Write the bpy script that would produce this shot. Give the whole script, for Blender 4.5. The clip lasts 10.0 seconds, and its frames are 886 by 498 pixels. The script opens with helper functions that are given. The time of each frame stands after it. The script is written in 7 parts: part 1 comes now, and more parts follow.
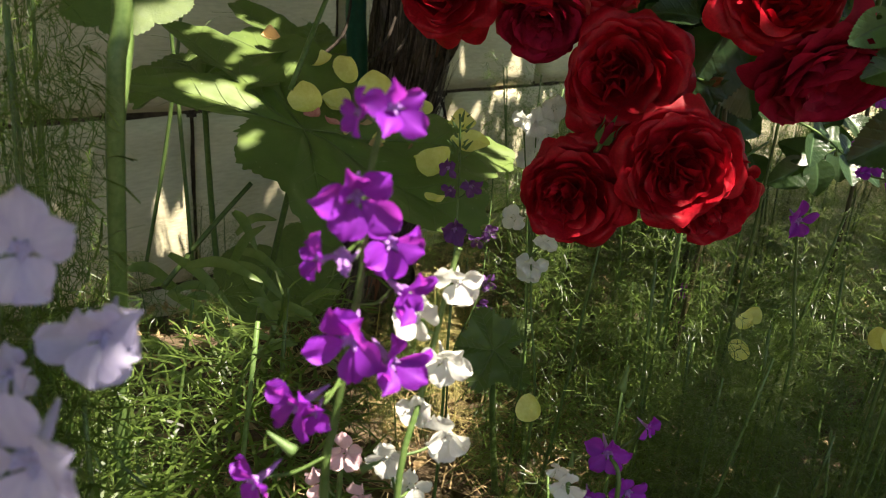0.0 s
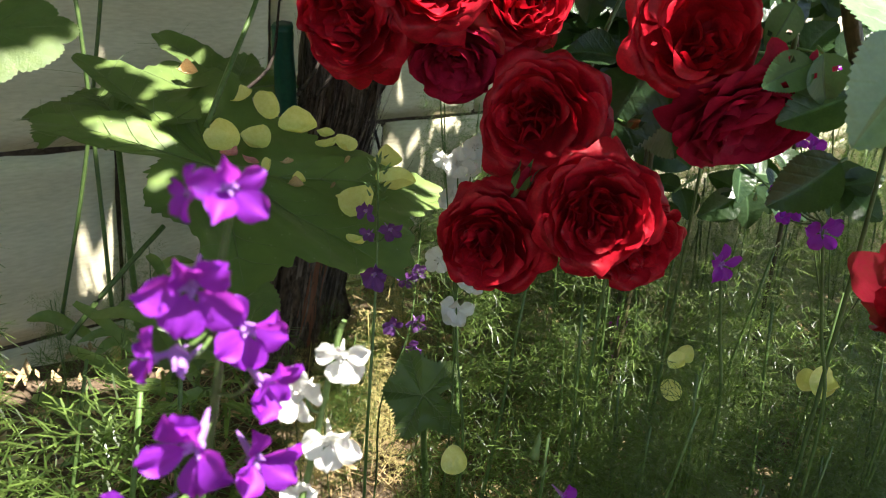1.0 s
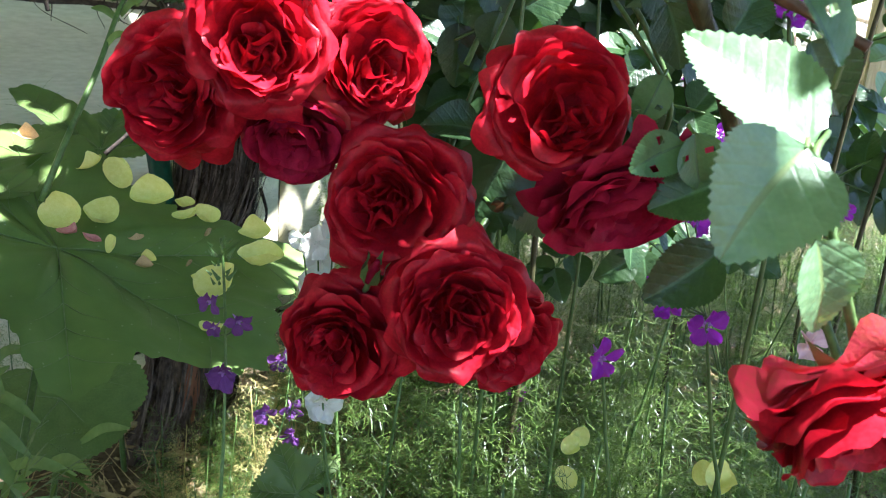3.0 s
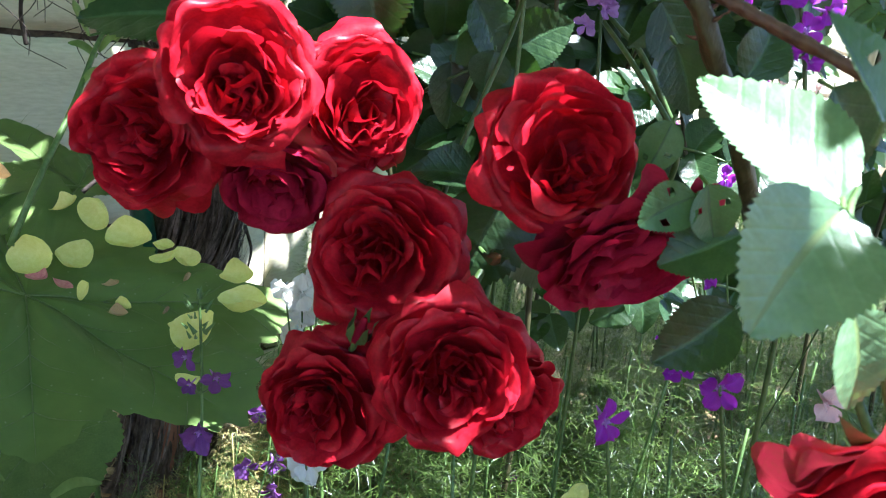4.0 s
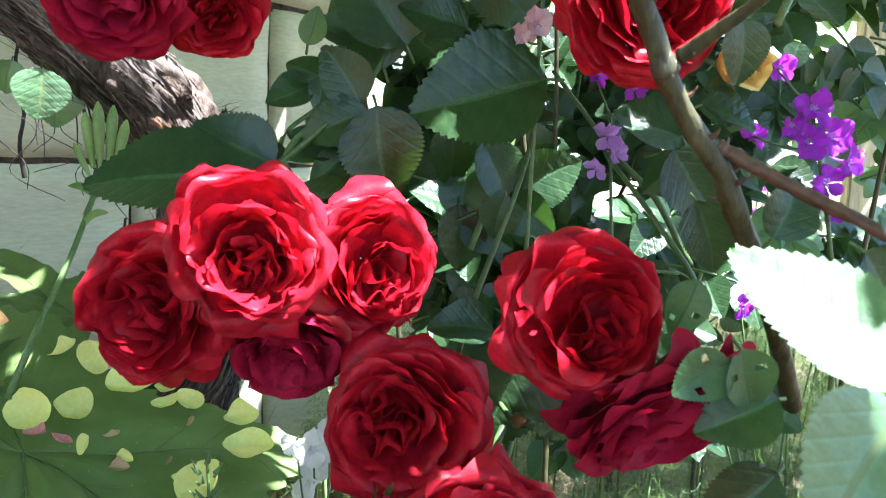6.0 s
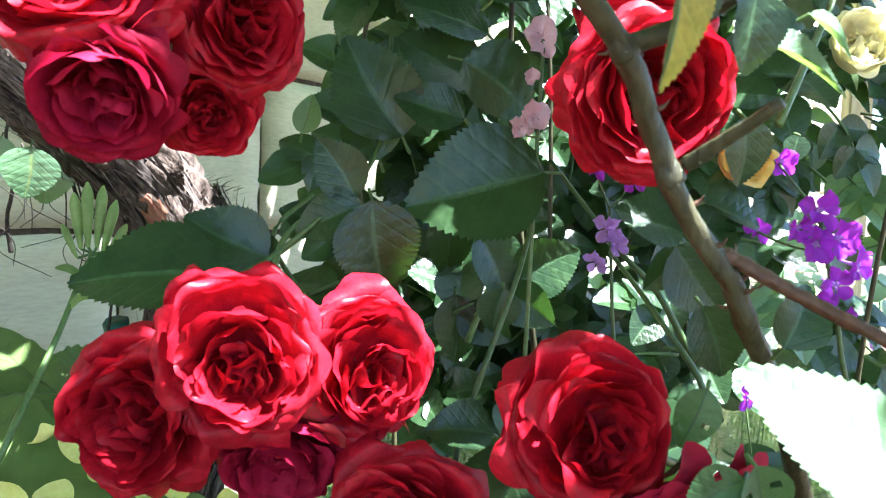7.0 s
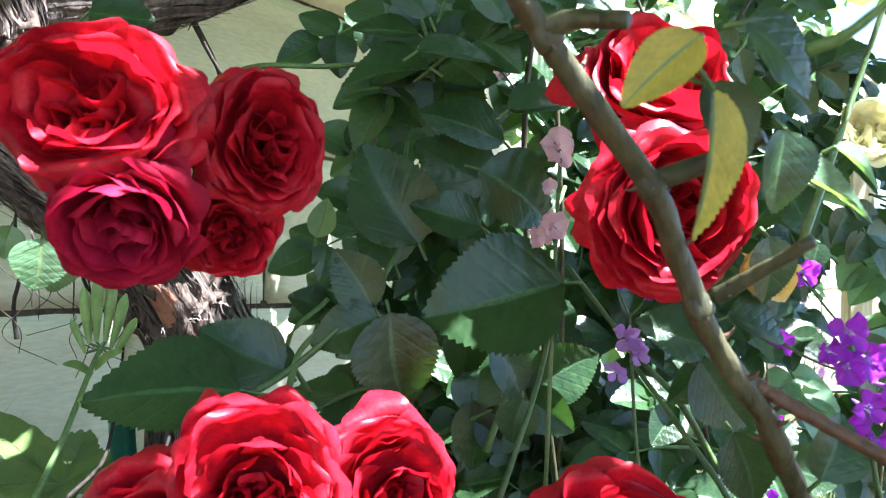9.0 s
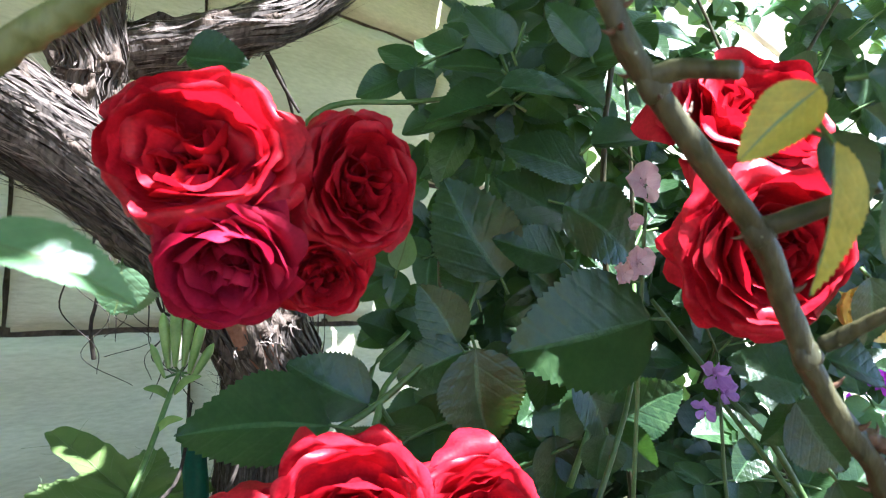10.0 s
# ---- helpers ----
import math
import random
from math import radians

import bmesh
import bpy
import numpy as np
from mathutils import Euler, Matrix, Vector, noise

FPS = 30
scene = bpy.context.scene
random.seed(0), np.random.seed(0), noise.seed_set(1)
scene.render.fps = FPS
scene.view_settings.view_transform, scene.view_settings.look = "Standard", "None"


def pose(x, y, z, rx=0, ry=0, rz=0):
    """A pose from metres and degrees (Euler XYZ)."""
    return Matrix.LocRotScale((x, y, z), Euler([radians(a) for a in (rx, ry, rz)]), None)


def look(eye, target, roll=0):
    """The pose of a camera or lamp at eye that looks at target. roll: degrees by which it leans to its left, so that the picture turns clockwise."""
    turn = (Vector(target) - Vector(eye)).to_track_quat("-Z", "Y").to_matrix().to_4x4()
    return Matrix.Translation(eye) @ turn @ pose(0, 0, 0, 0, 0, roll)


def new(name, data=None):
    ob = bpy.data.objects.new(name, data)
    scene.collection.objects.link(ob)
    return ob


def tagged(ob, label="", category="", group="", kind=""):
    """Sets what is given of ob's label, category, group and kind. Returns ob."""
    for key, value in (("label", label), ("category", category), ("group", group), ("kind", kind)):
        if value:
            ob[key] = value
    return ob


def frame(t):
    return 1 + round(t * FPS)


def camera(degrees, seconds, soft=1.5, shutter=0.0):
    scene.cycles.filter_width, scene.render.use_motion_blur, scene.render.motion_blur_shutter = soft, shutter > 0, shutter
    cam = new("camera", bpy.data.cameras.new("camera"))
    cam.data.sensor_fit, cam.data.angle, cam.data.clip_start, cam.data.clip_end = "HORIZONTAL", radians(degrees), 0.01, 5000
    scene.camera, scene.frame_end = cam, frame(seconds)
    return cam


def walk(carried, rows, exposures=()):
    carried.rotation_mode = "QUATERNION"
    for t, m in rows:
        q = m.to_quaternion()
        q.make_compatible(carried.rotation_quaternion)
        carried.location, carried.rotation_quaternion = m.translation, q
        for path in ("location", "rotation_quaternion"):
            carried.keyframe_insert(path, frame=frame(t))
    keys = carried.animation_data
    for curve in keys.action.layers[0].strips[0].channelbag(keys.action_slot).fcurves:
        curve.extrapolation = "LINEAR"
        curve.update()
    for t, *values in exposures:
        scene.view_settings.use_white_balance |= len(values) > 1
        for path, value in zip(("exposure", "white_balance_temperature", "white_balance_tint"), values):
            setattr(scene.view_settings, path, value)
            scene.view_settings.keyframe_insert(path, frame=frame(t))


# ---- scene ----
cam = camera(57.2, 10.0, soft=1.0)
cam.data.dof.use_dof = True
cam.data.dof.focus_distance, cam.data.dof.aperture_fstop = 0.62, 18.0
walk(cam, [
    (0, look((0.0000, 0.0000, 0.6200), (-0.0350, 0.9416, 0.2851), 4.41)),
    (0.5, look((0.0110, 0.0175, 0.6257), (-0.0061, 0.9605, 0.2935), 4.49)),
    (1, look((0.0238, 0.0326, 0.6303), (0.0451, 0.9848, 0.3256), 4.61)),
    (1.5, look((0.0369, 0.0482, 0.6340), (0.0821, 1.0047, 0.3458), 4.69)),
    (2, look((0.0539, 0.0628, 0.6400), (0.1234, 1.0214, 0.3640), 4.73)),
    (2.5, look((0.0661, 0.0826, 0.6425), (0.1635, 1.0410, 0.3743), 4.76)),
    (2.7, look((0.0708, 0.0925, 0.6457), (0.1743, 1.0515, 0.3818), 4.61)),
    (4, look((0.0718, 0.1408, 0.6550), (0.1932, 1.1088, 0.4357), 4.69)),
    (4.5, look((0.0710, 0.1539, 0.6569), (0.2008, 1.1244, 0.4536), 4.58)),
    (5, look((0.0641, 0.1599, 0.6680), (0.1842, 1.1339, 0.4763), 4.23)),
    (5.5, look((0.0584, 0.1646, 0.6795), (0.1710, 1.1465, 0.5272), 3.09)),
    (6, look((0.0590, 0.1630, 0.6917), (0.1842, 1.1482, 0.5741), 2.52)),
    (6.2, look((0.0581, 0.1634, 0.6959), (0.1832, 1.1507, 0.5976), 2.57)),
    (7.3, look((0.0551, 0.1812, 0.7192), (0.1931, 1.1708, 0.6782), 2.35)),
    (7.5, look((0.0539, 0.1794, 0.7221), (0.1928, 1.1691, 0.6859), 2.29)),
    (8, look((0.0511, 0.1776, 0.7298), (0.1894, 1.1678, 0.7111), 2.12)),
    (8.5, look((0.0495, 0.1800, 0.7388), (0.1836, 1.1710, 0.7433), 1.70)),
    (9, look((0.0458, 0.1853, 0.7441), (0.1771, 1.1764, 0.7642), 2.02)),
    (9.5, look((0.0362, 0.1837, 0.7517), (0.1422, 1.1776, 0.7803), 2.16)),
    (10, look((0.0247, 0.1862, 0.7572), (0.0958, 1.1832, 0.7893), 2.09)),
], exposures=[(0.0, 1.93, 7300, 12), (1.0, 2.33, 6450, 12), (1.5, 2.68, 6000, 12), (2.0, 2.93, 5800, 12), (2.7, 3.08, 5600, 12), (4.0, 3.03, 5300, 12), (6.0, 3.50, 5350, 12), (8.0, 3.62, 5350, 12), (10.0, 3.42, 5250, 12)])

# ---- daylight ----
SUN_AT = Vector((0.36, -0.22, 0.90)).normalized()      # towards the sun
world = bpy.data.worlds.new("sky")
scene.world = world
world.use_nodes = True
wn = world.node_tree
sky = wn.nodes.new("ShaderNodeTexSky")
sky.sky_type = "NISHITA"
sky.sun_disc = False
sky.sun_elevation = math.asin(SUN_AT.z)
sky.sun_rotation = math.atan2(SUN_AT.x, SUN_AT.y)
wn.links.new(sky.outputs[0], wn.nodes["Background"].inputs[0])
wn.nodes["Background"].inputs[1].default_value = 0.055
sun = new("sun", bpy.data.lights.new("sun", "SUN"))
sun.data.energy = 5.0
sun.data.angle = radians(0.53)
sun.data.color = (1.0, 0.95, 0.86)
sun.matrix_world = look((0, 0, 0), -SUN_AT)


# ---- materials ----
def material(name, a, b, rough=0.6, scale=60.0, trans=0.0, tcol=None, bump=0.15, spec=0.4, spread=0.12, sheen=0.0, fine=4.0, islands=False, stretch=(1, 1, 1), dist=None, veins=0.0, specks=0.0):
    """Two colours mixed by coarse and fine noise, varied a little from piece to piece; trans lets light through the blade."""
    m = bpy.data.materials.new(name)
    m.use_nodes = True
    nt = m.node_tree
    bsdf, out = nt.nodes["Principled BSDF"], nt.nodes["Material Output"]
    co = nt.nodes.new("ShaderNodeTexCoord")
    mp = nt.nodes.new("ShaderNodeMapping")
    mp.inputs["Scale"].default_value = stretch
    nt.links.new(co.outputs["Object"], mp.inputs[0])
    n1, n2 = nt.nodes.new("ShaderNodeTexNoise"), nt.nodes.new("ShaderNodeTexNoise")
    n1.inputs["Scale"].default_value, n2.inputs["Scale"].default_value = scale, scale * fine
    n1.inputs["Detail"].default_value, n2.inputs["Detail"].default_value = 4, 5
    nt.links.new(mp.outputs[0], n1.inputs["Vector"])
    nt.links.new(mp.outputs[0], n2.inputs["Vector"])
    mix = nt.nodes.new("ShaderNodeMath")
    mix.operation = "MULTIPLY_ADD"
    mix.inputs[1].default_value = 0.55
    nt.links.new(n1.outputs["Fac"], mix.inputs[0])
    half = nt.nodes.new("ShaderNodeMath")
    half.operation = "MULTIPLY"
    half.inputs[1].default_value = 0.45
    nt.links.new(n2.outputs["Fac"], half.inputs[0])
    nt.links.new(half.outputs[0], mix.inputs[2])
    ramp = nt.nodes.new("ShaderNodeValToRGB")
    ramp.color_ramp.elements[0].position, ramp.color_ramp.elements[1].position = 0.36, 0.64
    ramp.color_ramp.elements[0].color, ramp.color_ramp.elements[1].color = (*a, 1), (*b, 1)
    nt.links.new(mix.outputs[0], ramp.inputs[0])
    info = nt.nodes.new("ShaderNodeObjectInfo")
    hsv = nt.nodes.new("ShaderNodeHueSaturation")
    span = nt.nodes.new("ShaderNodeMapRange")
    span.inputs[3].default_value, span.inputs[4].default_value = 1 - spread, 1 + spread
    pick = nt.nodes.new("ShaderNodeNewGeometry").outputs["Random Per Island"] if islands else info.outputs["Random"]
    nt.links.new(pick, span.inputs[0])
    nt.links.new(span.outputs[0], hsv.inputs["Value"])
    nt.links.new(ramp.outputs[0], hsv.inputs["Color"])
    nt.links.new(hsv.outputs[0], bsdf.inputs["Base Color"])
    if specks:
        # pale specks of dust and insect marks, and a few dull blotches
        dots = nt.nodes.new("ShaderNodeTexVoronoi")
        dots.inputs["Scale"].default_value = specks
        nt.links.new(co.outputs["Object"], dots.inputs["Vector"])
        near = nt.nodes.new("ShaderNodeMapRange")
        near.inputs[1].default_value, near.inputs[2].default_value = 0.04, 0.10
        near.inputs[3].default_value, near.inputs[4].default_value = 0.55, 0.0
        nt.links.new(dots.outputs["Distance"], near.inputs[0])
        over = nt.nodes.new("ShaderNodeMix")
        over.data_type = "RGBA"
        nt.links.new(near.outputs[0], over.inputs[0])
        nt.links.new(hsv.outputs[0], over.inputs[6])
        over.inputs[7].default_value = (0.34, 0.38, 0.26, 1)
        nt.links.new(over.outputs[2], bsdf.inputs["Base Color"])
    bsdf.inputs["Roughness"].default_value = rough
    bsdf.inputs["Specular IOR Level"].default_value = spec
    bsdf.inputs["Sheen Weight"].default_value = sheen
    if bump:
        bp = nt.nodes.new("ShaderNodeBump")
        bp.inputs["Strength"].default_value = bump
        bp.inputs["Distance"].default_value = dist or 0.1 / scale
        tall = n2.outputs["Fac"]
        if veins:
            # side veins that run out slantwise from the midrib
            xyz = nt.nodes.new("ShaderNodeSeparateXYZ")
            nt.links.new(co.outputs["Object"], xyz.inputs[0])
            wide = nt.nodes.new("ShaderNodeMath")
            wide.operation = "ABSOLUTE"
            nt.links.new(xyz.outputs[0], wide.inputs[0])
            slant = nt.nodes.new("ShaderNodeMath")
            slant.operation = "MULTIPLY_ADD"
            slant.inputs[1].default_value = -0.95
            nt.links.new(wide.outputs[0], slant.inputs[0])
            nt.links.new(xyz.outputs[1], slant.inputs[2])
            turn = nt.nodes.new("ShaderNodeMath")
            turn.operation = "PINGPONG"
            turn.inputs[1].default_value = 0.085
            nt.links.new(slant.outputs[0], turn.inputs[0])
            line = nt.nodes.new("ShaderNodeMapRange")
            line.interpolation_type = "SMOOTHSTEP"
            line.inputs[1].default_value, line.inputs[2].default_value = 0.0, 0.03
            nt.links.new(turn.outputs[0], line.inputs[0])
            add = nt.nodes.new("ShaderNodeMath")
            add.operation = "MULTIPLY_ADD"
            add.inputs[1].default_value = veins
            nt.links.new(line.outputs[0], add.inputs[0])
            nt.links.new(n2.outputs["Fac"], add.inputs[2])
            tall = add.outputs[0]
            pale = nt.nodes.new("ShaderNodeMapRange")
            pale.inputs[3].default_value, pale.inputs[4].default_value = 1.10, 1.0
            nt.links.new(line.outputs[0], pale.inputs[0])
            many = nt.nodes.new("ShaderNodeMath")
            many.operation = "MULTIPLY"
            nt.links.new(span.outputs[0], many.inputs[0])
            nt.links.new(pale.outputs[0], many.inputs[1])
            nt.links.new(many.outputs[0], hsv.inputs["Value"])
        nt.links.new(tall, bp.inputs["Height"])
        nt.links.new(bp.outputs[0], bsdf.inputs["Normal"])
    if trans:
        tr = nt.nodes.new("ShaderNodeBsdfTranslucent")
        tr.inputs[0].default_value = (*(tcol or b), 1)
        ms = nt.nodes.new("ShaderNodeMixShader")
        ms.inputs[0].default_value = trans
        nt.links.new(bsdf.outputs[0], ms.inputs[1])
        nt.links.new(tr.outputs[0], ms.inputs[2])
        nt.links.new(ms.outputs[0], out.inputs[0])
    return m


RED = material("red_petal", (0.21, 0.0028, 0.009), (0.46, 0.0115, 0.025), 0.42, 5, 0.16, (0.85, 0.010, 0.030), 0.10, 0.17, 0.20, 0.0, fine=5.0, dist=0.0012)
CRIMSON = material("dull_crimson_petal", (0.20, 0.004, 0.019), (0.36, 0.010, 0.042), 0.65, 5, 0.22, (0.55, 0.010, 0.05), 0.12, 0.12, 0.18, 0.0, fine=5.0, dist=0.0012)
WILTED = material("wilting_petal", (0.30, 0.05, 0.03), (0.42, 0.025, 0.05), 0.75, 5, 0.15, None, 0.3, 0.2, 0.2, fine=5.0, dist=0.0012)
YELLOW = material("pale_yellow_petal", (0.74, 0.72, 0.19), (0.88, 0.86, 0.34), 0.5, 5, 0.3, (0.8, 0.78, 0.25), 0.08, 0.3, 0.08, fine=5.0, dist=0.0012)
CREAM = material("cream_petal", (0.74, 0.70, 0.42), (0.86, 0.83, 0.58), 0.5, 5, 0.3, (0.8, 0.75, 0.4), 0.08, 0.3, 0.08, fine=5.0, dist=0.0012)
ROSY = material("pink_edged_petal", (0.50, 0.14, 0.17), (0.66, 0.34, 0.30), 0.55, 3, 0.2, None, 0.1, 0.3, 0.1, fine=5.0, dist=0.0012)
RIB = material("rose_leaf_midrib", (0.040, 0.085, 0.030), (0.062, 0.118, 0.042), 0.4, 8, 0.1, None, 0.1, 0.4, 0.15)
GOLD = material("golden_petal", (0.76, 0.53, 0.12), (0.88, 0.70, 0.27), 0.5, 5, 0.35, (0.9, 0.65, 0.15), 0.08, 0.3, 0.1, fine=5.0, dist=0.0012)
PURPLE = material("violet_petal", (0.14, 0.013, 0.29), (0.27, 0.030, 0.46), 0.5, 4, 0.38, (0.80, 0.08, 0.90), 0.08, 0.25, 0.18, fine=5.0, stretch=(3, 0.5, 1), dist=0.0008)
DUSKY = material("dusky_violet_petal", (0.085, 0.028, 0.14), (0.17, 0.065, 0.25), 0.55, 4, 0.3, (0.40, 0.12, 0.50), 0.08, 0.2, 0.15, fine=5.0, stretch=(3, 0.5, 1), dist=0.0008)
MAUVE = material("mauve_petal", (0.34, 0.16, 0.50), (0.48, 0.26, 0.62), 0.5, 4, 0.35, (0.6, 0.35, 0.75), 0.08, 0.3, 0.12, fine=5.0, stretch=(3, 0.5, 1), dist=0.0008)
LILAC = material("pale_lilac_petal", (0.42, 0.38, 0.62), (0.62, 0.58, 0.78), 0.5, 4, 0.35, (0.7, 0.68, 0.85), 0.08, 0.3, 0.06, fine=5.0, stretch=(3, 0.5, 1), dist=0.0008)
WHITE = material("white_petal", (0.68, 0.68, 0.62), (0.82, 0.82, 0.78), 0.5, 4, 0.35, (0.85, 0.86, 0.8), 0.06, 0.3, 0.06, fine=5.0, stretch=(3, 0.5, 1), dist=0.0008)
PINK = material("pale_pink_petal", (0.66, 0.40, 0.46), (0.80, 0.58, 0.62), 0.5, 4, 0.35, (0.85, 0.6, 0.65), 0.06, 0.3, 0.08, fine=5.0, stretch=(3, 0.5, 1), dist=0.0008)
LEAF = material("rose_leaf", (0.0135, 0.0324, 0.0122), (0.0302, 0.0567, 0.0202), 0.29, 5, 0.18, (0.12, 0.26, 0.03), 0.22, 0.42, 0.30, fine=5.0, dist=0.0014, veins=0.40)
# lit copy of rose_leaf: the sun's brightness is put into a paler green
SUNLIT = material("sunlit_rose_leaf", (0.085, 0.165, 0.075), (0.14, 0.235, 0.11), 0.36, 5, 0.28, (0.25, 0.42, 0.06), 0.18, 0.8, 0.2, fine=5.0, dist=0.0014, veins=0.6)
HOLED = material("holed_rose_leaf", (0.030, 0.078, 0.030), (0.055, 0.122, 0.046), 0.38, 5, 0.25, (0.20, 0.36, 0.06), 0.18, 0.5, 0.2, fine=5.0, dist=0.0014, veins=0.4)
YELLOWING = material("yellowing_leaf", (0.20, 0.23, 0.03), (0.46, 0.38, 0.05), 0.5, 3, 0.3, (0.6, 0.45, 0.05), 0.2, 0.4, 0.1, fine=6.0, dist=0.0014, veins=0.7)
BROAD = material("broad_leaf", (0.072, 0.116, 0.030), (0.124, 0.182, 0.046), 0.46, 5, 0.22, (0.16, 0.30, 0.04), 0.3, 0.45, 0.15, fine=9.0, dist=0.002, specks=95)
VEIN = material("leaf_vein", (0.12, 0.175, 0.060), (0.17, 0.23, 0.085), 0.5, 80, 0.1, None, 0.1, 0.35, 0.1)
CANOPY = material("vine_leaf", (0.05, 0.10, 0.03), (0.08, 0.15, 0.04), 0.5, 40, 0.35, (0.22, 0.38, 0.04), 0.2, 0.4, 0.2)
STEM = material("green_stem", (0.055, 0.105, 0.024), (0.105, 0.165, 0.048), 0.45, 90, 0.0, None, 0.2, 0.4, 0.2)
CANE = material("rose_cane", (0.026, 0.025, 0.009), (0.070, 0.062, 0.025), 0.5, 55, 0.0, None, 0.9, 0.35, 0.1, stretch=(1, 1, 0.3), specks=120)
GREENCANE = material("olive_green_cane", (0.085, 0.100, 0.028), (0.150, 0.160, 0.055), 0.5, 55, 0.0, None, 0.6, 0.35, 0.1, stretch=(1, 1, 0.3), specks=120)
REDCANE = material("reddish_cane", (0.060, 0.028, 0.016), (0.115, 0.062, 0.036), 0.5, 60, 0.0, None, 0.7, 0.35, 0.1, stretch=(1, 1, 0.3))
FERN = material("thread_foliage", (0.010, 0.022, 0.005), (0.082, 0.120, 0.026), 0.36, 40, 0.28, (0.30, 0.50, 0.10), 0.0, 0.35, 0.80, islands=True)
STRAW = material("dried_thread_foliage", (0.26, 0.22, 0.08), (0.52, 0.45, 0.19), 0.6, 40, 0.25, (0.6, 0.5, 0.2), 0.0, 0.25, 0.6, islands=True)
TIP = material("green_bud_tip", (0.085, 0.15, 0.05), (0.14, 0.22, 0.075), 0.45, 60, 0.2, (0.3, 0.45, 0.1), 0.1, 0.35, 0.2)
PALE = material("pale_green_bud", (0.20, 0.30, 0.09), (0.32, 0.42, 0.15), 0.45, 60, 0.3, (0.45, 0.6, 0.2), 0.1, 0.4, 0.1)
GRASS = material("strap_leaf", (0.09, 0.15, 0.04), (0.16, 0.23, 0.07), 0.45, 40, 0.25, (0.3, 0.45, 0.08), 0.1, 0.4, 0.2)
BARK = material("shaggy_bark", (0.030, 0.021, 0.016), (0.155, 0.115, 0.090), 0.9, 34, 0.0, None, 0.9, 0.12, 0.2, stretch=(1.5, 1.5, 0.5))
STRIP = material("loose_bark_strip", (0.042, 0.032, 0.026), (0.17, 0.135, 0.115), 0.8, 40, 0.05, None, 0.5, 0.2, 0.70, islands=True, stretch=(1.5, 1.5, 0.5))
WOOD = material("weathered_post_wood", (0.34, 0.27, 0.17), (0.52, 0.44, 0.30), 0.8, 12, 0.0, None, 0.5, 0.2, 0.1, stretch=(3, 3, 0.25))
HEART = material("bare_wood", (0.20, 0.085, 0.05), (0.30, 0.14, 0.09), 0.8, 30, 0.0, None, 0.5, 0.2, 0.1, stretch=(2, 2, 0.2))
TWIG = material("dark_twig", (0.020, 0.016, 0.013), (0.06, 0.045, 0.035), 0.85, 50, 0.0, None, 0.4, 0.2, 0.2)
PAINT = material("whitewashed_block", (0.47, 0.43, 0.295), (0.65, 0.595, 0.42), 0.85, 7, 0.0, None, 0.12, 0.2, 0.05, fine=14, stretch=(0.5, 1, 2.4))
MORTAR = material("grey_mortar", (0.028, 0.021, 0.015), (0.105, 0.080, 0.058), 0.95, 30, 0.0, None, 0.9, 0.1, 0.0)
SOIL = material("garden_soil", (0.055, 0.038, 0.024), (0.15, 0.11, 0.070), 0.95, 14, 0.0, None, 0.9, 0.1, 0.0, fine=8)
LITTER = material("dry_litter", (0.24, 0.15, 0.07), (0.55, 0.42, 0.23), 0.85, 40, 0.1, None, 0.3, 0.2, 0.35)
GREENPOST = material("green_coated_stake", (0.006, 0.055, 0.035), (0.012, 0.085, 0.055), 0.35, 40, 0.0, None, 0.1, 0.5, 0.05)
RUST = material("rust_brown_sepal", (0.22, 0.09, 0.03), (0.35, 0.16, 0.06), 0.7, 80, 0.1, None, 0.2, 0.3, 0.2)

rng = random.Random(7)


# ---- mesh helpers ----
def mesh_of(name, verts, faces, mats, smooth=True, slots=None):
    me = bpy.data.meshes.new(name)
    me.from_pydata([tuple(v) for v in verts], [], faces)
    for m in mats if isinstance(mats, (list, tuple)) else [mats]:
        me.materials.append(m)
    me.polygons.foreach_set("use_smooth", [smooth] * len(me.polygons))
    if slots is not None:
        me.polygons.foreach_set("material_index", slots)
    me.update()
    return me


def part(name, mesh, parent=None, m=None, label=""):
    ob = new(name, mesh)
    if parent is not None:
        ob.parent = parent
    if m is not None:
        ob.matrix_basis = m
    return tagged(ob, label) if label else ob


def thing(name, label, category, at=(0, 0, 0), group="", mesh=None, kind=""):
    ob = new(name, mesh)
    ob.location = at
    return tagged(ob, label, category, group, kind)


def glide(pts, n):
    """n points along a smooth curve through pts."""
    p = [Vector(q) for q in pts]
    if len(p) == 2:
        return [p[0].lerp(p[1], i / (n - 1)) for i in range(n)]
    e = [p[0] * 2 - p[1]] + p + [p[-1] * 2 - p[-2]]
    out = []
    for i in range(n):
        s = i / (n - 1) * (len(p) - 1)
        k = min(int(s), len(p) - 2)
        u = s - k
        a, b, c, d = e[k:k + 4]
        out.append(0.5 * ((2 * b) + (c - a) * u + (2 * a - 5 * b + 4 * c - d) * u * u + (3 * b - a - 3 * c + d) * u ** 3))
    return out


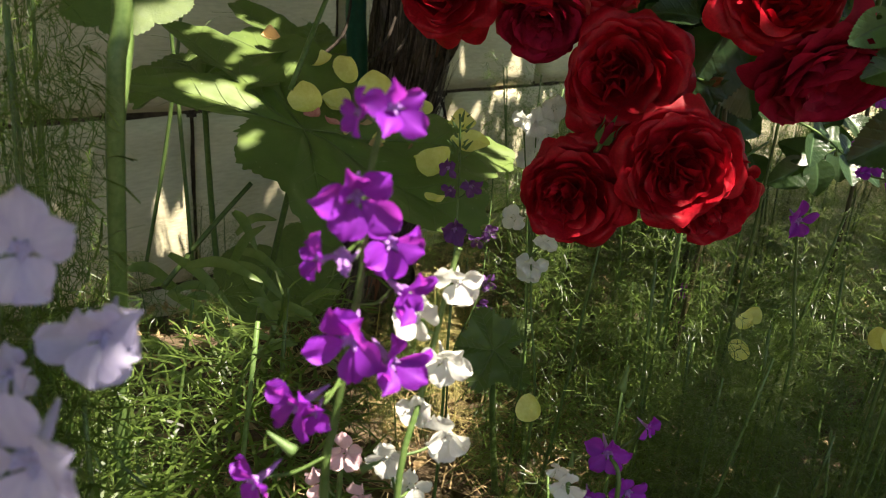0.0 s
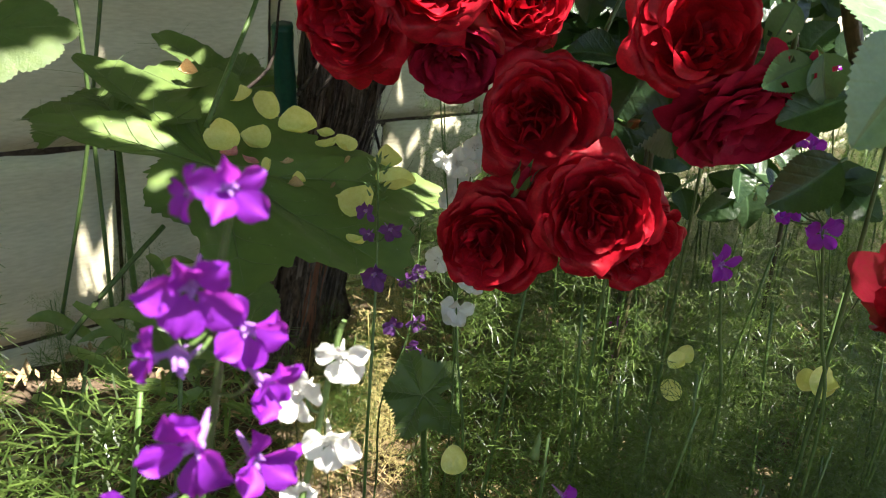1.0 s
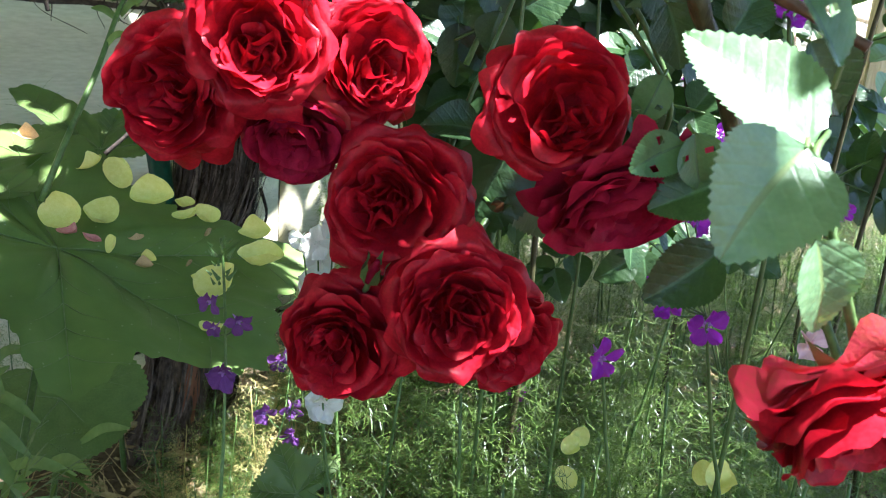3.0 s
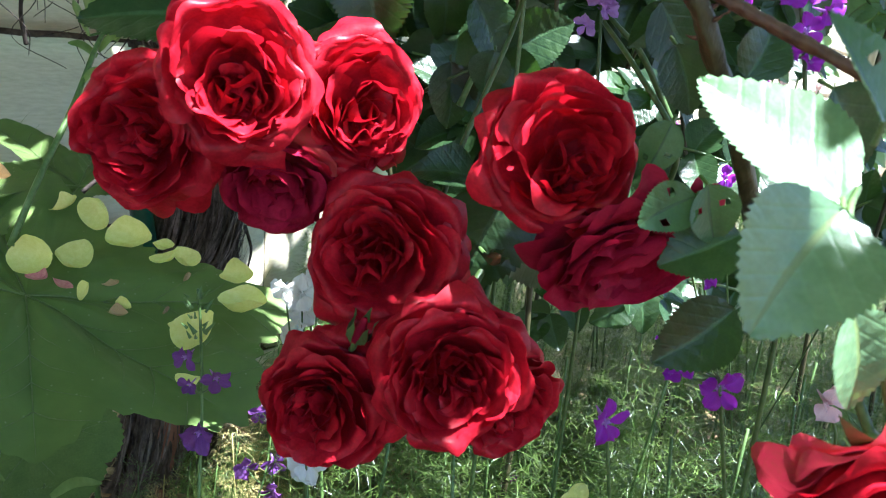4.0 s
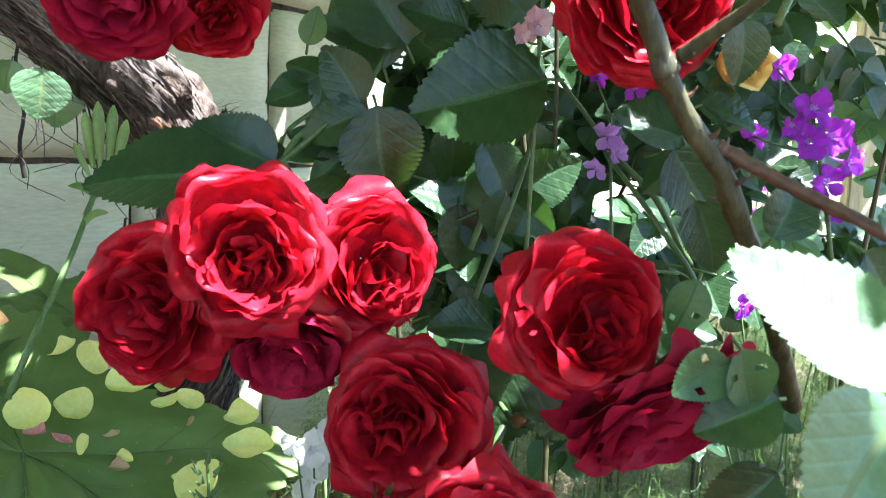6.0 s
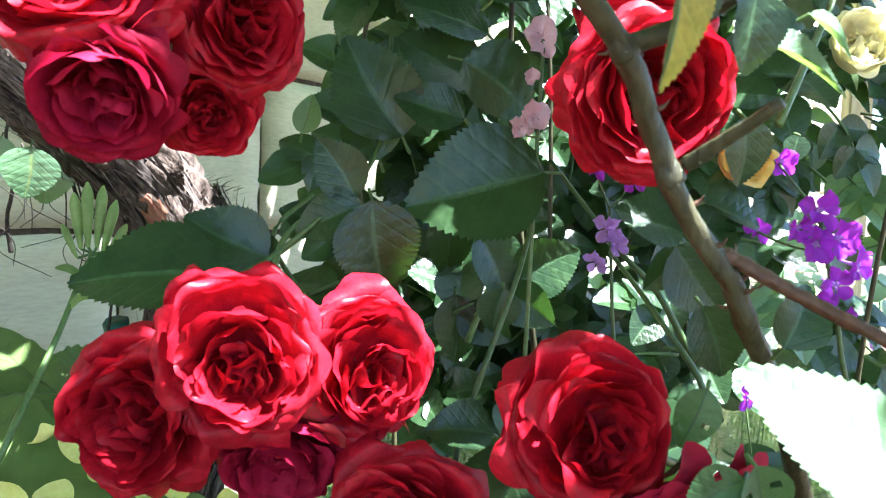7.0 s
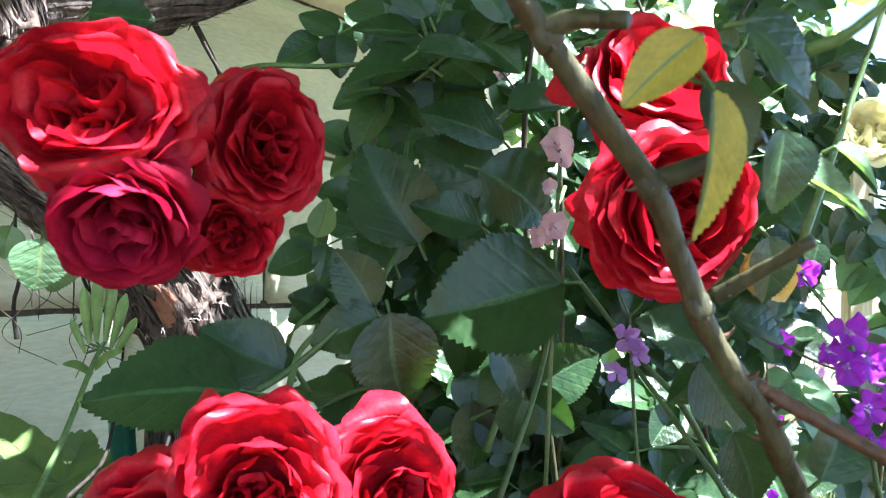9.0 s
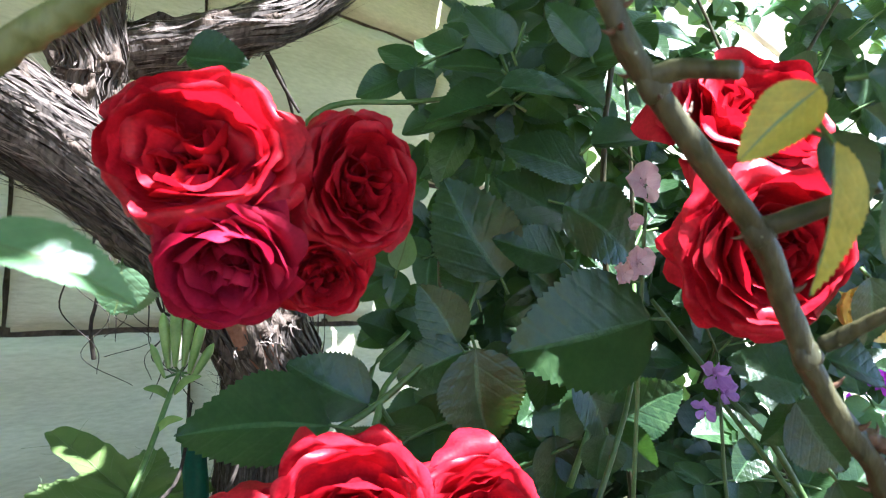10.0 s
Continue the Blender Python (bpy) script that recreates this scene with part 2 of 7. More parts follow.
def tube_data(pts, r0, r1, sides=7, n=None, wobble=0.0, ribs=0.0, seed=0):
    """Vertices and faces of a round, tapering, slightly uneven rod along pts."""
    n = n or max(4, 4 * len(pts))
    line = glide(pts, n)
    verts, faces = [], []
    ref = Vector((0.31, 0.2, 0.93)).normalized()
    for i, c in enumerate(line):
        d = (line[min(i + 1, n - 1)] - line[max(i - 1, 0)]).normalized()
        x = d.cross(ref if abs(d.dot(ref)) < 0.95 else Vector((1, 0, 0))).normalized()
        y = d.cross(x)
        r = r0 + (r1 - r0) * i / (n - 1)
        for k in range(sides):
            a = 2 * math.pi * k / sides
            q = r
            if wobble:
                q *= 1 + wobble * noise.noise(Vector((math.cos(a) * 1.5 + seed, math.sin(a) * 1.5, i * 0.35)))
            if ribs:
                q *= 1 + ribs * noise.noise(Vector((math.cos(a) * 6 + seed, math.sin(a) * 6, i * 0.12)))
            verts.append(c + x * math.cos(a) * q + y * math.sin(a) * q)
    for i in range(n - 1):
        for k in range(sides):
            a, b = i * sides + k, i * sides + (k + 1) % sides
            faces.append((a, b, b + sides, a + sides))
    faces.append(tuple(range(sides))[::-1])
    faces.append(tuple(range((n - 1) * sides, n * sides)))
    return verts, faces


def tube(name, pts, r0, r1, mat, sides=7, n=None, wobble=0.0, ribs=0.0, seed=0):
    v, f = tube_data(pts, r0, r1, sides, n, wobble, ribs, seed)
    return mesh_of(name, v, f, mat)


def frame_of(base, along, normal):
    """A pose at base whose y runs along, and whose z is as near to normal as can be."""
    y = Vector(along).normalized()
    z = Vector(normal)
    z = (z - y * z.dot(y))
    z = z.normalized() if z.length > 1e-4 else y.orthogonal().normalized()
    x = y.cross(z)
    m = Matrix((x, y, z)).transposed().to_4x4()
    m.translation = base
    return m


def facing_pose(z, up):
    """A turn whose z is exactly z, and whose y is as near to up as can be."""
    z = Vector(z).normalized()
    y = Vector(up)
    y = (y - z * y.dot(z)).normalized()
    return Matrix((y.cross(z), y, z)).transposed().to_4x4()


# ---- setting ----
WN, WS = Vector((-0.7425, 0.6699, 0)), Vector((0.6699, 0.7425, 0))   # into the wall, along it
WD = 1.2525


def wall_pose(u, z, deep=0.0):
    p = WN * (WD + deep) + WS * u
    return Matrix(((WS.x, WN.x, 0, p.x), (WS.y, WN.y, 0, p.y), (0, 0, 1, z), (0, 0, 0, 1)))


def ground_sheet():
    """Soil, fine near the bed and reaching the horizon."""
    steps = [-300, -60, -15, -6] + [-3 + 0.08 * i for i in range(88)] + [6, 15, 60, 300]
    n = len(steps)
    verts = []
    for y in steps:
        for x in steps:
            z = 0.018 * noise.noise(Vector((x * 3, y * 3, 0))) + 0.012 * noise.noise(Vector((x * 11, y * 11, 3)))
            verts.append((x, y + 1, z if max(abs(x), abs(y)) < 6 else 0))
    faces = [(j * n + i, j * n + i + 1, (j + 1) * n + i + 1, (j + 1) * n + i) for j in range(n - 1) for i in range(n - 1)]
    tagged(new("ground", mesh_of("ground", verts, faces, SOIL)), "bare brown garden soil under the flower bed", "soil", kind="structure")


def block_mesh(seed, w=0.590, h=0.295, d=0.10):
    """A painted block with worn, slightly uneven edges."""
    bm = bmesh.new()
    bmesh.ops.create_cube(bm, size=1.0)
    bmesh.ops.scale(bm, vec=(w, d, h), verts=bm.verts)
    bmesh.ops.bevel(bm, geom=bm.edges[:], offset=0.006, segments=2, affect="EDGES")
    bmesh.ops.subdivide_edges(bm, edges=[e for e in bm.edges if e.calc_length() > 0.2], cuts=10, use_grid_fill=True)
    for v in bm.verts:
        q = Vector((v.co.x * 9, v.co.z * 9, seed * 5.1))
        edge = max(0.0, 1 - min(w / 2 - abs(v.co.x), h / 2 - abs(v.co.z)) / 0.02)
        v.co.y += 0.0025 * noise.noise(q) + 0.004 * edge * noise.noise(q * 4)
        v.co.x += 0.003 * edge * noise.noise(q * 3 + Vector((7, 0, 0)))
        v.co.z += 0.004 * edge * noise.noise(q * 3 + Vector((0, 7, 0)))
    me = bpy.data.meshes.new("block")
    bm.to_mesh(me)
    bm.free()
    me.materials.append(PAINT)
    me.polygons.foreach_set("use_smooth", [True] * len(me.polygons))
    return me


def build_wall():
    wall = tagged(new("wall_north"), "whitewashed block wall with dark cracked mortar joints", "wall", kind="structure")
    u0, u1, z0, z1 = -4.0, 9.0, -0.3, 2.5
    v = [wall_pose(u, z, 0.012 + b) @ Vector((0, 0, 0)) for b in (0, 0.2) for u, z in ((u0, z0), (u1, z0), (u1, z1), (u0, z1))]
    part("mortar", mesh_of("mortar", v, [(0, 1, 2, 3), (7, 6, 5, 4), (0, 4, 5, 1), (1, 5, 6, 2), (2, 6, 7, 3), (3, 7, 4, 0)], MORTAR, False), wall)
    kinds = [block_mesh(s) for s in range(4)]
    for row in range(-1, 8):
        z = 0.349 + 0.305 * (row - 1) + 0.152
        for col in range(-7, 14):
            u = 1.266 + 0.6 * col + (0.3 if row % 2 else 0.0) + 0.3
            ob = part("block", kinds[(row * 3 + col) % 4], wall, wall_pose(u, z, 0.05 + rng.uniform(-0.002, 0.002)) @ pose(0, 0, 0, 0, rng.uniform(-0.25, 0.25), 0))


ground_sheet()
build_wall()


# ---- roses ----
# rim radius, rim height, belly radius, belly height, half span in degrees, petals in the ring
RINGS = [(0.06, -0.16, 0.12, -0.30, 95, 2), (0.15, -0.08, 0.20, -0.28, 75, 3), (0.24, 0.00, 0.29, -0.24, 64, 4), (0.33, 0.12, 0.38, -0.20, 58, 4),
         (0.41, 0.22, 0.48, -0.16, 56, 5), (0.50, 0.28, 0.57, -0.12, 54, 5), (0.58, 0.28, 0.66, -0.08, 53, 5), (0.66, 0.22, 0.75, -0.04, 50, 6),
         (0.74, 0.11, 0.83, -0.02, 48, 6), (0.80, -0.05, 0.89, -0.04, 47, 6), (0.84, -0.24, 0.94, -0.10, 45, 6), (0.82, -0.46, 0.94, -0.26, 44, 6)]


def petal_mesh(k, var, mat, place, bend):
    """One petal of ring k: a cupped patch whose wavy rim rolls outwards like a lip, set by place and warped by bend with its neighbours."""
    rt, zt, rb, zb, half, _ = RINGS[k]
    nu, nv = 18, 10
    r = random.Random(k * 31 + var * 7 + 1)
    p1, p2, p3, notch = r.uniform(0, 6), r.uniform(0, 6), r.uniform(0, 6), r.uniform(-0.06 if k < 8 else -0.02, 0.11)
    wave, roll = (0.022, 0.032, 0.046)[min(k, 2)] if k < 9 else 0.036, r.uniform(0.7, 1.9)
    crease, deep = r.uniform(-0.6, 0.6), r.choice((0.0, 0.0, 0.03, 0.07))
    f1, f2 = r.uniform(2.2, 4.4), r.uniform(3.0, 6.0)
    verts = []
    for j in range(nv + 1):
        for i in range(nu + 1):
            u = i / nu * 2 - 1
            v = (j / nv) ** 0.75 * (1 - 0.34 * abs(u) ** 5 - notch * max(0, 1 - abs(u) * 2.2))
            a, b, c = (1 - v) ** 2, 2 * v * (1 - v), v * v
            rad = a * 0.04 + b * rb + c * rt
            z = a * -0.60 + b * (zb - 0.10) + c * zt
            lip = max(0.0, v - 0.66) / 0.34
            sway = 1 + 0.7 * math.sin(f1 * u + p1)
            rad += roll * lip ** 2 * (0.034 + 0.005 * k) * sway
            z -= roll * lip ** 3 * (0.012 + 0.009 * k) * sway
            rad += wave * v ** 3 * math.sin(f1 * u + p2) + 0.012 * v * v * math.sin(9 * u + p3)
            z += wave * 0.8 * v ** 3 * math.sin(f2 * u + p3)
            z += 0.018 * v ** 6 * math.sin(11 * u + p1)
            rad += 0.012 * v ** 6 * math.sin(11 * u + p2)
            rad -= deep * v * v * math.exp(-((u - crease) / 0.16) ** 2)
            th = radians(half) * u * (0.30 + 0.70 * math.sin(math.pi * 0.5 * min(1, v * 1.25)))
            verts.append(bend(place @ Vector((rad * math.cos(th), rad * math.sin(th), z))))
    w = nu + 1
    faces = [(j * w + i, j * w + i + 1, (j + 1) * w + i + 1, (j + 1) * w + i) for j in range(nv) for i in range(nu)]
    return mesh_of("petal", verts, faces, mat)


def calyx_mesh():
    verts, faces = tube_data([(0, 0, -0.76), (0, 0, -0.66), (0, 0, -0.56)], 0.05, 0.15, 8, 6)
    for k in range(5):
        a = math.radians(72 * k)
        b = len(verts)
        d, s = Vector((math.cos(a), math.sin(a), 0)), Vector((-math.sin(a), math.cos(a), 0))
        for q, wd, h in ((0.10, 0.07, -0.60), (0.30, 0.09, -0.58), (0.50, 0.05, -0.62), (0.68, 0.004, -0.72)):
            verts += [d * q - s * wd + Vector((0, 0, h)), d * q + s * wd + Vector((0, 0, h))]
        faces += [(b + 2 * i, b + 2 * i + 1, b + 2 * i + 3, b + 2 * i + 2) for i in range(3)]
    return mesh_of("calyx", verts, faces, STEM)


def fold_mesh(seed, mat):
    """A crumpled inner petal that stands on edge, folded over along its rim."""
    r = random.Random(seed)
    nu, nv = 14, 9
    p, q, bow = r.uniform(0, 6), r.uniform(0, 6), r.uniform(0.10, 0.28)
    verts = []
    for j in range(nv + 1):
        v = j / nv
        for i in range(nu + 1):
            u = i / nu * 2 - 1
            x = u * (0.09 + 0.11 * v)
            h = v * (1 - 0.30 * abs(u) ** 4) * 0.44 - 0.50
            y = bow * u * u + 0.035 * v * v * math.sin(2.4 * u + p) + max(0.0, v - 0.6) ** 2 * 0.55 * (1 + 0.5 * math.sin(2.5 * u + q))
            verts.append((x, y - bow * 0.5, h + 0.012 * math.sin(3 * u + q) * v))
    w = nu + 1
    return mesh_of("inner_petal", verts, [(j * w + i, j * w + i + 1, (j + 1) * w + i + 1, (j + 1) * w + i) for j in range(nv) for i in range(nu)], mat)


FOLDS = {}
CALYX = calyx_mesh()


def rose(at, facing, radius, label, mat=RED, stem_to=None, squash=(1, 1, 1), open_to=12, seed=0, loose=6.0, spin=0.0, group="red roses", wilt=None, core=(0, 0)):
    """A many-petalled bloom: rings of cupped petals round an axis, a calyx behind and a stalk."""
    r = random.Random(seed)
    root = thing("rose", label, "rose", at, group)
    z = Vector(facing).normalized()
    base = facing_pose(z, (0, 0, 1) if abs(z.z) < 0.95 else (0, 1, 0)) @ pose(0, 0, 0, 0, 0, spin)
    radius *= 1.08
    size = Matrix.Diagonal((radius * squash[0], radius * squash[1], radius * squash[2], 1))
    oval, lie = r.uniform(0.04, 0.20), r.uniform(0, 180)
    off_at = Vector((seed * 3.7, seed * 1.3, 0))

    def bend(p):
        """The slow and the quick buckling that all petals of one bloom share."""
        return p + noise.noise_vector(p * 1.5 + off_at) * 0.070 + noise.noise_vector(p * 4.2 + off_at) * 0.032

    for k in range(min(open_to, len(RINGS))):
        skin = wilt if wilt and k >= 10 else mat
        n = RINGS[k][5]
        turn = r.uniform(0, 360)
        for i in range(n):
            a = turn + 360 / n * i + r.uniform(-16, 16)
            slack = loose * (1.5 if k < 8 else 1.0)
            off = max(0.0, 1 - k / 8)
            if 2 < k < 9 and r.random() < 0.17:
                continue
            tip = pose(0, 0, 0, r.uniform(-slack, slack) * 0.8, r.uniform(-slack, slack), r.uniform(-8, 8))
            grow = 1 + r.uniform(-0.14 if k < 8 else -0.10, 0.05) + (0.07 if k > 8 and r.random() < 0.16 else 0.0) + oval * off * math.cos(radians(2 * (a - lie)))
            shift = Matrix.Translation((core[0] * off + r.uniform(-0.05, 0.05), core[1] * off + r.uniform(-0.05, 0.05), r.uniform(-0.08, 0.06)))
            m = shift @ pose(0, 0, 0, 0, 0, a) @ tip @ Matrix.Diagonal((grow, 1 + r.uniform(-0.12, 0.10), grow * r.uniform(0.9, 1.08), 1))
            part("petal", petal_mesh(k, r.randrange(4000), skin, m, bend), root, base @ size)
    if mat.name not in FOLDS:
        FOLDS[mat.name] = [fold_mesh(f, mat) for f in range(4)]
    for i in range(11):
        a, q = i * 137.5 + r.uniform(-20, 20), 0.03 + 0.031 * i
        m = base @ size @ pose(core[0] + q * math.cos(radians(a)), core[1] + q * math.sin(radians(a)), q * 0.5 - 0.04 + r.uniform(-0.03, 0.05), r.uniform(-14, 14), r.uniform(-14, 14), a + r.choice((-90, 0, 180)) + r.uniform(-35, 35))
        part("inner_petal", FOLDS[mat.name][r.randrange(4)], root, m @ Matrix.Scale(r.uniform(0.8, 1.15), 4))
    part("calyx", CALYX, root, base @ Matrix.Scale(radius, 4))
    if stem_to:
        e = Vector(stem_to) - Vector(at)
        b = -z * radius * 0.55
        part("stem", tube("stem", [b, b - z * radius * 0.7 + e * 0.12, b.lerp(e, 0.55) - z * radius * 0.25, e], 0.0022, 0.0026, STEM), root)
    return root


def petal_flat(seed, mat):
    """A fallen petal, cupped like a shallow spoon, drawn to a claw at its foot and curled at one side."""
    r = random.Random(seed)
    verts, faces, n, rings = [(0, 0, 0)], [], 22, 6
    p, side, cup, curl = r.uniform(0, 6), r.uniform(0, 6.28), r.uniform(0.26, 0.46), r.uniform(0.9, 2.0)
    for j in range(1, rings + 1):
        for i in range(n):
            a = 2 * math.pi * i / n
            foot = max(0, -math.cos(a))
            q = j / rings * (1 + 0.06 * math.cos(a * 2 + p) + 0.04 * math.sin(a * 3 + p) - 0.14 * max(0, math.cos(a)) ** 10 + 0.05 * foot ** 14 - 0.10 * foot ** 3)
            lift = max(0.0, q - 0.45) ** 2 * curl * max(0, math.cos(a - side)) ** 2 * 2.2
            x, y = q * math.cos(a), q * math.sin(a) * 0.92
            verts.append((x * (1 - lift * 0.5), y * (1 - lift * 0.5), cup * q * q + lift + 0.04 * q * math.sin(3 * a + p) + 0.025 * q * math.sin(7 * a + p)))
    faces += [(0, 1 + i, 1 + (i + 1) % n) for i in range(n)]
    for j in range(rings - 1):
        faces += [(1 + j * n + i, 1 + (j + 1) * n + i, 1 + (j + 1) * n + (i + 1) % n, 1 + j * n + (i + 1) % n) for i in range(n)]
    return mesh_of("fallen_petal", verts, faces, mat)


FALLEN = [petal_flat(s, YELLOW) for s in range(8)]
FALLEN_DRY = [petal_flat(s, LITTER) for s in range(2)]
FALLEN_PINK = [petal_flat(s + 3, ROSY) for s in range(2)]


def fallen_petal(at, size, turn, tilt, lean=0.0, mesh=None, label="pale yellow fallen petal lying on a broad leaf", slim=1.0):
    ob = thing("fallen_petal", label, "petal", at, "fallen petals", mesh or FALLEN[int(turn * 0.7) % 8])
    ob.matrix_basis = pose(*at, tilt, lean, 0) @ pose(0, 0, 0, 0, 0, turn) @ Matrix.Diagonal((size, size * slim, size, 1))


# ---- leaves ----
def leaflet_mesh(seed, mat, teeth=16, wide=0.36, fold=0.16, droop=0.16):
    """A toothed leaflet one long, folded a little on its midrib, quilted between the side veins."""
    r = random.Random(seed)
    nv, cols = teeth * 2, (-1, -0.7, -0.35, -0.06, 0.06, 0.35, 0.7, 1)
    verts, faces, slots = [], [], []
    bend = r.uniform(-0.05, 0.05)
    curl = r.uniform(-0.06, 0.10)
    for j in range(nv + 1):
        v = j / nv
        w = wide * (math.sin(math.pi * min(1, v) ** 0.82) ** 0.72 if 0 < v < 1 else 0.0) * (1 - 0.18 * v)
        for u in cols:
            tooth = 1 + (0.045 if j % 2 else -0.02) * (abs(u) == 1)
            x = u * w * tooth + bend * math.sin(math.pi * v)
            a = abs(u)
            y = v + (0.022 if j % 2 and a == 1 else 0.0) - 0.02 * a
            z = fold * a * w - droop * v * v + curl * (a * w) ** 2 * 6
            z += 0.007 * math.sin((v * 7 - a * 1.8) * 2 * math.pi) * a * (1.15 - a) * 3 + 0.01 * noise.noise(Vector((x * 5 + seed, y * 5, 0)))
            if a < 0.1:
                z -= 0.012
            verts.append((x, y, z))
    n = len(cols)
    for j in range(nv):
        for i in range(n - 1):
            faces.append((j * n + i, j * n + i + 1, (j + 1) * n + i + 1, (j + 1) * n + i))
            slots.append(1 if i == 3 else 2 if mat is YELLOWING and i > 3 and seed > 1 else 0)
    if mat is HOLED:
        # bitten through here and there
        bites = [(r.randrange(nv // 4, nv * 3 // 4), c) for c in (1, 5)]
        gone = {(j + d, c) for j, c in bites for d in range(4)}
        keep = [q for q in range(len(faces)) if (q // (n - 1), q % (n - 1)) not in gone]
        faces, slots = [faces[q] for q in keep], [slots[q] for q in keep]
    return mesh_of("leaflet", verts, faces, [mat, RIB if mat in (LEAF, HOLED) else VEIN, LEAF], True, slots)


LEAFLETS = {m.name: [leaflet_mesh(s, m, 20 + s, 0.41 + 0.03 * (s % 3), 0.10 + 0.05 * s, 0.06 + 0.05 * s) for s in range(5)] for m in (LEAF, SUNLIT, YELLOWING, BROAD, HOLED)}


def rose_leaf(base, tip, normal, width, label, mat=LEAF, kind=0, group="rose leaves", stalk=None):
    """One leaflet from base to tip on its own short stalk."""
    base, tip = Vector(base), Vector(tip)
    root = thing("rose_leaf", label, "leaf", base, group)
    d = tip - base
    m = frame_of((0, 0, 0), d, normal) @ Matrix.Diagonal((d.length * width, d.length, d.length, 1))
    part("blade", LEAFLETS[mat.name][kind % 5], root, m)
    end = Vector(stalk) - base if stalk else -d.normalized() * d.length * 0.16 - Vector(normal).normalized() * 0.006
    part("stalk", tube("stalk", [(0, 0, 0), end * 0.5, end], 0.0009, 0.0011, STEM, 5), root)
    return root


def leaf_spray(base, tip, normal, size, label, mat=LEAF, seed=0, pairs=2, group="rose leaf sprays"):
    """A rose leaf of five or seven leaflets along one stalk."""
    r = random.Random(seed)
    base, tip = Vector(base), Vector(tip)
    root = thing("leaf_spray", label, "leaf", base, group)
    d = tip - base
    side = d.cross(Vector(normal)).normalized()
    nrm = side.cross(d).normalized()
    sag = -nrm * d.length * 0.08
    part("stalk", tube("stalk", [(0, 0, 0), d * 0.5 - sag, d], 0.0016, 0.0010, STEM, 5), root)
    part("leaflet", LEAFLETS[mat.name][r.randrange(5)], root, frame_of(d, d, nrm + side * r.uniform(-0.3, 0.3)) @ Matrix.Scale(size, 4))
    for k in range(pairs):
        at = d * (0.88 - 0.42 * k) - sag * 0.5
        for s in (-1, 1):
            way = (d.normalized() * r.uniform(0.35, 0.7) + side * s).normalized() + nrm * r.uniform(-0.25, 0.15)
            part("leaflet", LEAFLETS[mat.name][r.randrange(5)], root, frame_of(at, way, nrm + side * s * r.uniform(-0.2, 0.35)) @ Matrix.Scale(size * r.uniform(0.72, 0.92), 4))
    return root


def broad_mesh(seed, lobes=7, depth=0.16, teeth=70, sag=0.14, heart=0.0):
    """A rounded, shallow-lobed, toothed leaf one in radius, its stalk at the origin, veins raised."""
    r = random.Random(seed)
    n, rings = teeth * 2, 9
    verts, faces, slots = [(0, 0, 0)], [], []
    ph = r.uniform(0, 6)
    for j in range(1, rings + 1):
        q = j / rings
        for i in range(n):
            a = 2 * math.pi * i / n
            lobe = abs(math.sin(a * lobes / 2))
            out = 1 - depth * (1 - math.sqrt(lobe + 0.02)) - 0.48 * max(0, math.cos(a + math.pi / 2 - 0.0)) ** 22
            out *= 1 + 0.05 * math.sin(2 * a + ph) + (0.016 if i % 2 else -0.012) * (j == rings)
            rad = q * out * (1 + heart * math.sin(a)) / (1 + heart * 0.4)
            vein = math.exp(-((math.sin(a * lobes / 2 + math.pi / 2)) / 0.10) ** 2)
            z = -sag * rad * rad + 0.05 * rad * math.sin(3 * a + ph) * q + 0.030 * rad * lobe - 0.012 * vein * (1 - q)
            z += 0.020 * noise.noise(Vector((rad * math.cos(a) * 4, rad * math.sin(a) * 4, seed)))
            verts.append((rad * math.cos(a), rad * math.sin(a), z))
    faces += [(0, 1 + i, 1 + (i + 1) % n) for i in range(n)]
    slots += [0] * n
    for j in range(rings - 1):
        for i in range(n):
            faces.append((1 + j * n + i, 1 + (j + 1) * n + i, 1 + (j + 1) * n + (i + 1) % n, 1 + j * n + (i + 1) % n))
            slots.append(0)
    return mesh_of("blade", verts, faces, [BROAD, VEIN], True, slots)


def broad_veins(lobes, seed, sag=0.14, heart=0.0):
    """The pale main veins of a broad leaf, standing a little proud."""
    verts, faces = [], []
    for k in range(lobes):
        a = 2 * math.pi * (k + 0.5) / lobes
        if math.cos(a + math.pi / 2) > 0.92:
            continue
        far = (1 + heart * math.sin(a)) / (1 + heart * 0.4)
        pts = [(q * math.cos(a + 0.06 * q), q * math.sin(a + 0.06 * q), -sag * q * q + 0.002 + 0.012 * q) for q in (0.0, 0.25 * far, 0.5 * far, 0.75 * far, 0.9 * far)]
        v, f = tube_data(pts, 0.0055, 0.0015, 5, 12)
        faces += [tuple(i + len(verts) for i in q) for q in f]
        verts += v
        for s in (-1, 1):
            for q in (0.35 * far, 0.6 * far):
                b = Vector((q * math.cos(a), q * math.sin(a), -sag * q * q + 0.004))
                e = Vector(((q + 0.24 * far) * math.cos(a + s * 0.22), (q + 0.24 * far) * math.sin(a + s * 0.22), -sag * (q + 0.24 * far) ** 2 + 0.012))
                v, f = tube_data([b, e], 0.0022, 0.0008, 4, 4)
                faces += [tuple(i + len(verts) for i in g) for g in f]
                verts += v
    return mesh_of("vein", verts, faces, VEIN)


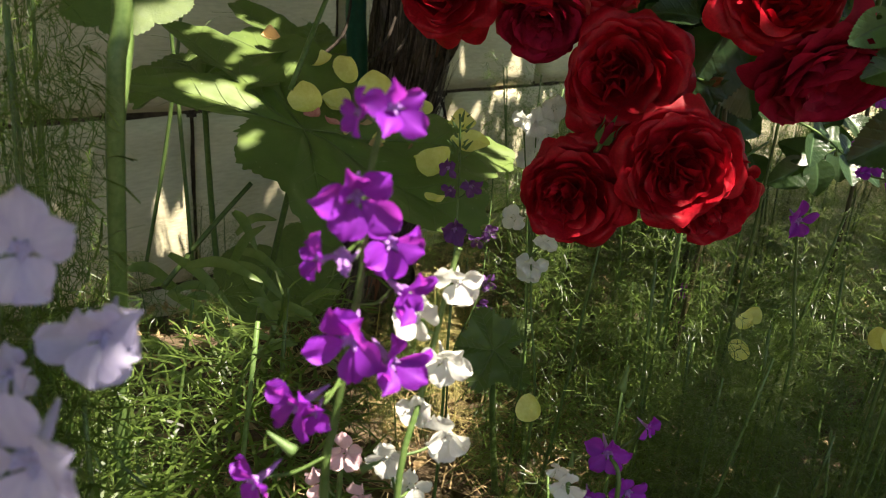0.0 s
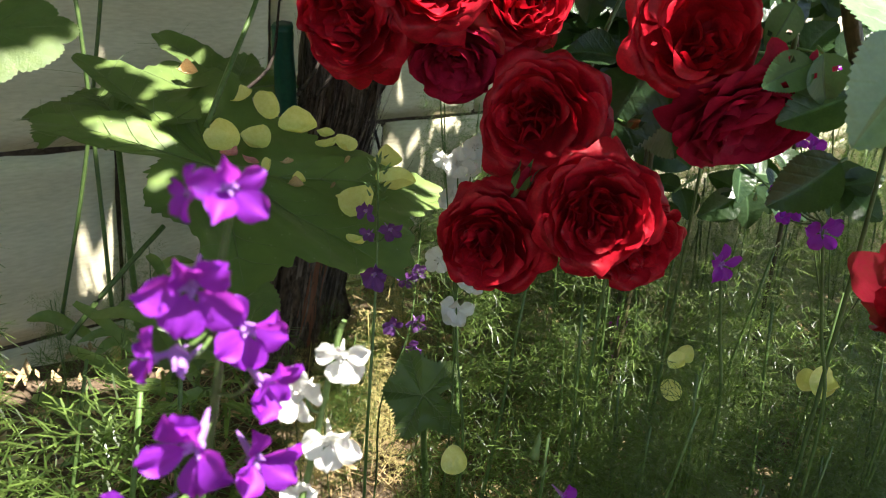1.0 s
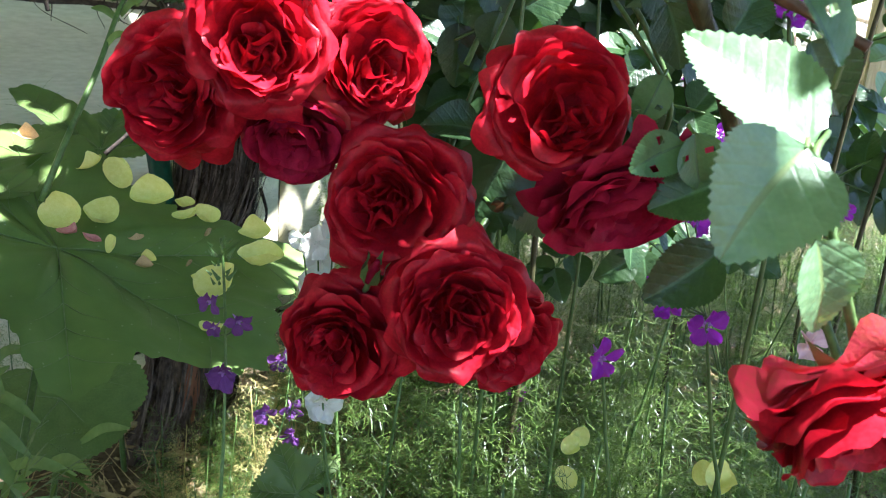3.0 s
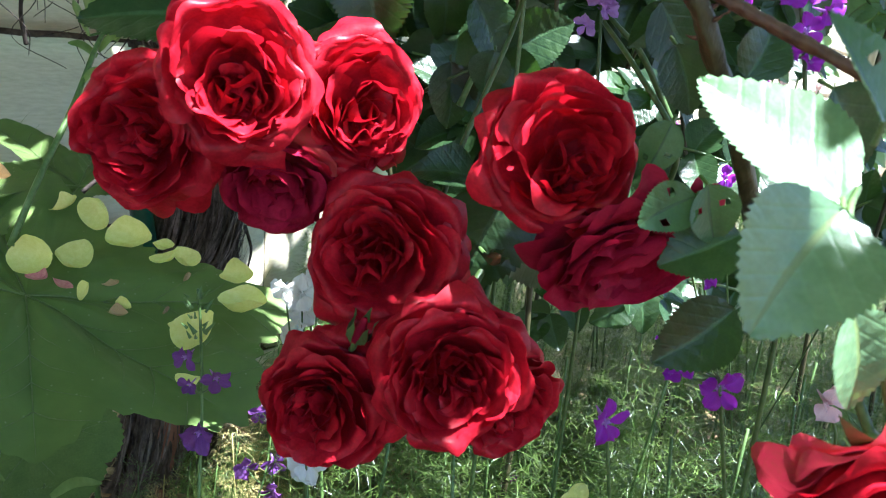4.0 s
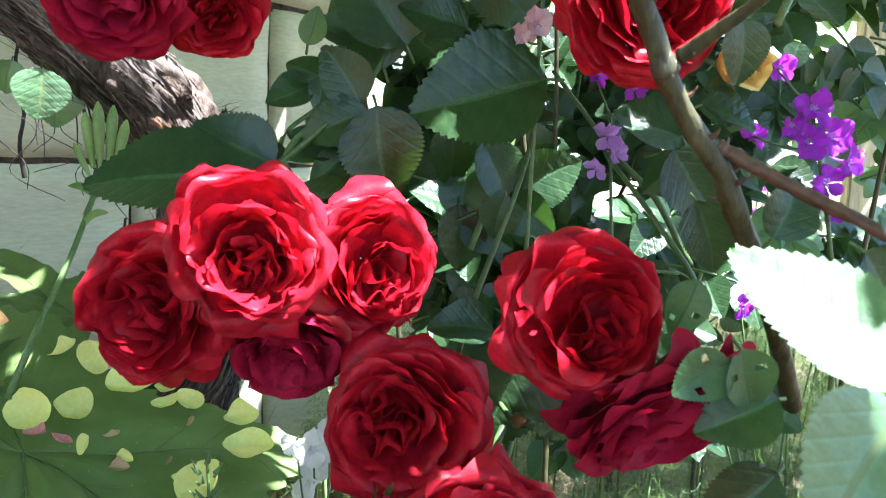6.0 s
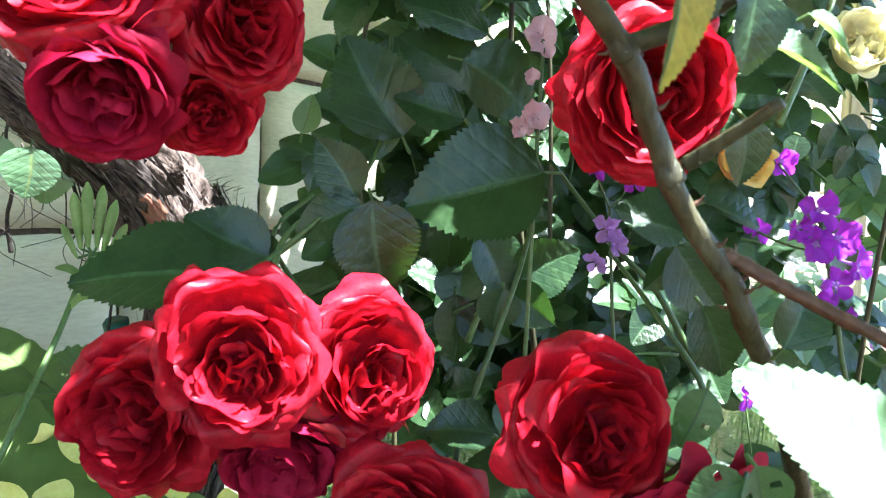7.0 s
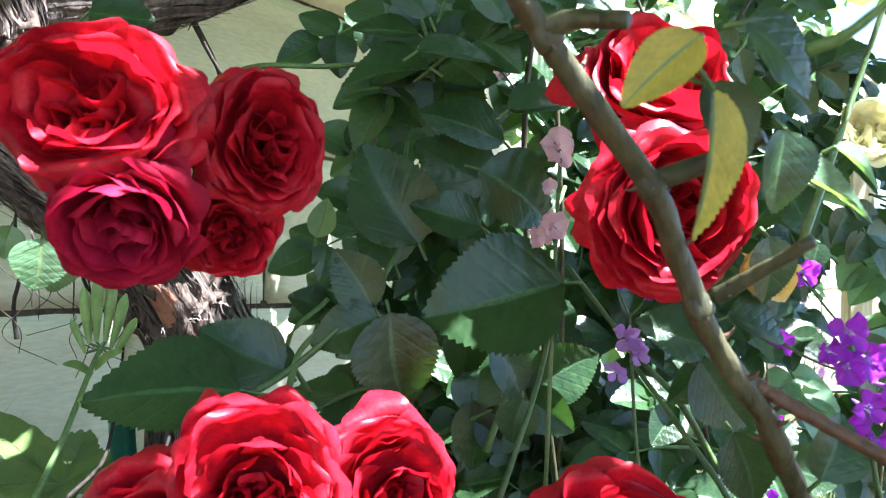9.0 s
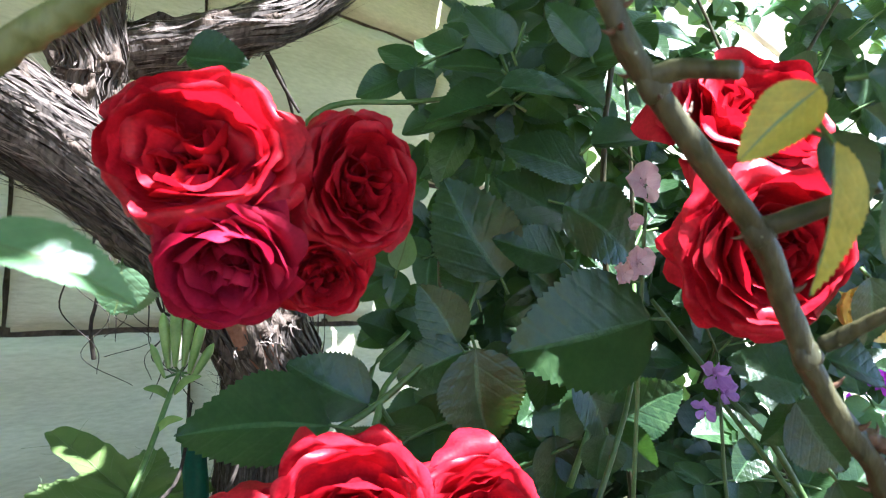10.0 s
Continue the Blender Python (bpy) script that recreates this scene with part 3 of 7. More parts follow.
def broad_leaf(at, toward, normal, radius, label, stalk_to, seed=0, lobes=7, aspect=1.0, sag=0.14, depth=0.16, heart=0.0):
    root = thing("broad_leaf", label, "leaf", at, "broad leaves")
    m = frame_of((0, 0, 0), toward, normal) @ Matrix.Diagonal((radius * aspect, radius, radius, 1))
    part("blade", broad_mesh(seed, lobes, depth, 70, sag, heart), root, m)
    part("vein", broad_veins(lobes, seed, sag, heart), root, m @ Matrix.Translation((0, 0, 0.002)))
    e = Vector(stalk_to) - Vector(at)
    part("stalk", tube("stalk", [(0, 0, 0), e * 0.45 - Vector(normal).normalized() * radius * 0.12, e], 0.0032, 0.0042, STEM, 7), root)


def lobed_leaf(at, toward, normal, knots, label, stalk_to, seed=0):
    """A large leaf cut into uneven lobes: knots give reach against bearing round the stalk, tips and bays in turn."""
    r = random.Random(seed)
    root = thing("broad_leaf", label, "leaf", at, "broad leaves")
    m = frame_of((0, 0, 0), toward, normal)
    n, rings = 260, 12
    verts, faces = [(0, 0, 0)], []

    def reach(deg):
        for (a, p), (b, q) in zip(knots, knots[1:] + [(knots[0][0] + 360, knots[0][1])]):
            for d in (deg, deg + 360):
                if a <= d <= b:
                    t = (d - a) / (b - a)
                    return p + (q - p) * (0.5 - 0.5 * math.cos(math.pi * t))
        return knots[0][1]

    tips = [k for i, k in enumerate(knots) if k[1] > knots[i - 1][1] and k[1] > knots[(i + 1) % len(knots)][1]]

    def height(x, y):
        """Quilted between the main veins, with a slow swell."""
        a, q = math.degrees(math.atan2(y, x)) % 360, math.hypot(x, y)
        near = min(min(abs(a - t), 360 - abs(a - t)) for t, _ in tips)
        return 0.0075 * min(1.0, near / 16) * min(1.0, q / 0.05) - 0.06 * q * q + 0.010 * noise.noise(Vector((x * 14, y * 14, seed))) + 0.0022 * noise.noise(Vector((x * 75, y * 75, seed)))

    for j in range(1, rings + 1):
        for i in range(n):
            a = 360 * i / n
            q = reach(a) * (1 + 0.018 * math.sin(a * 0.9) + 0.02 * noise.noise(Vector((a * 0.12, seed, 0))))
            if j == rings:
                q += (0.0016, -0.0006, -0.0016, 0.0008)[i % 4] + r.uniform(-0.0005, 0.0005)
            q *= (j / rings) ** 0.9
            x, y = q * math.cos(radians(a)), q * math.sin(radians(a))
            verts.append((x, y, height(x, y)))
    faces += [(0, 1 + i, 1 + (i + 1) % n) for i in range(n)]
    for j in range(rings - 1):
        faces += [(1 + j * n + i, 1 + (j + 1) * n + i, 1 + (j + 1) * n + (i + 1) % n, 1 + j * n + (i + 1) % n) for i in range(n)]
    part("blade", mesh_of("blade", verts, faces, BROAD), root, m)
    for a, far in tips:
        def along(q, bend=0.0):
            x, y = q * math.cos(radians(a + bend)), q * math.sin(radians(a + bend))
            return Vector((x, y, height(x, y) + 0.0006))
        v, f = tube_data([along(far * q) for q in (0.0, 0.12, 0.25, 0.4, 0.55, 0.7, 0.85, 0.97)], 0.0008, 0.0002, 5, 26)
        for s in (-1, 1):
            for q in (0.25, 0.42, 0.58, 0.74):
                v2, f2 = tube_data([along(far * (q + k * 0.05), s * k * 4.0) for k in range(5)], 0.0004, 0.00015, 4, 9)
                f += [tuple(g + len(v) for g in h) for h in f2]
                v += v2
        part("vein", mesh_of("vein", v, f, VEIN), root, m)
    e = Vector(stalk_to) - Vector(at)
    part("stalk", tube("stalk", [(0, 0, 0), e * 0.45 - Vector(normal).normalized() * 0.02, e], 0.0032, 0.0042, STEM, 7), root)


# ---- larkspur ----
def sepal_mesh(seed, mat, long=1.0, wide=0.80):
    r = random.Random(seed)
    nu, nv = 6, 9
    p = r.uniform(0, 6)
    verts = []
    for j in range(nv + 1):
        v = j / nv
        w = wide * 0.52 * max(0.16 - 0.1 * v, (1 - min(1.0, abs(v - 0.58) / 0.44) ** 2.5) ** 0.5) * (0.45 + 0.55 * min(1.0, v / 0.55))
        for i in range(nu + 1):
            u = i / nu * 2 - 1
            verts.append((u * w, long * v * (1 - 0.07 * u * u * v), 0.14 * math.sin(2.6 * v) + 0.12 * u * u * v + 0.08 * v * math.sin(3.4 * u + p) + 0.05 * v * v * math.sin(7 * v + 5 * u + p)))
    k = nu + 1
    return mesh_of("sepal", verts, [(j * k + i, j * k + i + 1, (j + 1) * k + i + 1, (j + 1) * k + i) for j in range(nv) for i in range(nu)], mat)


def heart_mesh(mat):
    """The small folded inner petals with the spur that runs back from them."""
    verts, faces = tube_data([(0, 0.02, 0.05), (0, 0.10, -0.40), (0, 0.20, -0.70), (0, 0.28, -0.95)], 0.13, 0.03, 7, 10)
    for a in (-35, 35, 90, 180, -90):
        x, y = 0.16 * math.cos(radians(a + 90)), 0.16 * math.sin(radians(a + 90))
        v, f = tube_data([(x * 0.5, y * 0.5, 0), (x, y, 0.13), (x * 1.2, y * 1.2, 0.22)], 0.11, 0.03, 5, 6, 0.4, 0, a)
        faces += [tuple(i + len(verts) for i in q) for q in f]
        verts += v
    return mesh_of("flower", verts, faces, mat)


FLOWERS = {}


def flower_meshes(mat):
    if mat.name not in FLOWERS:
        FLOWERS[mat.name] = (heart_mesh({"violet_petal": MAUVE, "dusky_violet_petal": MAUVE, "white_petal": WHITE}.get(mat.name, mat)), [sepal_mesh(s, mat, 1.0, (0.76 if mat in (PURPLE, MAUVE, DUSKY) else 1.02) + 0.07 * s) for s in range(3)])
    return FLOWERS[mat.name]


BUD = mesh_of("bud", *tube_data([(0, 0, 0), (0, 0.3, 0.02), (0, 0.7, 0.02), (0, 1.0, 0)], 0.20, 0.03, 6, 7), TIP)


def larkspur(stem, label, mat=PURPLE, thick=0.0016, group="larkspurs"):
    """The upright flower stalk; its blooms are added by bloom()."""
    root = thing("larkspur", label, "flower", stem[0], group)
    o = Vector(stem[0])
    part("stem", tube("stem", [Vector(p) - o for p in stem], thick * 1.3, thick * 0.7, STEM, 6), root)
    return root, mat, o, [Vector(p) for p in stem]


def bloom(plant, at, size, facing, spin=0.0, mat=None, shut=0.0):
    """A five-sepalled flower on its little stalk; shut closes it towards a bud."""
    root, own, o, stem = plant
    heart, sep = flower_meshes(mat or own)
    at = Vector(at)
    f = frame_of((0, 0, 0), Vector((0, 0, 1)) - Vector(facing) * 0.01, facing) @ pose(0, 0, 0, 0, 0, spin)
    fl = part("flower", heart, root, Matrix.Translation(at - o) @ f @ Matrix.Scale(size * 0.5, 4))
    k = random.Random(int(abs(at.x * 9137 + at.z * 7331) * 10))
    for i in range(5):
        m = pose(0, 0, 0, 0, 0, 72 * i + k.uniform(-8, 8)) @ pose(0, 0.06, 0.02, 14 + 55 * shut + k.uniform(-24, 34), k.uniform(-22, 22), 0)
        part("sepal", sep[k.randrange(3)], fl, m @ Matrix.Diagonal((k.uniform(0.72, 1.05), k.uniform(0.85, 1.15), 1, 1)))
    near = min((p for p in glide(stem, 40)), key=lambda p: (p - (at - Vector((0, 0, size * 0.4)))).length)
    part("stalk", tube("stalk", [near - o, (near + at) / 2 - o + Vector((0, 0, -0.002)), at - o - Vector(facing).normalized() * size * 0.15], 0.0007, 0.0007, STEM, 5), root)
    return fl


def green_bud(plant, at, size, way=(0, 0, 1)):
    root, own, o, stem = plant
    part("bud", BUD, root, frame_of(Vector(at) - o, way, (0, -1, 0.2)) @ Matrix.Scale(size, 4))


# ---- thread foliage ----
def frond(verts, faces, at, way, normal, size, r, wide=0.0095, depth=3):
    """A finely cut leaf: threads that fork again and again."""
    def strip(a, b, w, side):
        k = len(verts)
        verts.extend((a - side * w, a + side * w, b + side * w * 0.6, b - side * w * 0.6))
        faces.append((k, k + 1, k + 2, k + 3))

    def grow(p, d, n, length, level):
        side = d.cross(n).normalized()
        bend = (d + n * r.uniform(-0.55, 0.35) + side * r.uniform(-0.45, 0.45)).normalized()
        q = p + d * length * 0.5
        e = q + bend * length * 0.5
        strip(p, q, size * wide, side)
        strip(q, e, size * wide, side)
        if level == 0:
            return
        for s in (-0.85, 0.0, 0.85) if level > 1 else (-0.6, 0.6):
            t = s + r.uniform(-0.25, 0.25)
            nd = (bend * math.cos(t) + side * math.sin(t) + n * r.uniform(-0.6, 0.6)).normalized()
            grow(e, nd, n, length * r.uniform(0.7, 1.05), level - 1)

    d = Vector(way).normalized()
    n = Vector(normal)
    n = (n - d * n.dot(d)).normalized()
    for s in (-0.9, -0.3, 0.3, 0.9):
        side = d.cross(n)
        grow(Vector(at), (d * math.cos(s) + side * math.sin(s)).normalized(), n, size * 0.40, depth - 1)


def fern_plant(seed, height, fronds, size, wide=0.0095, mat=FERN):
    """Mesh of a whole feathery plant without its stalk, base at the origin."""
    r = random.Random(seed)
    verts, faces = [], []
    lean = Vector((r.uniform(-0.12, 0.12), r.uniform(-0.12, 0.12), 1))
    for i in range(fronds):
        h = height * (0.12 + 0.86 * (i + r.random()) / fronds)
        a = i * 2.4 + r.uniform(-0.4, 0.4)
        way = Vector((math.cos(a), math.sin(a), r.uniform(-0.1, 0.7)))
        p = lean * h + way * 0.012
        frond(verts, faces, p, way, (0, 0, 1), size * r.uniform(0.7, 1.25) * (1.15 - 0.5 * h / height), r, wide)
    stalk = tube_data([(0, 0, 0), lean * height * 0.5 + Vector((0.006, 0, 0)), lean * height], 0.0024, 0.0012, 6, 9)
    return mesh_of("foliage", verts, faces, mat, False), mesh_of("stem", *stalk, STEM if mat is FERN else mat)


FERNS = [fern_plant(s, 0.40, 52, 0.054) for s in range(7)]
COARSE = [fern_plant(s + 40, 0.40, 30, 0.074, 0.017) for s in range(2)]
DRIED = [fern_plant(s + 60, 0.40, 34, 0.060, 0.012, STRAW) for s in range(3)]


def feathery(at, turn, scale, seed, label="feathery larkspur plant with thread-fine green leaves", tall=1.0, kin=FERNS):
    fol, stalk = kin[seed % len(kin)]
    root = thing("larkspur_plant", label, "plant", at, "feathery plants")
    root.matrix_basis = pose(*at, 0, 0, turn) @ Matrix.Diagonal((scale, scale, scale * tall, 1))
    part("stem", stalk, root)
    tagged(part("foliage", fol, root), kind="stuff")
    return root


def strap(base, tip, bend, wide, label="narrow pale green strap leaf catching the light", mat=GRASS):
    """A long flat blade with a keel."""
    o = Vector(base)
    pts = glide([(0, 0, 0), (Vector(tip) - o) * 0.5 + Vector(bend), Vector(tip) - o], 10)
    verts, faces = [], []
    for i, p in enumerate(pts):
        d = (pts[min(i + 1, 9)] - pts[max(i - 1, 0)]).normalized()
        s = d.cross(Vector((0.2, -0.8, 0.6))).normalized()
        w = wide * math.sin(math.pi * (0.12 + 0.86 * i / 9)) ** 0.7
        up = s.cross(d)
        verts += [p - s * w + up * w * 0.3, p, p + s * w + up * w * 0.3]
    faces = [f for i in range(9) for f in ((3 * i, 3 * i + 1, 3 * i + 4, 3 * i + 3), (3 * i + 1, 3 * i + 2, 3 * i + 5, 3 * i + 4))]
    thing("strap_leaf", label, "leaf", base, "strap leaves", mesh_of("strap_leaf", verts, faces, mat))



FAR = {}


def far_bloom_mesh(mat):
    """A whole small flower in one mesh, for those far back."""
    if mat.name not in FAR:
        verts, faces = [], []
        for i in range(5):
            src = sepal_mesh(i, mat, 1.0, 0.95)
            m = pose(0, 0, 0, 0, 0, 72 * i) @ pose(0, 0.05, 0, 18, 0, 0)
            k = len(verts)
            verts += [m @ q.co for q in src.vertices]
            faces += [tuple(k + j for j in f.vertices) for f in src.polygons]
        FAR[mat.name] = mesh_of("flower", verts, faces, mat)
    return FAR[mat.name]


def far_larkspur(at, height, mat, label, seed):
    """A flowering spike in the depth of the bed, feathery below."""
    r = random.Random(seed)
    fol, stalk = FERNS[seed % len(FERNS)]
    root = thing("larkspur", label, "flower", at, "larkspurs")
    root.rotation_euler = (0, 0, r.uniform(0, 6.28))
    k = height / 0.40
    part("stem", stalk, root, Matrix.Diagonal((k, k, k, 1)))
    tagged(part("foliage", fol, root, Matrix.Diagonal((0.8, 0.8, k * 0.75, 1))), kind="stuff")
    top = [q.co for q in stalk.vertices][-6] * k
    for i in range(r.randrange(7, 13)):
        h = 0.68 + 0.32 * i / 12
        a = i * 2.4
        p = top * h + Vector((math.cos(a), math.sin(a), 0)) * 0.012
        part("flower", far_bloom_mesh(mat), root, frame_of(p, (0, 0, 1), (math.cos(a), math.sin(a), 0.2)) @ Matrix.Scale(r.uniform(0.009, 0.014), 4))


def spindle(a, b, w, mat, sides=9, n=14):
    """A long bud, thickest above its middle and closed to a blunt point, with faint seams."""
    d = (b - a).normalized()
    x = d.orthogonal().normalized()
    y = d.cross(x)
    verts, faces = [], []
    for i in range(n + 1):
        t = i / n
        q = w * (0.25 + 0.75 * math.sin(math.pi * min(1, t * 0.62 + 0.05))) * min(1.0, (1 - t) * 5 + 0.06) ** 0.6
        for k in range(sides):
            e = 2 * math.pi * k / sides
            verts.append(a.lerp(b, t) + (x * math.cos(e) + y * math.sin(e)) * q * (1 + 0.08 * math.cos(3 * e)))
    faces = [(i * sides + k, i * sides + (k + 1) % sides, (i + 1) * sides + (k + 1) % sides, (i + 1) * sides + k) for i in range(n) for k in range(sides)]
    faces.append(tuple(range(n * sides, (n + 1) * sides)))
    return mesh_of("bud", verts, faces, mat)


def cane(line, r0, r1, label, mat, thorns, seed=0, side=()):
    """A woody rose cane with thorns and cut side shoots."""
    r = random.Random(seed)
    o = Vector(line[0])
    root = thing("rose_cane", label, "cane", o, "rose canes")
    pts = [Vector(p) - o for p in line]
    part("cane", tube("cane", pts, r0, r1, mat, 14, 60, 0.34, 0.0, seed), root)
    run = glide(pts, 50)
    for i in range(thorns):
        j = r.randrange(3, 46)
        d = (run[j + 1] - run[j - 1]).normalized()
        x = d.orthogonal().normalized()
        out = (Matrix.Rotation(r.uniform(0, 6.28), 3, d) @ x)
        rad = r0 + (r1 - r0) * j / 49
        b = run[j] + out * rad * 0.8
        v, f = tube_data([b, b + out * rad * 0.7 - d * rad * 0.1, b + out * rad * 1.3 - d * rad * 0.5], rad * 0.32, rad * 0.03, 6, 6)
        part("thorn", mesh_of("thorn", v, f, REDCANE), root)
    for sl, a, b in side:
        c = min(run, key=lambda p: (p - (Vector(sl[0]) - o)).length)
        j = min(max(run.index(c), 1), 48)
        d = (run[j + 1] - run[j - 1]).normalized()
        part("node", spindle(c - d * r0 * 1.6, c + d * r0 * 1.9, r0 * 1.28, mat, 12, 12), root)
        part("shoot", tube("shoot", [Vector(p) - o for p in sl], a, b, mat, 9, 14, 0.2, 0.0, seed + 1), root)
    return root


def shoot(line, r0, r1, label="thin green rose shoot", mat=STEM):
    o = Vector(line[0])
    thing("rose_shoot", label, "stem", o, "rose shoots", tube("rose_shoot", [Vector(p) - o for p in line], r0, r1, mat, 7, 20, 0.15))


def bud_cluster(stem, tops, label):
    """A stalk that ends in long pale green buds."""
    o = Vector(stem[0])
    root = thing("lily_buds", label, "plant", o)
    part("stem", tube("stem", [Vector(p) - o for p in stem], 0.0030, 0.0022, STEM, 7), root)
    e = Vector(stem[-1])
    for a, b, w in tops:
        a, b = Vector(a), Vector(b)
        part("bud", spindle(a - o, b - o, w, PALE), root)
        part("stalk", tube("stalk", [e - o, (e + a) / 2 - o, a - o], 0.0014, 0.0012, STEM, 5), root)



def rose_bud(at, way, size, mat, label):
    """A closed bud with its sepals drawn up round it."""
    root = thing("rose_bud", label, "bud", at, "rose buds")
    m = facing_pose(way, (0, 1, 0.2)) @ Matrix.Scale(size, 4)
    part("bud", mesh_of("bud", *tube_data([(0, 0, 0), (0, 0, 0.25), (0, 0, 0.6), (0, 0, 1.0)], 0.36, 0.08, 10, 9, 0.2), mat), root, m)
    for k in range(5):
        a = math.radians(72 * k)
        d, q = Vector((math.cos(a), math.sin(a), 0)), Vector((-math.sin(a), math.cos(a), 0))
        verts = []
        for h, rr, w in ((0, 0.36, 0.18), (0.35, 0.40, 0.16), (0.75, 0.36, 0.08), (1.1, 0.45, 0.01)):
            verts += [d * rr - q * w + Vector((0, 0, h)), d * rr + q * w + Vector((0, 0, h))]
        part("sepal", mesh_of("sepal", verts, [(2 * i, 2 * i + 1, 2 * i + 3, 2 * i + 2) for i in range(3)], STEM), root, m)
    part("stem", tube("stem", [(0, 0, 0), Vector(way) * -size * 0.8, Vector(way) * -size * 1.2 + Vector((0, 0.03, 0.0))], 0.0018, 0.0016, STEM, 6), root)



# ---- things in the bed ----
# blooms
rose((0.1279, 0.5120, 0.5051), (0.0000, -1.0000, 0.0200), 0.0392, "full open red rose with many ruffled petals", seed=1, core=(0, -0.1), stem_to=(0.1634, 0.62, 0.5508))
rose((0.1645, 0.5450, 0.4768), (0.3500, -1.0000, -0.3500), 0.0363, "red rose tucked behind a larger bloom", seed=2, core=(0.1, -0.1), stem_to=(0.1634, 0.62, 0.5508))
rose((0.0935, 0.5520, 0.5552), (-0.2500, -1.0000, 0.1500), 0.0428, "red rose with tight swirled centre petals", seed=3, core=(-0.30, 0.08), stem_to=(0.1634, 0.62, 0.5508))
rose((0.0659, 0.5450, 0.4728), (-0.3000, -1.0000, -0.1000), 0.0382, "deep red rose turned a little aside", seed=4, core=(-0.28, -0.16), stem_to=(0.1634, 0.62, 0.5508))
rose((0.0157, 0.5560, 0.6428), (0.0200, -1.0000, 0.0600), 0.0403, "sunlit red rose with open frilled centre", seed=5, core=(0.04, -0.30), loose=9, stem_to=(0.0429, 0.66, 0.5855))
rose((-0.0350, 0.5750, 0.6100), (-0.2500, -1.0000, 0.0500), 0.0423, "dark red rose in the shade of its neighbour", seed=6, core=(-0.05, -0.05), stem_to=(0.0429, 0.66, 0.5855))
rose((0.0770, 0.5850, 0.6330), (0.3000, -1.0000, 0.1200), 0.0398, "red rose with sunlit upper petals", seed=7, core=(0.20, -0.34), squash=(0.98, 1.04, 1), stem_to=(0.0429, 0.66, 0.5855))
rose((0.0346, 0.5820, 0.5832), (0.0000, -1.0000, -0.7000), 0.0332, "fading dull crimson rose hanging under the cluster", mat=CRIMSON, seed=8, wilt=WILTED, loose=10, stem_to=(0.0429, 0.66, 0.5855))
rose((0.1733, 0.5230, 0.6205), (-0.0500, -1.0000, 0.2200), 0.0401, "broad red rose with a parted centre", seed=9, core=(0.24, -0.30), loose=9, stem_to=(0.2511, 0.6, 0.577))
rose((0.2160, 0.5250, 0.5640), (0.2500, -0.7000, -0.7500), 0.0454, "dull crimson rose nodding downwards", mat=CRIMSON, seed=10, core=(-0.15, 0.25), squash=(1, 1, 0.8), stem_to=(0.2511, 0.6, 0.577))
rose((0.2911, 0.4000, 0.4991), (0.0500, -0.7500, -0.6500), 0.0451, "ageing red rose with browned outer petals hanging on a bent stalk", mat=RED, seed=11, wilt=WILTED, loose=3, stem_to=(0.256, 0.4, 0.5899))
rose((-0.0637, 0.5480, 0.8087), (-0.1000, -1.0000, 0.1200), 0.0458, "large open red rose with deep folded centre", seed=12, core=(0, -0.08), loose=10, squash=(1.06, 0.82, 1), stem_to=(-0.045, 0.68, 0.8068))
rose((-0.0463, 0.5520, 0.7554), (0.0000, -0.9000, -0.6000), 0.0350, "fading crimson rose below the open bloom", mat=CRIMSON, seed=13, stem_to=(-0.045, 0.68, 0.8068))
rose((0.0124, 0.5720, 0.8010), (0.4500, -1.0000, 0.0500), 0.0348, "red rose turned to one side", seed=14, core=(0.1, -0.1), squash=(0.92, 1.08, 1), stem_to=(-0.045, 0.68, 0.8068))
rose((-0.0053, 0.5850, 0.7542), (0.1500, -1.0000, -0.5000), 0.0253, "small red rose half hidden behind others", seed=15, stem_to=(-0.045, 0.68, 0.8068))
rose((0.2108, 0.5600, 0.7740), (0.0000, -1.0000, -0.1500), 0.0446, "red rose behind a thick thorny cane", seed=16, core=(0.05, 0), stem_to=(0.254, 0.62, 0.8136))
rose((0.2184, 0.6000, 0.8495), (0.1000, -0.8000, 0.5500), 0.0478, "loose red rose lit from above", seed=17, loose=12, stem_to=(0.254, 0.62, 0.8136))
rose((0.2692, 0.5850, 0.7462), (0.1000, -1.0000, 0.3000), 0.0231, "golden yellow rose among the leaves", mat=GOLD, seed=18, group='yellow roses', open_to=7)
rose((0.5133, 0.8500, 0.8755), (-0.2000, -1.0000, 0.2000), 0.0450, "pale cream-yellow rose in the sun", mat=CREAM, seed=19, group='yellow roses', open_to=7)
# leaves of the rose bush
rose_leaf((-0.0022, 0.6350, 0.6732), (-0.0861, 0.6350, 0.6684), (0.0000, -0.7500, 0.7000), 0.95, "large dark green rose leaf above the red blooms", LEAF, 0)
rose_leaf((0.0184, 0.6600, 0.6810), (-0.0291, 0.6600, 0.7056), (0.0000, -0.9000, 0.5000), 0.95, "dark green glossy rose leaf with toothed edges", LEAF, 1)
rose_leaf((0.0243, 0.6700, 0.6814), (-0.0054, 0.6700, 0.6956), (0.2000, -0.7000, 0.7000), 0.90, "dark green glossy rose leaf with toothed edges", LEAF, 4)
rose_leaf((0.0774, 0.6400, 0.7162), (0.0895, 0.6400, 0.6612), (0.0000, -1.0000, 0.3000), 1.00, "dark green glossy rose leaf with toothed edges", LEAF, 2)
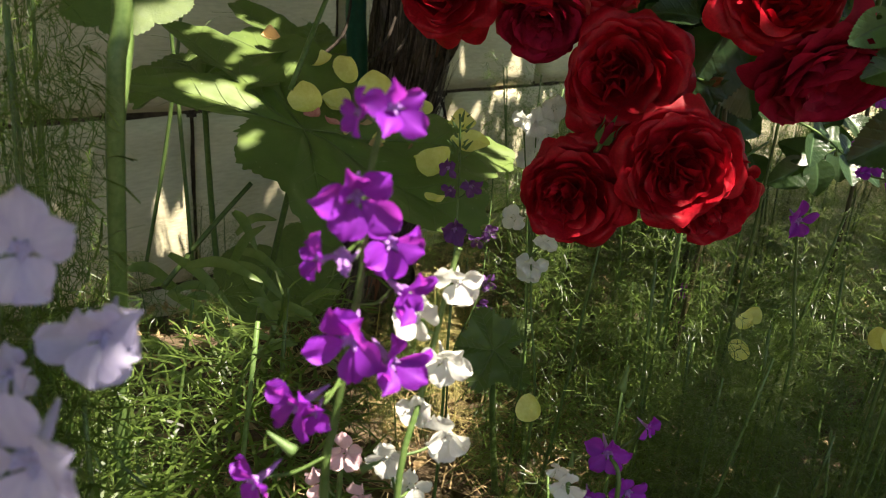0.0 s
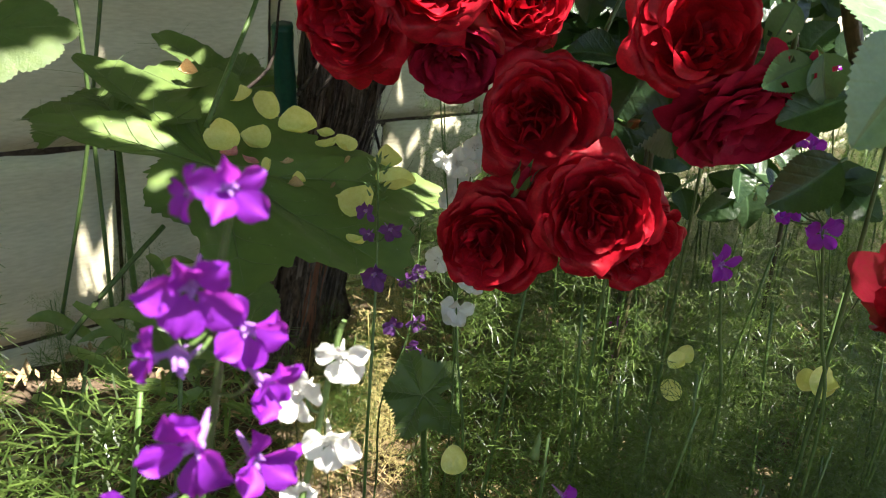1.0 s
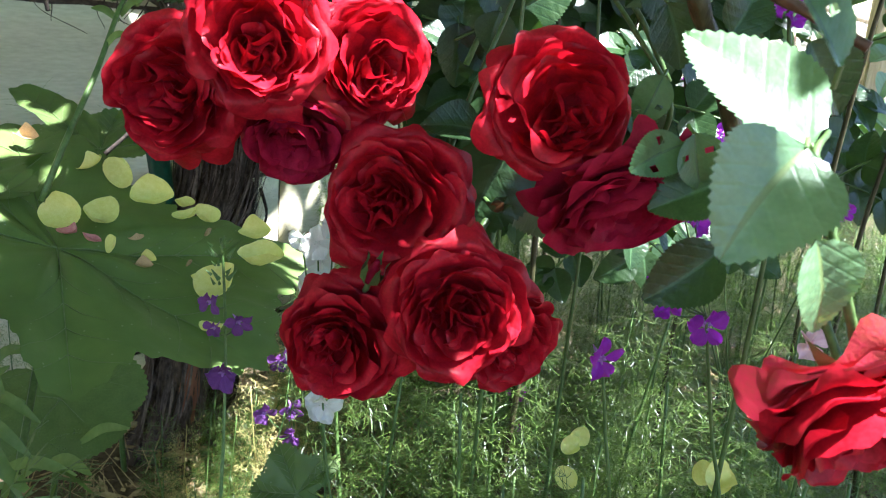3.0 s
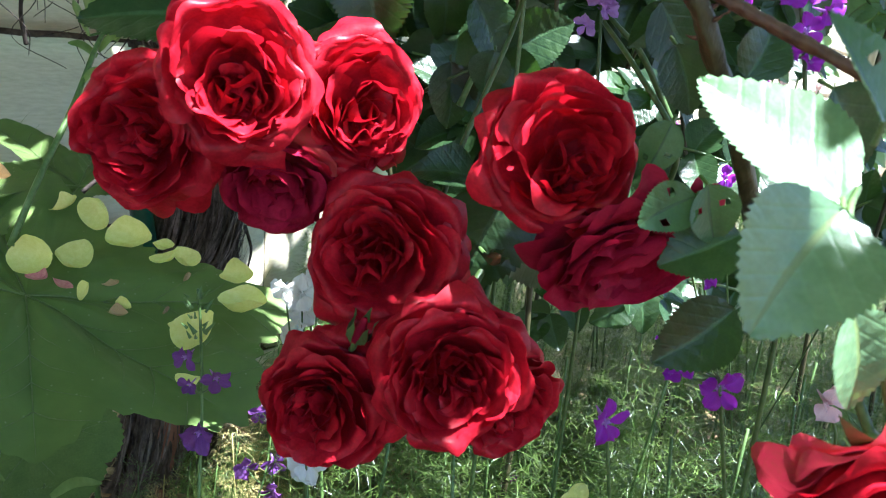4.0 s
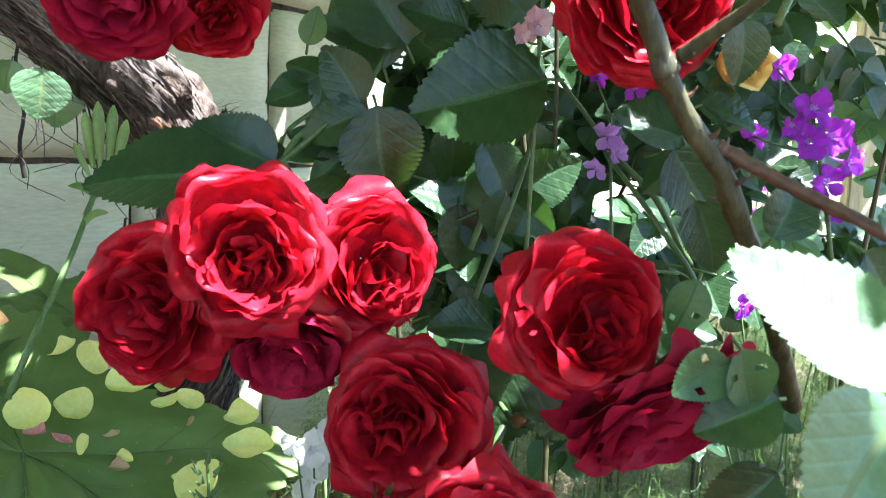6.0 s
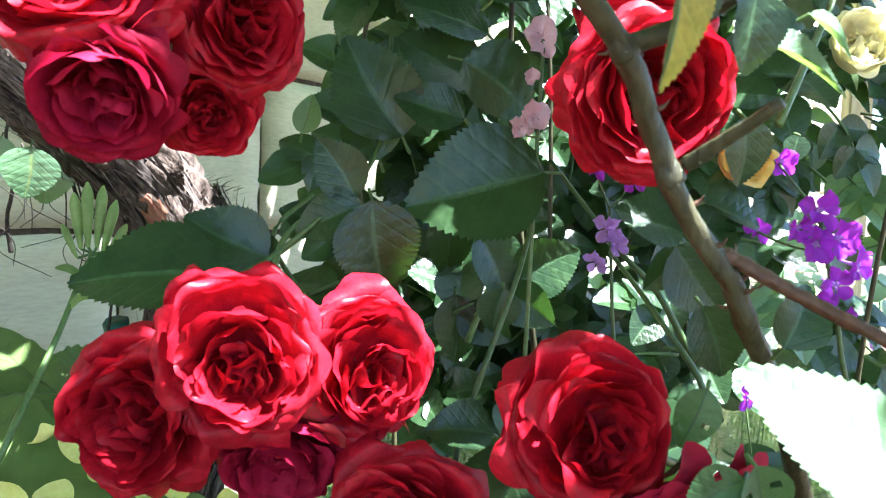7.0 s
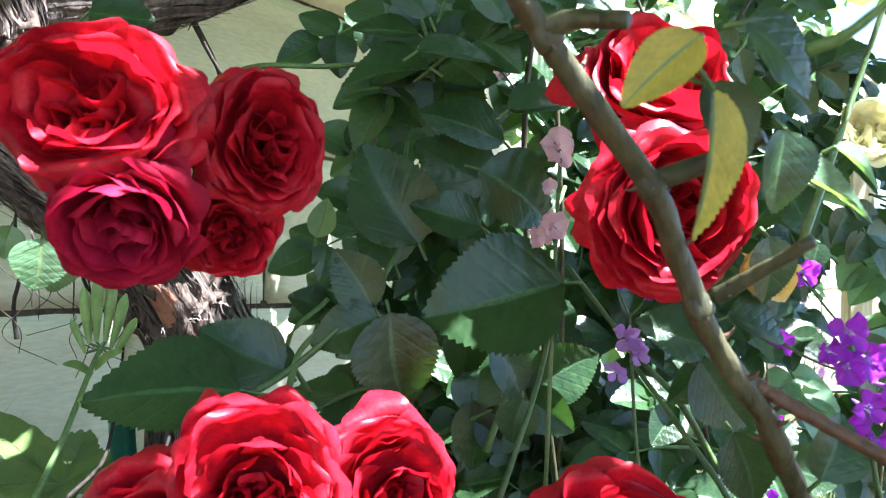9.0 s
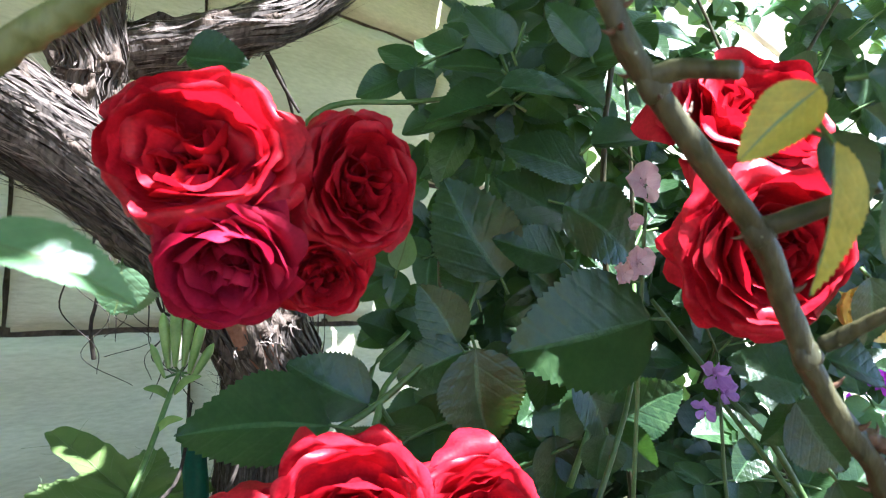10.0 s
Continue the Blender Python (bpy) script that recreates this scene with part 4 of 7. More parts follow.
rose_leaf((0.1739, 0.6330, 0.7368), (0.0940, 0.6330, 0.7202), (0.0000, -1.0000, 0.4500), 1.15, "broad dark green rose leaf with a pale midrib", LEAF, 3)
rose_leaf((0.0711, 0.6500, 0.7138), (0.0324, 0.6500, 0.7000), (0.0000, -1.0000, 0.5000), 0.95, "dark green glossy rose leaf with toothed edges", LEAF, 4)
rose_leaf((0.0686, 0.6550, 0.7182), (0.0447, 0.6550, 0.7515), (-0.2000, -1.0000, 0.2000), 1.00, "dark green glossy rose leaf with toothed edges", LEAF, 0)
rose_leaf((0.0959, 0.6800, 0.7573), (0.0592, 0.6800, 0.8178), (0.0000, -1.0000, 0.1000), 0.95, "dark green glossy rose leaf with toothed edges", LEAF, 1)
rose_leaf((0.0833, 0.6900, 0.7430), (0.0644, 0.6900, 0.7809), (0.0000, -1.0000, 0.3000), 1.10, "dark green glossy rose leaf with toothed edges", LEAF, 2)
rose_leaf((0.1323, 0.6700, 0.7688), (0.0905, 0.6700, 0.7840), (0.0000, -1.0000, 0.4000), 0.95, "dark green glossy rose leaf with toothed edges", LEAF, 3)
rose_leaf((0.1285, 0.6550, 0.8012), (0.1772, 0.6550, 0.7734), (0.1000, -1.0000, 0.3500), 1.20, "glossy dark rose leaf with quilted veins", LEAF, 3)
rose_leaf((0.1445, 0.6700, 0.8210), (0.0919, 0.6700, 0.8385), (0.0000, -0.8000, 0.6000), 1.00, "dark green glossy rose leaf with toothed edges", LEAF, 0)
rose_leaf((0.1422, 0.6900, 0.7951), (0.0928, 0.6900, 0.8229), (0.0000, -0.9000, 0.4000), 1.00, "dark green glossy rose leaf with toothed edges", LEAF, 1)
rose_leaf((0.0968, 0.6600, 0.8604), (0.0441, 0.6600, 0.8535), (0.0000, -0.6000, 0.8000), 0.85, "rose leaf with light falling across it", LEAF, 2)
rose_leaf((0.0893, 0.6550, 0.8686), (0.1412, 0.6550, 0.8739), (0.0000, -0.6000, 0.8000), 0.85, "dark green glossy rose leaf with toothed edges", LEAF, 4)
rose_leaf((0.0903, 0.6700, 0.8828), (0.0497, 0.6700, 0.8850), (0.0000, -0.7000, 0.7000), 0.90, "dark green glossy rose leaf with toothed edges", LEAF, 0)
rose_leaf((0.0978, 0.6800, 0.8967), (0.0690, 0.6800, 0.9258), (0.0000, -0.9000, 0.4000), 0.90, "dark green glossy rose leaf with toothed edges", LEAF, 1)
rose_leaf((0.1455, 0.6700, 0.8938), (0.1197, 0.6700, 0.9299), (0.0000, -0.9000, 0.4000), 0.90, "dark green glossy rose leaf with toothed edges", LEAF, 3)
rose_leaf((0.1452, 0.6600, 0.8382), (0.1831, 0.6600, 0.8490), (0.0000, -0.7000, 0.7000), 0.90, "dark green glossy rose leaf with toothed edges", LEAF, 2)
rose_leaf((0.1287, 0.7000, 0.7120), (0.1338, 0.7000, 0.6687), (0.3000, -1.0000, 0.2000), 1.00, "dark green glossy rose leaf with toothed edges", LEAF, 4)
rose_leaf((0.1492, 0.6900, 0.6989), (0.1707, 0.6900, 0.6565), (0.3000, -1.0000, 0.4000), 1.00, "dark green glossy rose leaf with toothed edges", LEAF, 1)
rose_leaf((0.0693, 0.7200, 0.6795), (0.0563, 0.7200, 0.6352), (0.0000, -1.0000, 0.2000), 1.00, "dark green glossy rose leaf with toothed edges", LEAF, 0)
rose_leaf((0.0331, 0.7300, 0.7598), (0.0395, 0.7300, 0.7864), (0.0000, -1.0000, 0.2000), 0.90, "dark green glossy rose leaf with toothed edges", SUNLIT, 0)
rose_leaf((0.2452, 0.6000, 0.7066), (0.2067, 0.6000, 0.7207), (0.0000, -0.8000, 0.6000), 1.10, "blue-green rose leaf seen against the light", LEAF, 1)
rose_leaf((0.2473, 0.5800, 0.7231), (0.2817, 0.5800, 0.7153), (0.0000, -0.7000, 0.7000), 1.00, "blue-green rose leaf seen against the light", LEAF, 2)
rose_leaf((0.2454, 0.6000, 0.6975), (0.2271, 0.6000, 0.6731), (0.2000, -1.0000, 0.2000), 1.00, "dark green glossy rose leaf with toothed edges", LEAF, 3)
rose_leaf((0.2375, 0.5900, 0.6986), (0.2668, 0.5900, 0.6634), (-0.2000, -1.0000, 0.2000), 1.10, "dark green glossy rose leaf with toothed edges", LEAF, 0)
rose_leaf((0.1685, 0.4200, 0.8221), (0.1971, 0.4200, 0.8047), (0.0000, -0.9000, 0.5000), 1.00, "large rose leaf close overhead", LEAF, 4)
rose_leaf((0.1585, 0.4300, 0.8203), (0.1331, 0.4300, 0.7960), (0.2000, -0.9000, 0.5000), 0.70, "yellowing rose leaf hanging from the cane", YELLOWING, 0)
rose_leaf((0.1638, 0.4300, 0.8030), (0.1662, 0.4300, 0.7543), (0.5000, -1.0000, 0.0000), 0.52, "yellowing rose leaf curled and hanging down", YELLOWING, 3)
rose_leaf((0.1656, 0.4400, 0.8071), (0.1823, 0.4400, 0.7816), (0.0000, -1.0000, 0.2000), 0.90, "dark green glossy rose leaf with toothed edges", LEAF, 1)
rose_leaf((0.2057, 0.4600, 0.7975), (0.2055, 0.4600, 0.7668), (0.2000, -1.0000, 0.1000), 0.90, "rose leaf with small holes", LEAF, 2)
rose_leaf((0.3215, 0.6200, 0.7647), (0.3185, 0.6200, 0.7483), (0.0000, -1.0000, 0.2000), 1.30, "dark green glossy rose leaf with toothed edges", LEAF, 0)
rose_leaf((0.2388, 0.4800, 0.7960), (0.2604, 0.4800, 0.7815), (0.0000, -0.6000, 0.8000), 0.80, "rose leaf glinting in the sun", SUNLIT, 1)
rose_leaf((0.2320, 0.5000, 0.7890), (0.2732, 0.5000, 0.7720), (0.0000, -0.6000, 0.8000), 0.80, "dark green glossy rose leaf with toothed edges", SUNLIT, 1)
rose_leaf((0.2509, 0.5500, 0.7631), (0.2547, 0.5500, 0.7307), (0.1000, -1.0000, 0.1000), 1.00, "dark green glossy rose leaf with toothed edges", LEAF, 4)
rose_leaf((0.2999, 0.5600, 0.7146), (0.3214, 0.5600, 0.6869), (0.0000, -1.0000, 0.3000), 1.00, "dark green glossy rose leaf with toothed edges", LEAF, 1)
# sunlit pair and the one below: paler lit leaf colour adds to the sun
rose_leaf((0.2466, 0.4090, 0.6194), (0.2117, 0.4650, 0.6630), (-0.1100, -0.6900, 0.7100), 0.80, "large toothed rose leaf in full glaring sun", SUNLIT, 0)
rose_leaf((0.2316, 0.3850, 0.6201), (0.1998, 0.3650, 0.5828), (0.1000, -0.8000, 0.6000), 1.05, "large rose leaf with insect holes, lit pale", SUNLIT, 2)
rose_leaf((0.2459, 0.3900, 0.5849), (0.2597, 0.3900, 0.5452), (0.1000, -1.0000, 0.4000), 1.00, "rose leaf below the sunlit ones", SUNLIT, 3)
rose_leaf((0.2297, 0.3700, 0.6501), (0.2096, 0.3700, 0.6812), (0.4000, -0.8000, 0.6000), 0.90, "rose leaf beside the glaring one", HOLED, 1)
rose_leaf((0.2287, 0.4900, 0.6068), (0.2035, 0.4900, 0.5915), (0.0000, -1.0000, 0.3000), 1.05, "small rose leaf with insect holes", HOLED, 0)
rose_leaf((0.2336, 0.4900, 0.6121), (0.2442, 0.4900, 0.5833), (0.0000, -1.0000, 0.2000), 0.95, "small rose leaf with insect holes", HOLED, 2)
rose_leaf((0.2535, 0.4920, 0.5898), (0.2168, 0.4920, 0.5762), (0.0000, -0.8000, 0.6000), 1.00, "dark green glossy rose leaf with toothed edges", LEAF, 4)
rose_leaf((0.2610, 0.5000, 0.5516), (0.2234, 0.5000, 0.5221), (0.0000, -0.9000, 0.5000), 0.90, "dark rose leaf in deep shade", LEAF, 1)
rose_leaf((0.2249, 0.5200, 0.6375), (0.2135, 0.5200, 0.6101), (-0.3000, -1.0000, 0.3000), 0.90, "toothed pale green rose leaf beside the bloom", HOLED, 3)
rose_leaf((0.2253, 0.5300, 0.6737), (0.2386, 0.5300, 0.6403), (-0.2000, -1.0000, 0.3000), 1.00, "dark green glossy rose leaf with toothed edges", LEAF, 1)
rose_leaf((0.1446, 0.6000, 0.5944), (0.1077, 0.6000, 0.5984), (0.0000, -0.8000, 0.7000), 0.90, "dark green glossy rose leaf with toothed edges", LEAF, 2)
rose_leaf((0.1661, 0.6000, 0.5886), (0.1423, 0.6000, 0.5243), (0.0000, -1.0000, 0.2000), 1.10, "dark rose leaf behind the blooms", LEAF, 0)
rose_leaf((0.1689, 0.6100, 0.5805), (0.2037, 0.6100, 0.5239), (0.0000, -1.0000, 0.2000), 1.10, "dark rose leaf behind the blooms", LEAF, 3)
rose_leaf((0.1372, 0.7000, 0.6576), (0.1386, 0.7000, 0.6121), (0.0000, -1.0000, 0.5000), 0.90, "dark leaf with one bright patch of sun", LEAF, 1)
rose_leaf((0.1598, 0.6600, 0.6666), (0.1552, 0.6600, 0.6387), (0.0000, -1.0000, 0.3000), 1.10, "dark green glossy rose leaf with toothed edges", LEAF, 2)
rose_leaf((0.2729, 0.4700, 0.6587), (0.2989, 0.4700, 0.6277), (0.0000, -1.0000, 0.3000), 1.00, "dark green glossy rose leaf with toothed edges", LEAF, 2)
rose_leaf((0.2487, 0.5000, 0.6606), (0.2598, 0.5000, 0.6882), (0.0000, -1.0000, 0.3000), 1.00, "dark green glossy rose leaf with toothed edges", LEAF, 2)
# larkspurs
plant = larkspur([(-0.0574, 0.2800, -0.0100), (-0.0470, 0.2650, 0.2211), (-0.0486, 0.2620, 0.4154), (-0.0456, 0.2620, 0.4515), (-0.0421, 0.2620, 0.4780), (-0.0374, 0.2620, 0.5160), (-0.0367, 0.2620, 0.5467), (-0.0307, 0.2620, 0.5774)], "tall vivid violet larkspur spike, partly lit by sun", PURPLE, 0.0017)
bloom(plant, (-0.0254, 0.2260, 0.5802), 0.0204, (0.5000, -1.0000, 0.1000), 10)
bloom(plant, (-0.0342, 0.2260, 0.5778), 0.0142, (-0.8000, -0.7000, 0.2000), 0)
bloom(plant, (-0.0349, 0.2260, 0.5539), 0.0275, (0.0000, -1.0000, 0.1000), 20)
bloom(plant, (-0.0444, 0.2260, 0.5328), 0.0171, (-0.9000, -0.5000, -0.2000), 0)
bloom(plant, (-0.0274, 0.2550, 0.5299), 0.0254, (0.7000, -1.0000, 0.0000), 40)
bloom(plant, (-0.0227, 0.2550, 0.5129), 0.0238, (0.8000, -0.8000, -0.3000), 5)
bloom(plant, (-0.0341, 0.2260, 0.5075), 0.0294, (-0.1000, -1.0000, 0.2000), 30)
bloom(plant, (-0.0251, 0.2550, 0.4857), 0.0267, (0.7000, -1.0000, 0.0000), 10)
bloom(plant, (-0.0506, 0.2260, 0.4828), 0.0244, (-0.8000, -0.8000, -0.1000), 0)
bloom(plant, (-0.0644, 0.2260, 0.4521), 0.0232, (-0.7000, -0.9000, 0.1000), 15)
bloom(plant, (-0.0450, 0.2260, 0.4803), 0.0142, (-0.2000, -1.0000, -0.3000), 15)
bloom(plant, (-0.0358, 0.2260, 0.5336), 0.0113, (-0.4000, -1.0000, 0.3000), 0, mat=MAUVE, shut=0.50)
green_bud(plant, (-0.0496, 0.2150, 0.4722), 0.0106, (-0.8000, 0.0000, 0.6000))
green_bud(plant, (-0.0281, 0.2150, 0.4684), 0.0088, (0.8000, 0.0000, 0.5000))
plant = larkspur([(-0.1290, 0.1950, -0.0100), (-0.1200, 0.1800, 0.2353), (-0.1190, 0.1650, 0.4805), (-0.1135, 0.1650, 0.5137), (-0.1057, 0.1650, 0.5466), (-0.1011, 0.1650, 0.5643)], "pale lilac larkspur close to the lens", LILAC, 0.0020)
bloom(plant, (-0.0998, 0.1650, 0.5526), 0.0252, (0.3000, -1.0000, 0.2000), 0)
bloom(plant, (-0.0860, 0.1720, 0.5297), 0.0285, (0.1000, -1.0000, 0.3000), 20)
bloom(plant, (-0.0902, 0.1450, 0.5124), 0.0354, (0.1000, -1.0000, 0.1500), 12)
bloom(plant, (-0.1059, 0.1650, 0.5207), 0.0147, (0.4000, -1.0000, 0.1000), 0)
plant = larkspur([(-0.0333, 0.3300, -0.0100), (-0.0243, 0.3150, 0.1898), (-0.0233, 0.3000, 0.3897), (-0.0162, 0.3100, 0.4418), (-0.0073, 0.3150, 0.4986), (-0.0046, 0.3150, 0.5089)], "white larkspur spike in half shade", WHITE, 0.0016)
bloom(plant, (-0.0050, 0.3100, 0.4965), 0.0197, (0.0000, -1.0000, 0.1000), 0)
bloom(plant, (-0.0077, 0.3100, 0.4605), 0.0240, (0.1000, -1.0000, 0.1000), 30)
bloom(plant, (-0.0197, 0.3100, 0.4790), 0.0213, (-0.4000, -1.0000, 0.1000), 10)
bloom(plant, (-0.0030, 0.3100, 0.4240), 0.0236, (0.0000, -1.0000, 0.2000), 15)
bloom(plant, (-0.0182, 0.3100, 0.4345), 0.0173, (0.1000, -1.0000, 0.1000), 0)
bloom(plant, (-0.0281, 0.3100, 0.4088), 0.0190, (0.0000, -1.0000, 0.2000), 20)
bloom(plant, (-0.0171, 0.3100, 0.3951), 0.0179, (0.0000, -1.0000, 0.1000), 0)
plant = larkspur([(-0.0636, 0.3600, -0.0100), (-0.0546, 0.3450, 0.1799), (-0.0536, 0.3300, 0.3699), (-0.0516, 0.3300, 0.3959)], "pale pink larkspur low in the bed", PINK, 0.0016)
bloom(plant, (-0.0516, 0.3300, 0.3959), 0.0189, (0.0000, -1.0000, 0.1000), 0)
bloom(plant, (-0.0621, 0.3300, 0.3787), 0.0192, (-0.3000, -1.0000, 0.1000), 20)
bloom(plant, (-0.0425, 0.3300, 0.3712), 0.0165, (0.0000, -1.0000, 0.1000), 30)
plant = larkspur([(0.0587, 0.6900, -0.0100), (0.0677, 0.6750, 0.1209), (0.0687, 0.6600, 0.2518), (0.0578, 0.6700, 0.3310), (0.0528, 0.6800, 0.3808)], "white larkspur far back", WHITE, 0.0012)
bloom(plant, (0.0540, 0.6800, 0.3702), 0.0291, (0.0000, -1.0000, 0.1000), 0)
bloom(plant, (0.0355, 0.6800, 0.4133), 0.0222, (-0.4000, -1.0000, 0.0000), 0)
bloom(plant, (0.0637, 0.6800, 0.3950), 0.0223, (0.4000, -1.0000, 0.0000), 20)
bloom(plant, (0.0450, 0.6800, 0.4961), 0.0284, (0.0000, -1.0000, 0.1000), 0)
bloom(plant, (0.0574, 0.6800, 0.5113), 0.0235, (0.3000, -1.0000, 0.1000), 0)
bloom(plant, (0.0328, 0.6800, 0.4998), 0.0189, (-0.3000, -1.0000, 0.1000), 0)
plant = larkspur([(0.0794, 0.4000, -0.0100), (0.0884, 0.3850, 0.1701), (0.0894, 0.3700, 0.3502), (0.0833, 0.3780, 0.3796)], "violet larkspur in deep shade", PURPLE, 0.0016)
bloom(plant, (0.0818, 0.3780, 0.3794), 0.0256, (0.1000, -1.0000, 0.3000), 0)
bloom(plant, (0.1001, 0.3780, 0.3971), 0.0149, (0.7000, -0.8000, 0.4000), 0)
bloom(plant, (0.0958, 0.3780, 0.3559), 0.0230, (0.3000, -1.0000, 0.2000), 20)
bloom(plant, (0.0752, 0.3780, 0.3498), 0.0185, (0.0000, -1.0000, 0.1000), 0)
green_bud(plant, (0.0838, 0.3780, 0.4173), 0.0146, (0.1000, 0.0000, 1.0000))
green_bud(plant, (0.0882, 0.3780, 0.4077), 0.0074, (0.4000, 0.0000, 0.8000))
plant = larkspur([(0.0509, 0.3900, -0.0100), (0.0599, 0.3750, 0.1722), (0.0609, 0.3600, 0.3543), (0.0588, 0.3600, 0.3716)], "white larkspur low in the bed", WHITE, 0.0016)
bloom(plant, (0.0592, 0.3600, 0.3682), 0.0205, (0.0000, -1.0000, 0.3000), 0)
bloom(plant, (0.0536, 0.3600, 0.3779), 0.0116, (-0.3000, -1.0000, 0.3000), 0)
green_bud(plant, (0.0606, 0.3600, 0.3804), 0.0087)
plant = larkspur([(-0.0230, 0.6500, -0.0100), (-0.0140, 0.6350, 0.1416), (-0.0130, 0.6200, 0.2933), (-0.0134, 0.6350, 0.3593), (-0.0146, 0.6500, 0.4245), (-0.0174, 0.6550, 0.4830), (-0.0193, 0.6550, 0.5037)], "slender violet larkspur with a green tip", DUSKY, 0.0012)
bloom(plant, (-0.0156, 0.6450, 0.4100), 0.0297, (0.0000, -1.0000, 0.1000), 0)
bloom(plant, (-0.0243, 0.6450, 0.4611), 0.0181, (-0.5000, -1.0000, 0.1000), 0)
bloom(plant, (-0.0054, 0.6450, 0.4476), 0.0195, (0.5000, -1.0000, 0.1000), 20)
bloom(plant, (-0.0213, 0.6450, 0.4425), 0.0142, (-0.4000, -1.0000, -0.1000), 0)
for i in range(14):
    green_bud(plant, (-0.0182 + 0.0055 * math.cos(i * 2.4), 0.6460 + 0.004 * math.sin(i * 2.4), 0.4700 + 0.0026 * i), 0.0060 - 0.0001 * i, (math.cos(i * 2.4), math.sin(i * 2.4), 0.9))
green_bud(plant, (-0.0169, 0.6450, 0.5001), 0.0087, (0.2000, 0.0000, 1.0000))
green_bud(plant, (-0.0208, 0.6450, 0.4937), 0.0079, (-0.5000, 0.0000, 0.8000))
green_bud(plant, (-0.0122, 0.6450, 0.4943), 0.0079, (0.6000, 0.0000, 0.8000))
green_bud(plant, (-0.0186, 0.6450, 0.4773), 0.0088, (-0.5000, 0.0000, 0.7000))
green_bud(plant, (-0.0127, 0.6450, 0.4777), 0.0096, (0.6000, 0.0000, 0.7000))
plant = larkspur([(-0.0216, 0.8300, -0.0100), (-0.0126, 0.8150, 0.0993), (-0.0116, 0.8000, 0.2086), (0.0117, 0.8200, 0.2788), (0.0167, 0.8500, 0.3507), (0.0166, 0.8800, 0.4005)], "dusky violet larkspur farther back", DUSKY, 0.0010)
bloom(plant, (-0.0060, 0.8300, 0.2854), 0.0235, (0.0000, -1.0000, 0.1000), 0)
bloom(plant, (0.0187, 0.8300, 0.2926), 0.0252, (0.2000, -1.0000, 0.0000), 20)
bloom(plant, (0.0197, 0.8300, 0.2630), 0.0238, (0.0000, -1.0000, 0.1000), 10)
bloom(plant, (0.0061, 0.8300, 0.3401), 0.0220, (0.0000, -1.0000, 0.1000), 0)
bloom(plant, (0.0167, 0.8300, 0.3494), 0.0220, (0.3000, -1.0000, 0.0000), 10)
plant = larkspur([(0.0481, 0.7300, -0.0100), (0.0571, 0.7150, 0.1332), (0.0581, 0.7000, 0.2765), (0.0523, 0.6900, 0.3617)], "white larkspur behind the roses", WHITE, 0.0012)
bloom(plant, (0.0522, 0.6900, 0.3632), 0.0251, (0.0000, -1.0000, 0.2000), 0)
bloom(plant, (0.0431, 0.6900, 0.4681), 0.0262, (-0.2000, -1.0000, 0.0000), 0)
bloom(plant, (0.0527, 0.6900, 0.4934), 0.0259, (0.2000, -1.0000, 0.0000), 20)
bloom(plant, (0.0469, 0.6900, 0.4796), 0.0217, (0.0000, -1.0000, 0.1000), 0)
plant = larkspur([(0.2354, 0.5900, -0.0100), (0.2444, 0.5750, 0.1648), (0.2454, 0.5600, 0.3396), (0.2348, 0.5600, 0.4155), (0.2253, 0.5600, 0.4706)], "single violet larkspur flower", PURPLE, 0.0013)
bloom(plant, (0.2220, 0.5500, 0.4685), 0.0277, (0.1000, -1.0000, 0.1500), 0)
plant = larkspur([(0.2883, 0.5500, -0.0100), (0.2973, 0.5350, 0.1785), (0.2983, 0.5200, 0.3670), (0.2816, 0.5150, 0.4395), (0.2643, 0.5100, 0.5120)], "violet larkspur behind rose leaves", PURPLE, 0.0013)
bloom(plant, (0.2658, 0.5120, 0.5063), 0.0260, (0.1000, -1.0000, 0.1000), 10)
bloom(plant, (0.2443, 0.5120, 0.5204), 0.0177, (-0.4000, -1.0000, 0.0000), 0)
bloom(plant, (0.2345, 0.5120, 0.5299), 0.0127, (-0.5000, -1.0000, 0.0000), 0)
bloom(plant, (0.2487, 0.5120, 0.5340), 0.0143, (0.0000, -1.0000, 0.1000), 0)
bloom(plant, (0.2388, 0.5120, 0.5134), 0.0129, (0.0000, -1.0000, 0.1000), 0)
green_bud(plant, (0.2208, 0.5120, 0.5225), 0.0064)
plant = larkspur([(0.2181, 0.6700, -0.0100), (0.2271, 0.6550, 0.2789), (0.2281, 0.6400, 0.5678), (0.2216, 0.6400, 0.6583), (0.2186, 0.6450, 0.7183)], "mauve larkspur between rose leaves", PURPLE, 0.0013)
bloom(plant, (0.2162, 0.6420, 0.7065), 0.0201, (-0.2000, -1.0000, 0.2000), 0, mat=MAUVE)
bloom(plant, (0.2225, 0.6420, 0.6952), 0.0169, (0.5000, -1.0000, 0.0000), 0, mat=MAUVE)
bloom(plant, (0.2111, 0.6420, 0.6863), 0.0152, (-0.4000, -1.0000, -0.1000), 0, mat=MAUVE)
bloom(plant, (0.2079, 0.6420, 0.7418), 0.0166, (0.0000, -1.0000, 0.1000), 0)
bloom(plant, (0.2309, 0.6420, 0.7352), 0.0167, (0.0000, -1.0000, 0.1000), 0)
bloom(plant, (0.2218, 0.6420, 0.7019), 0.0135, (0.0000, -1.0000, 0.1000), 40, mat=MAUVE)
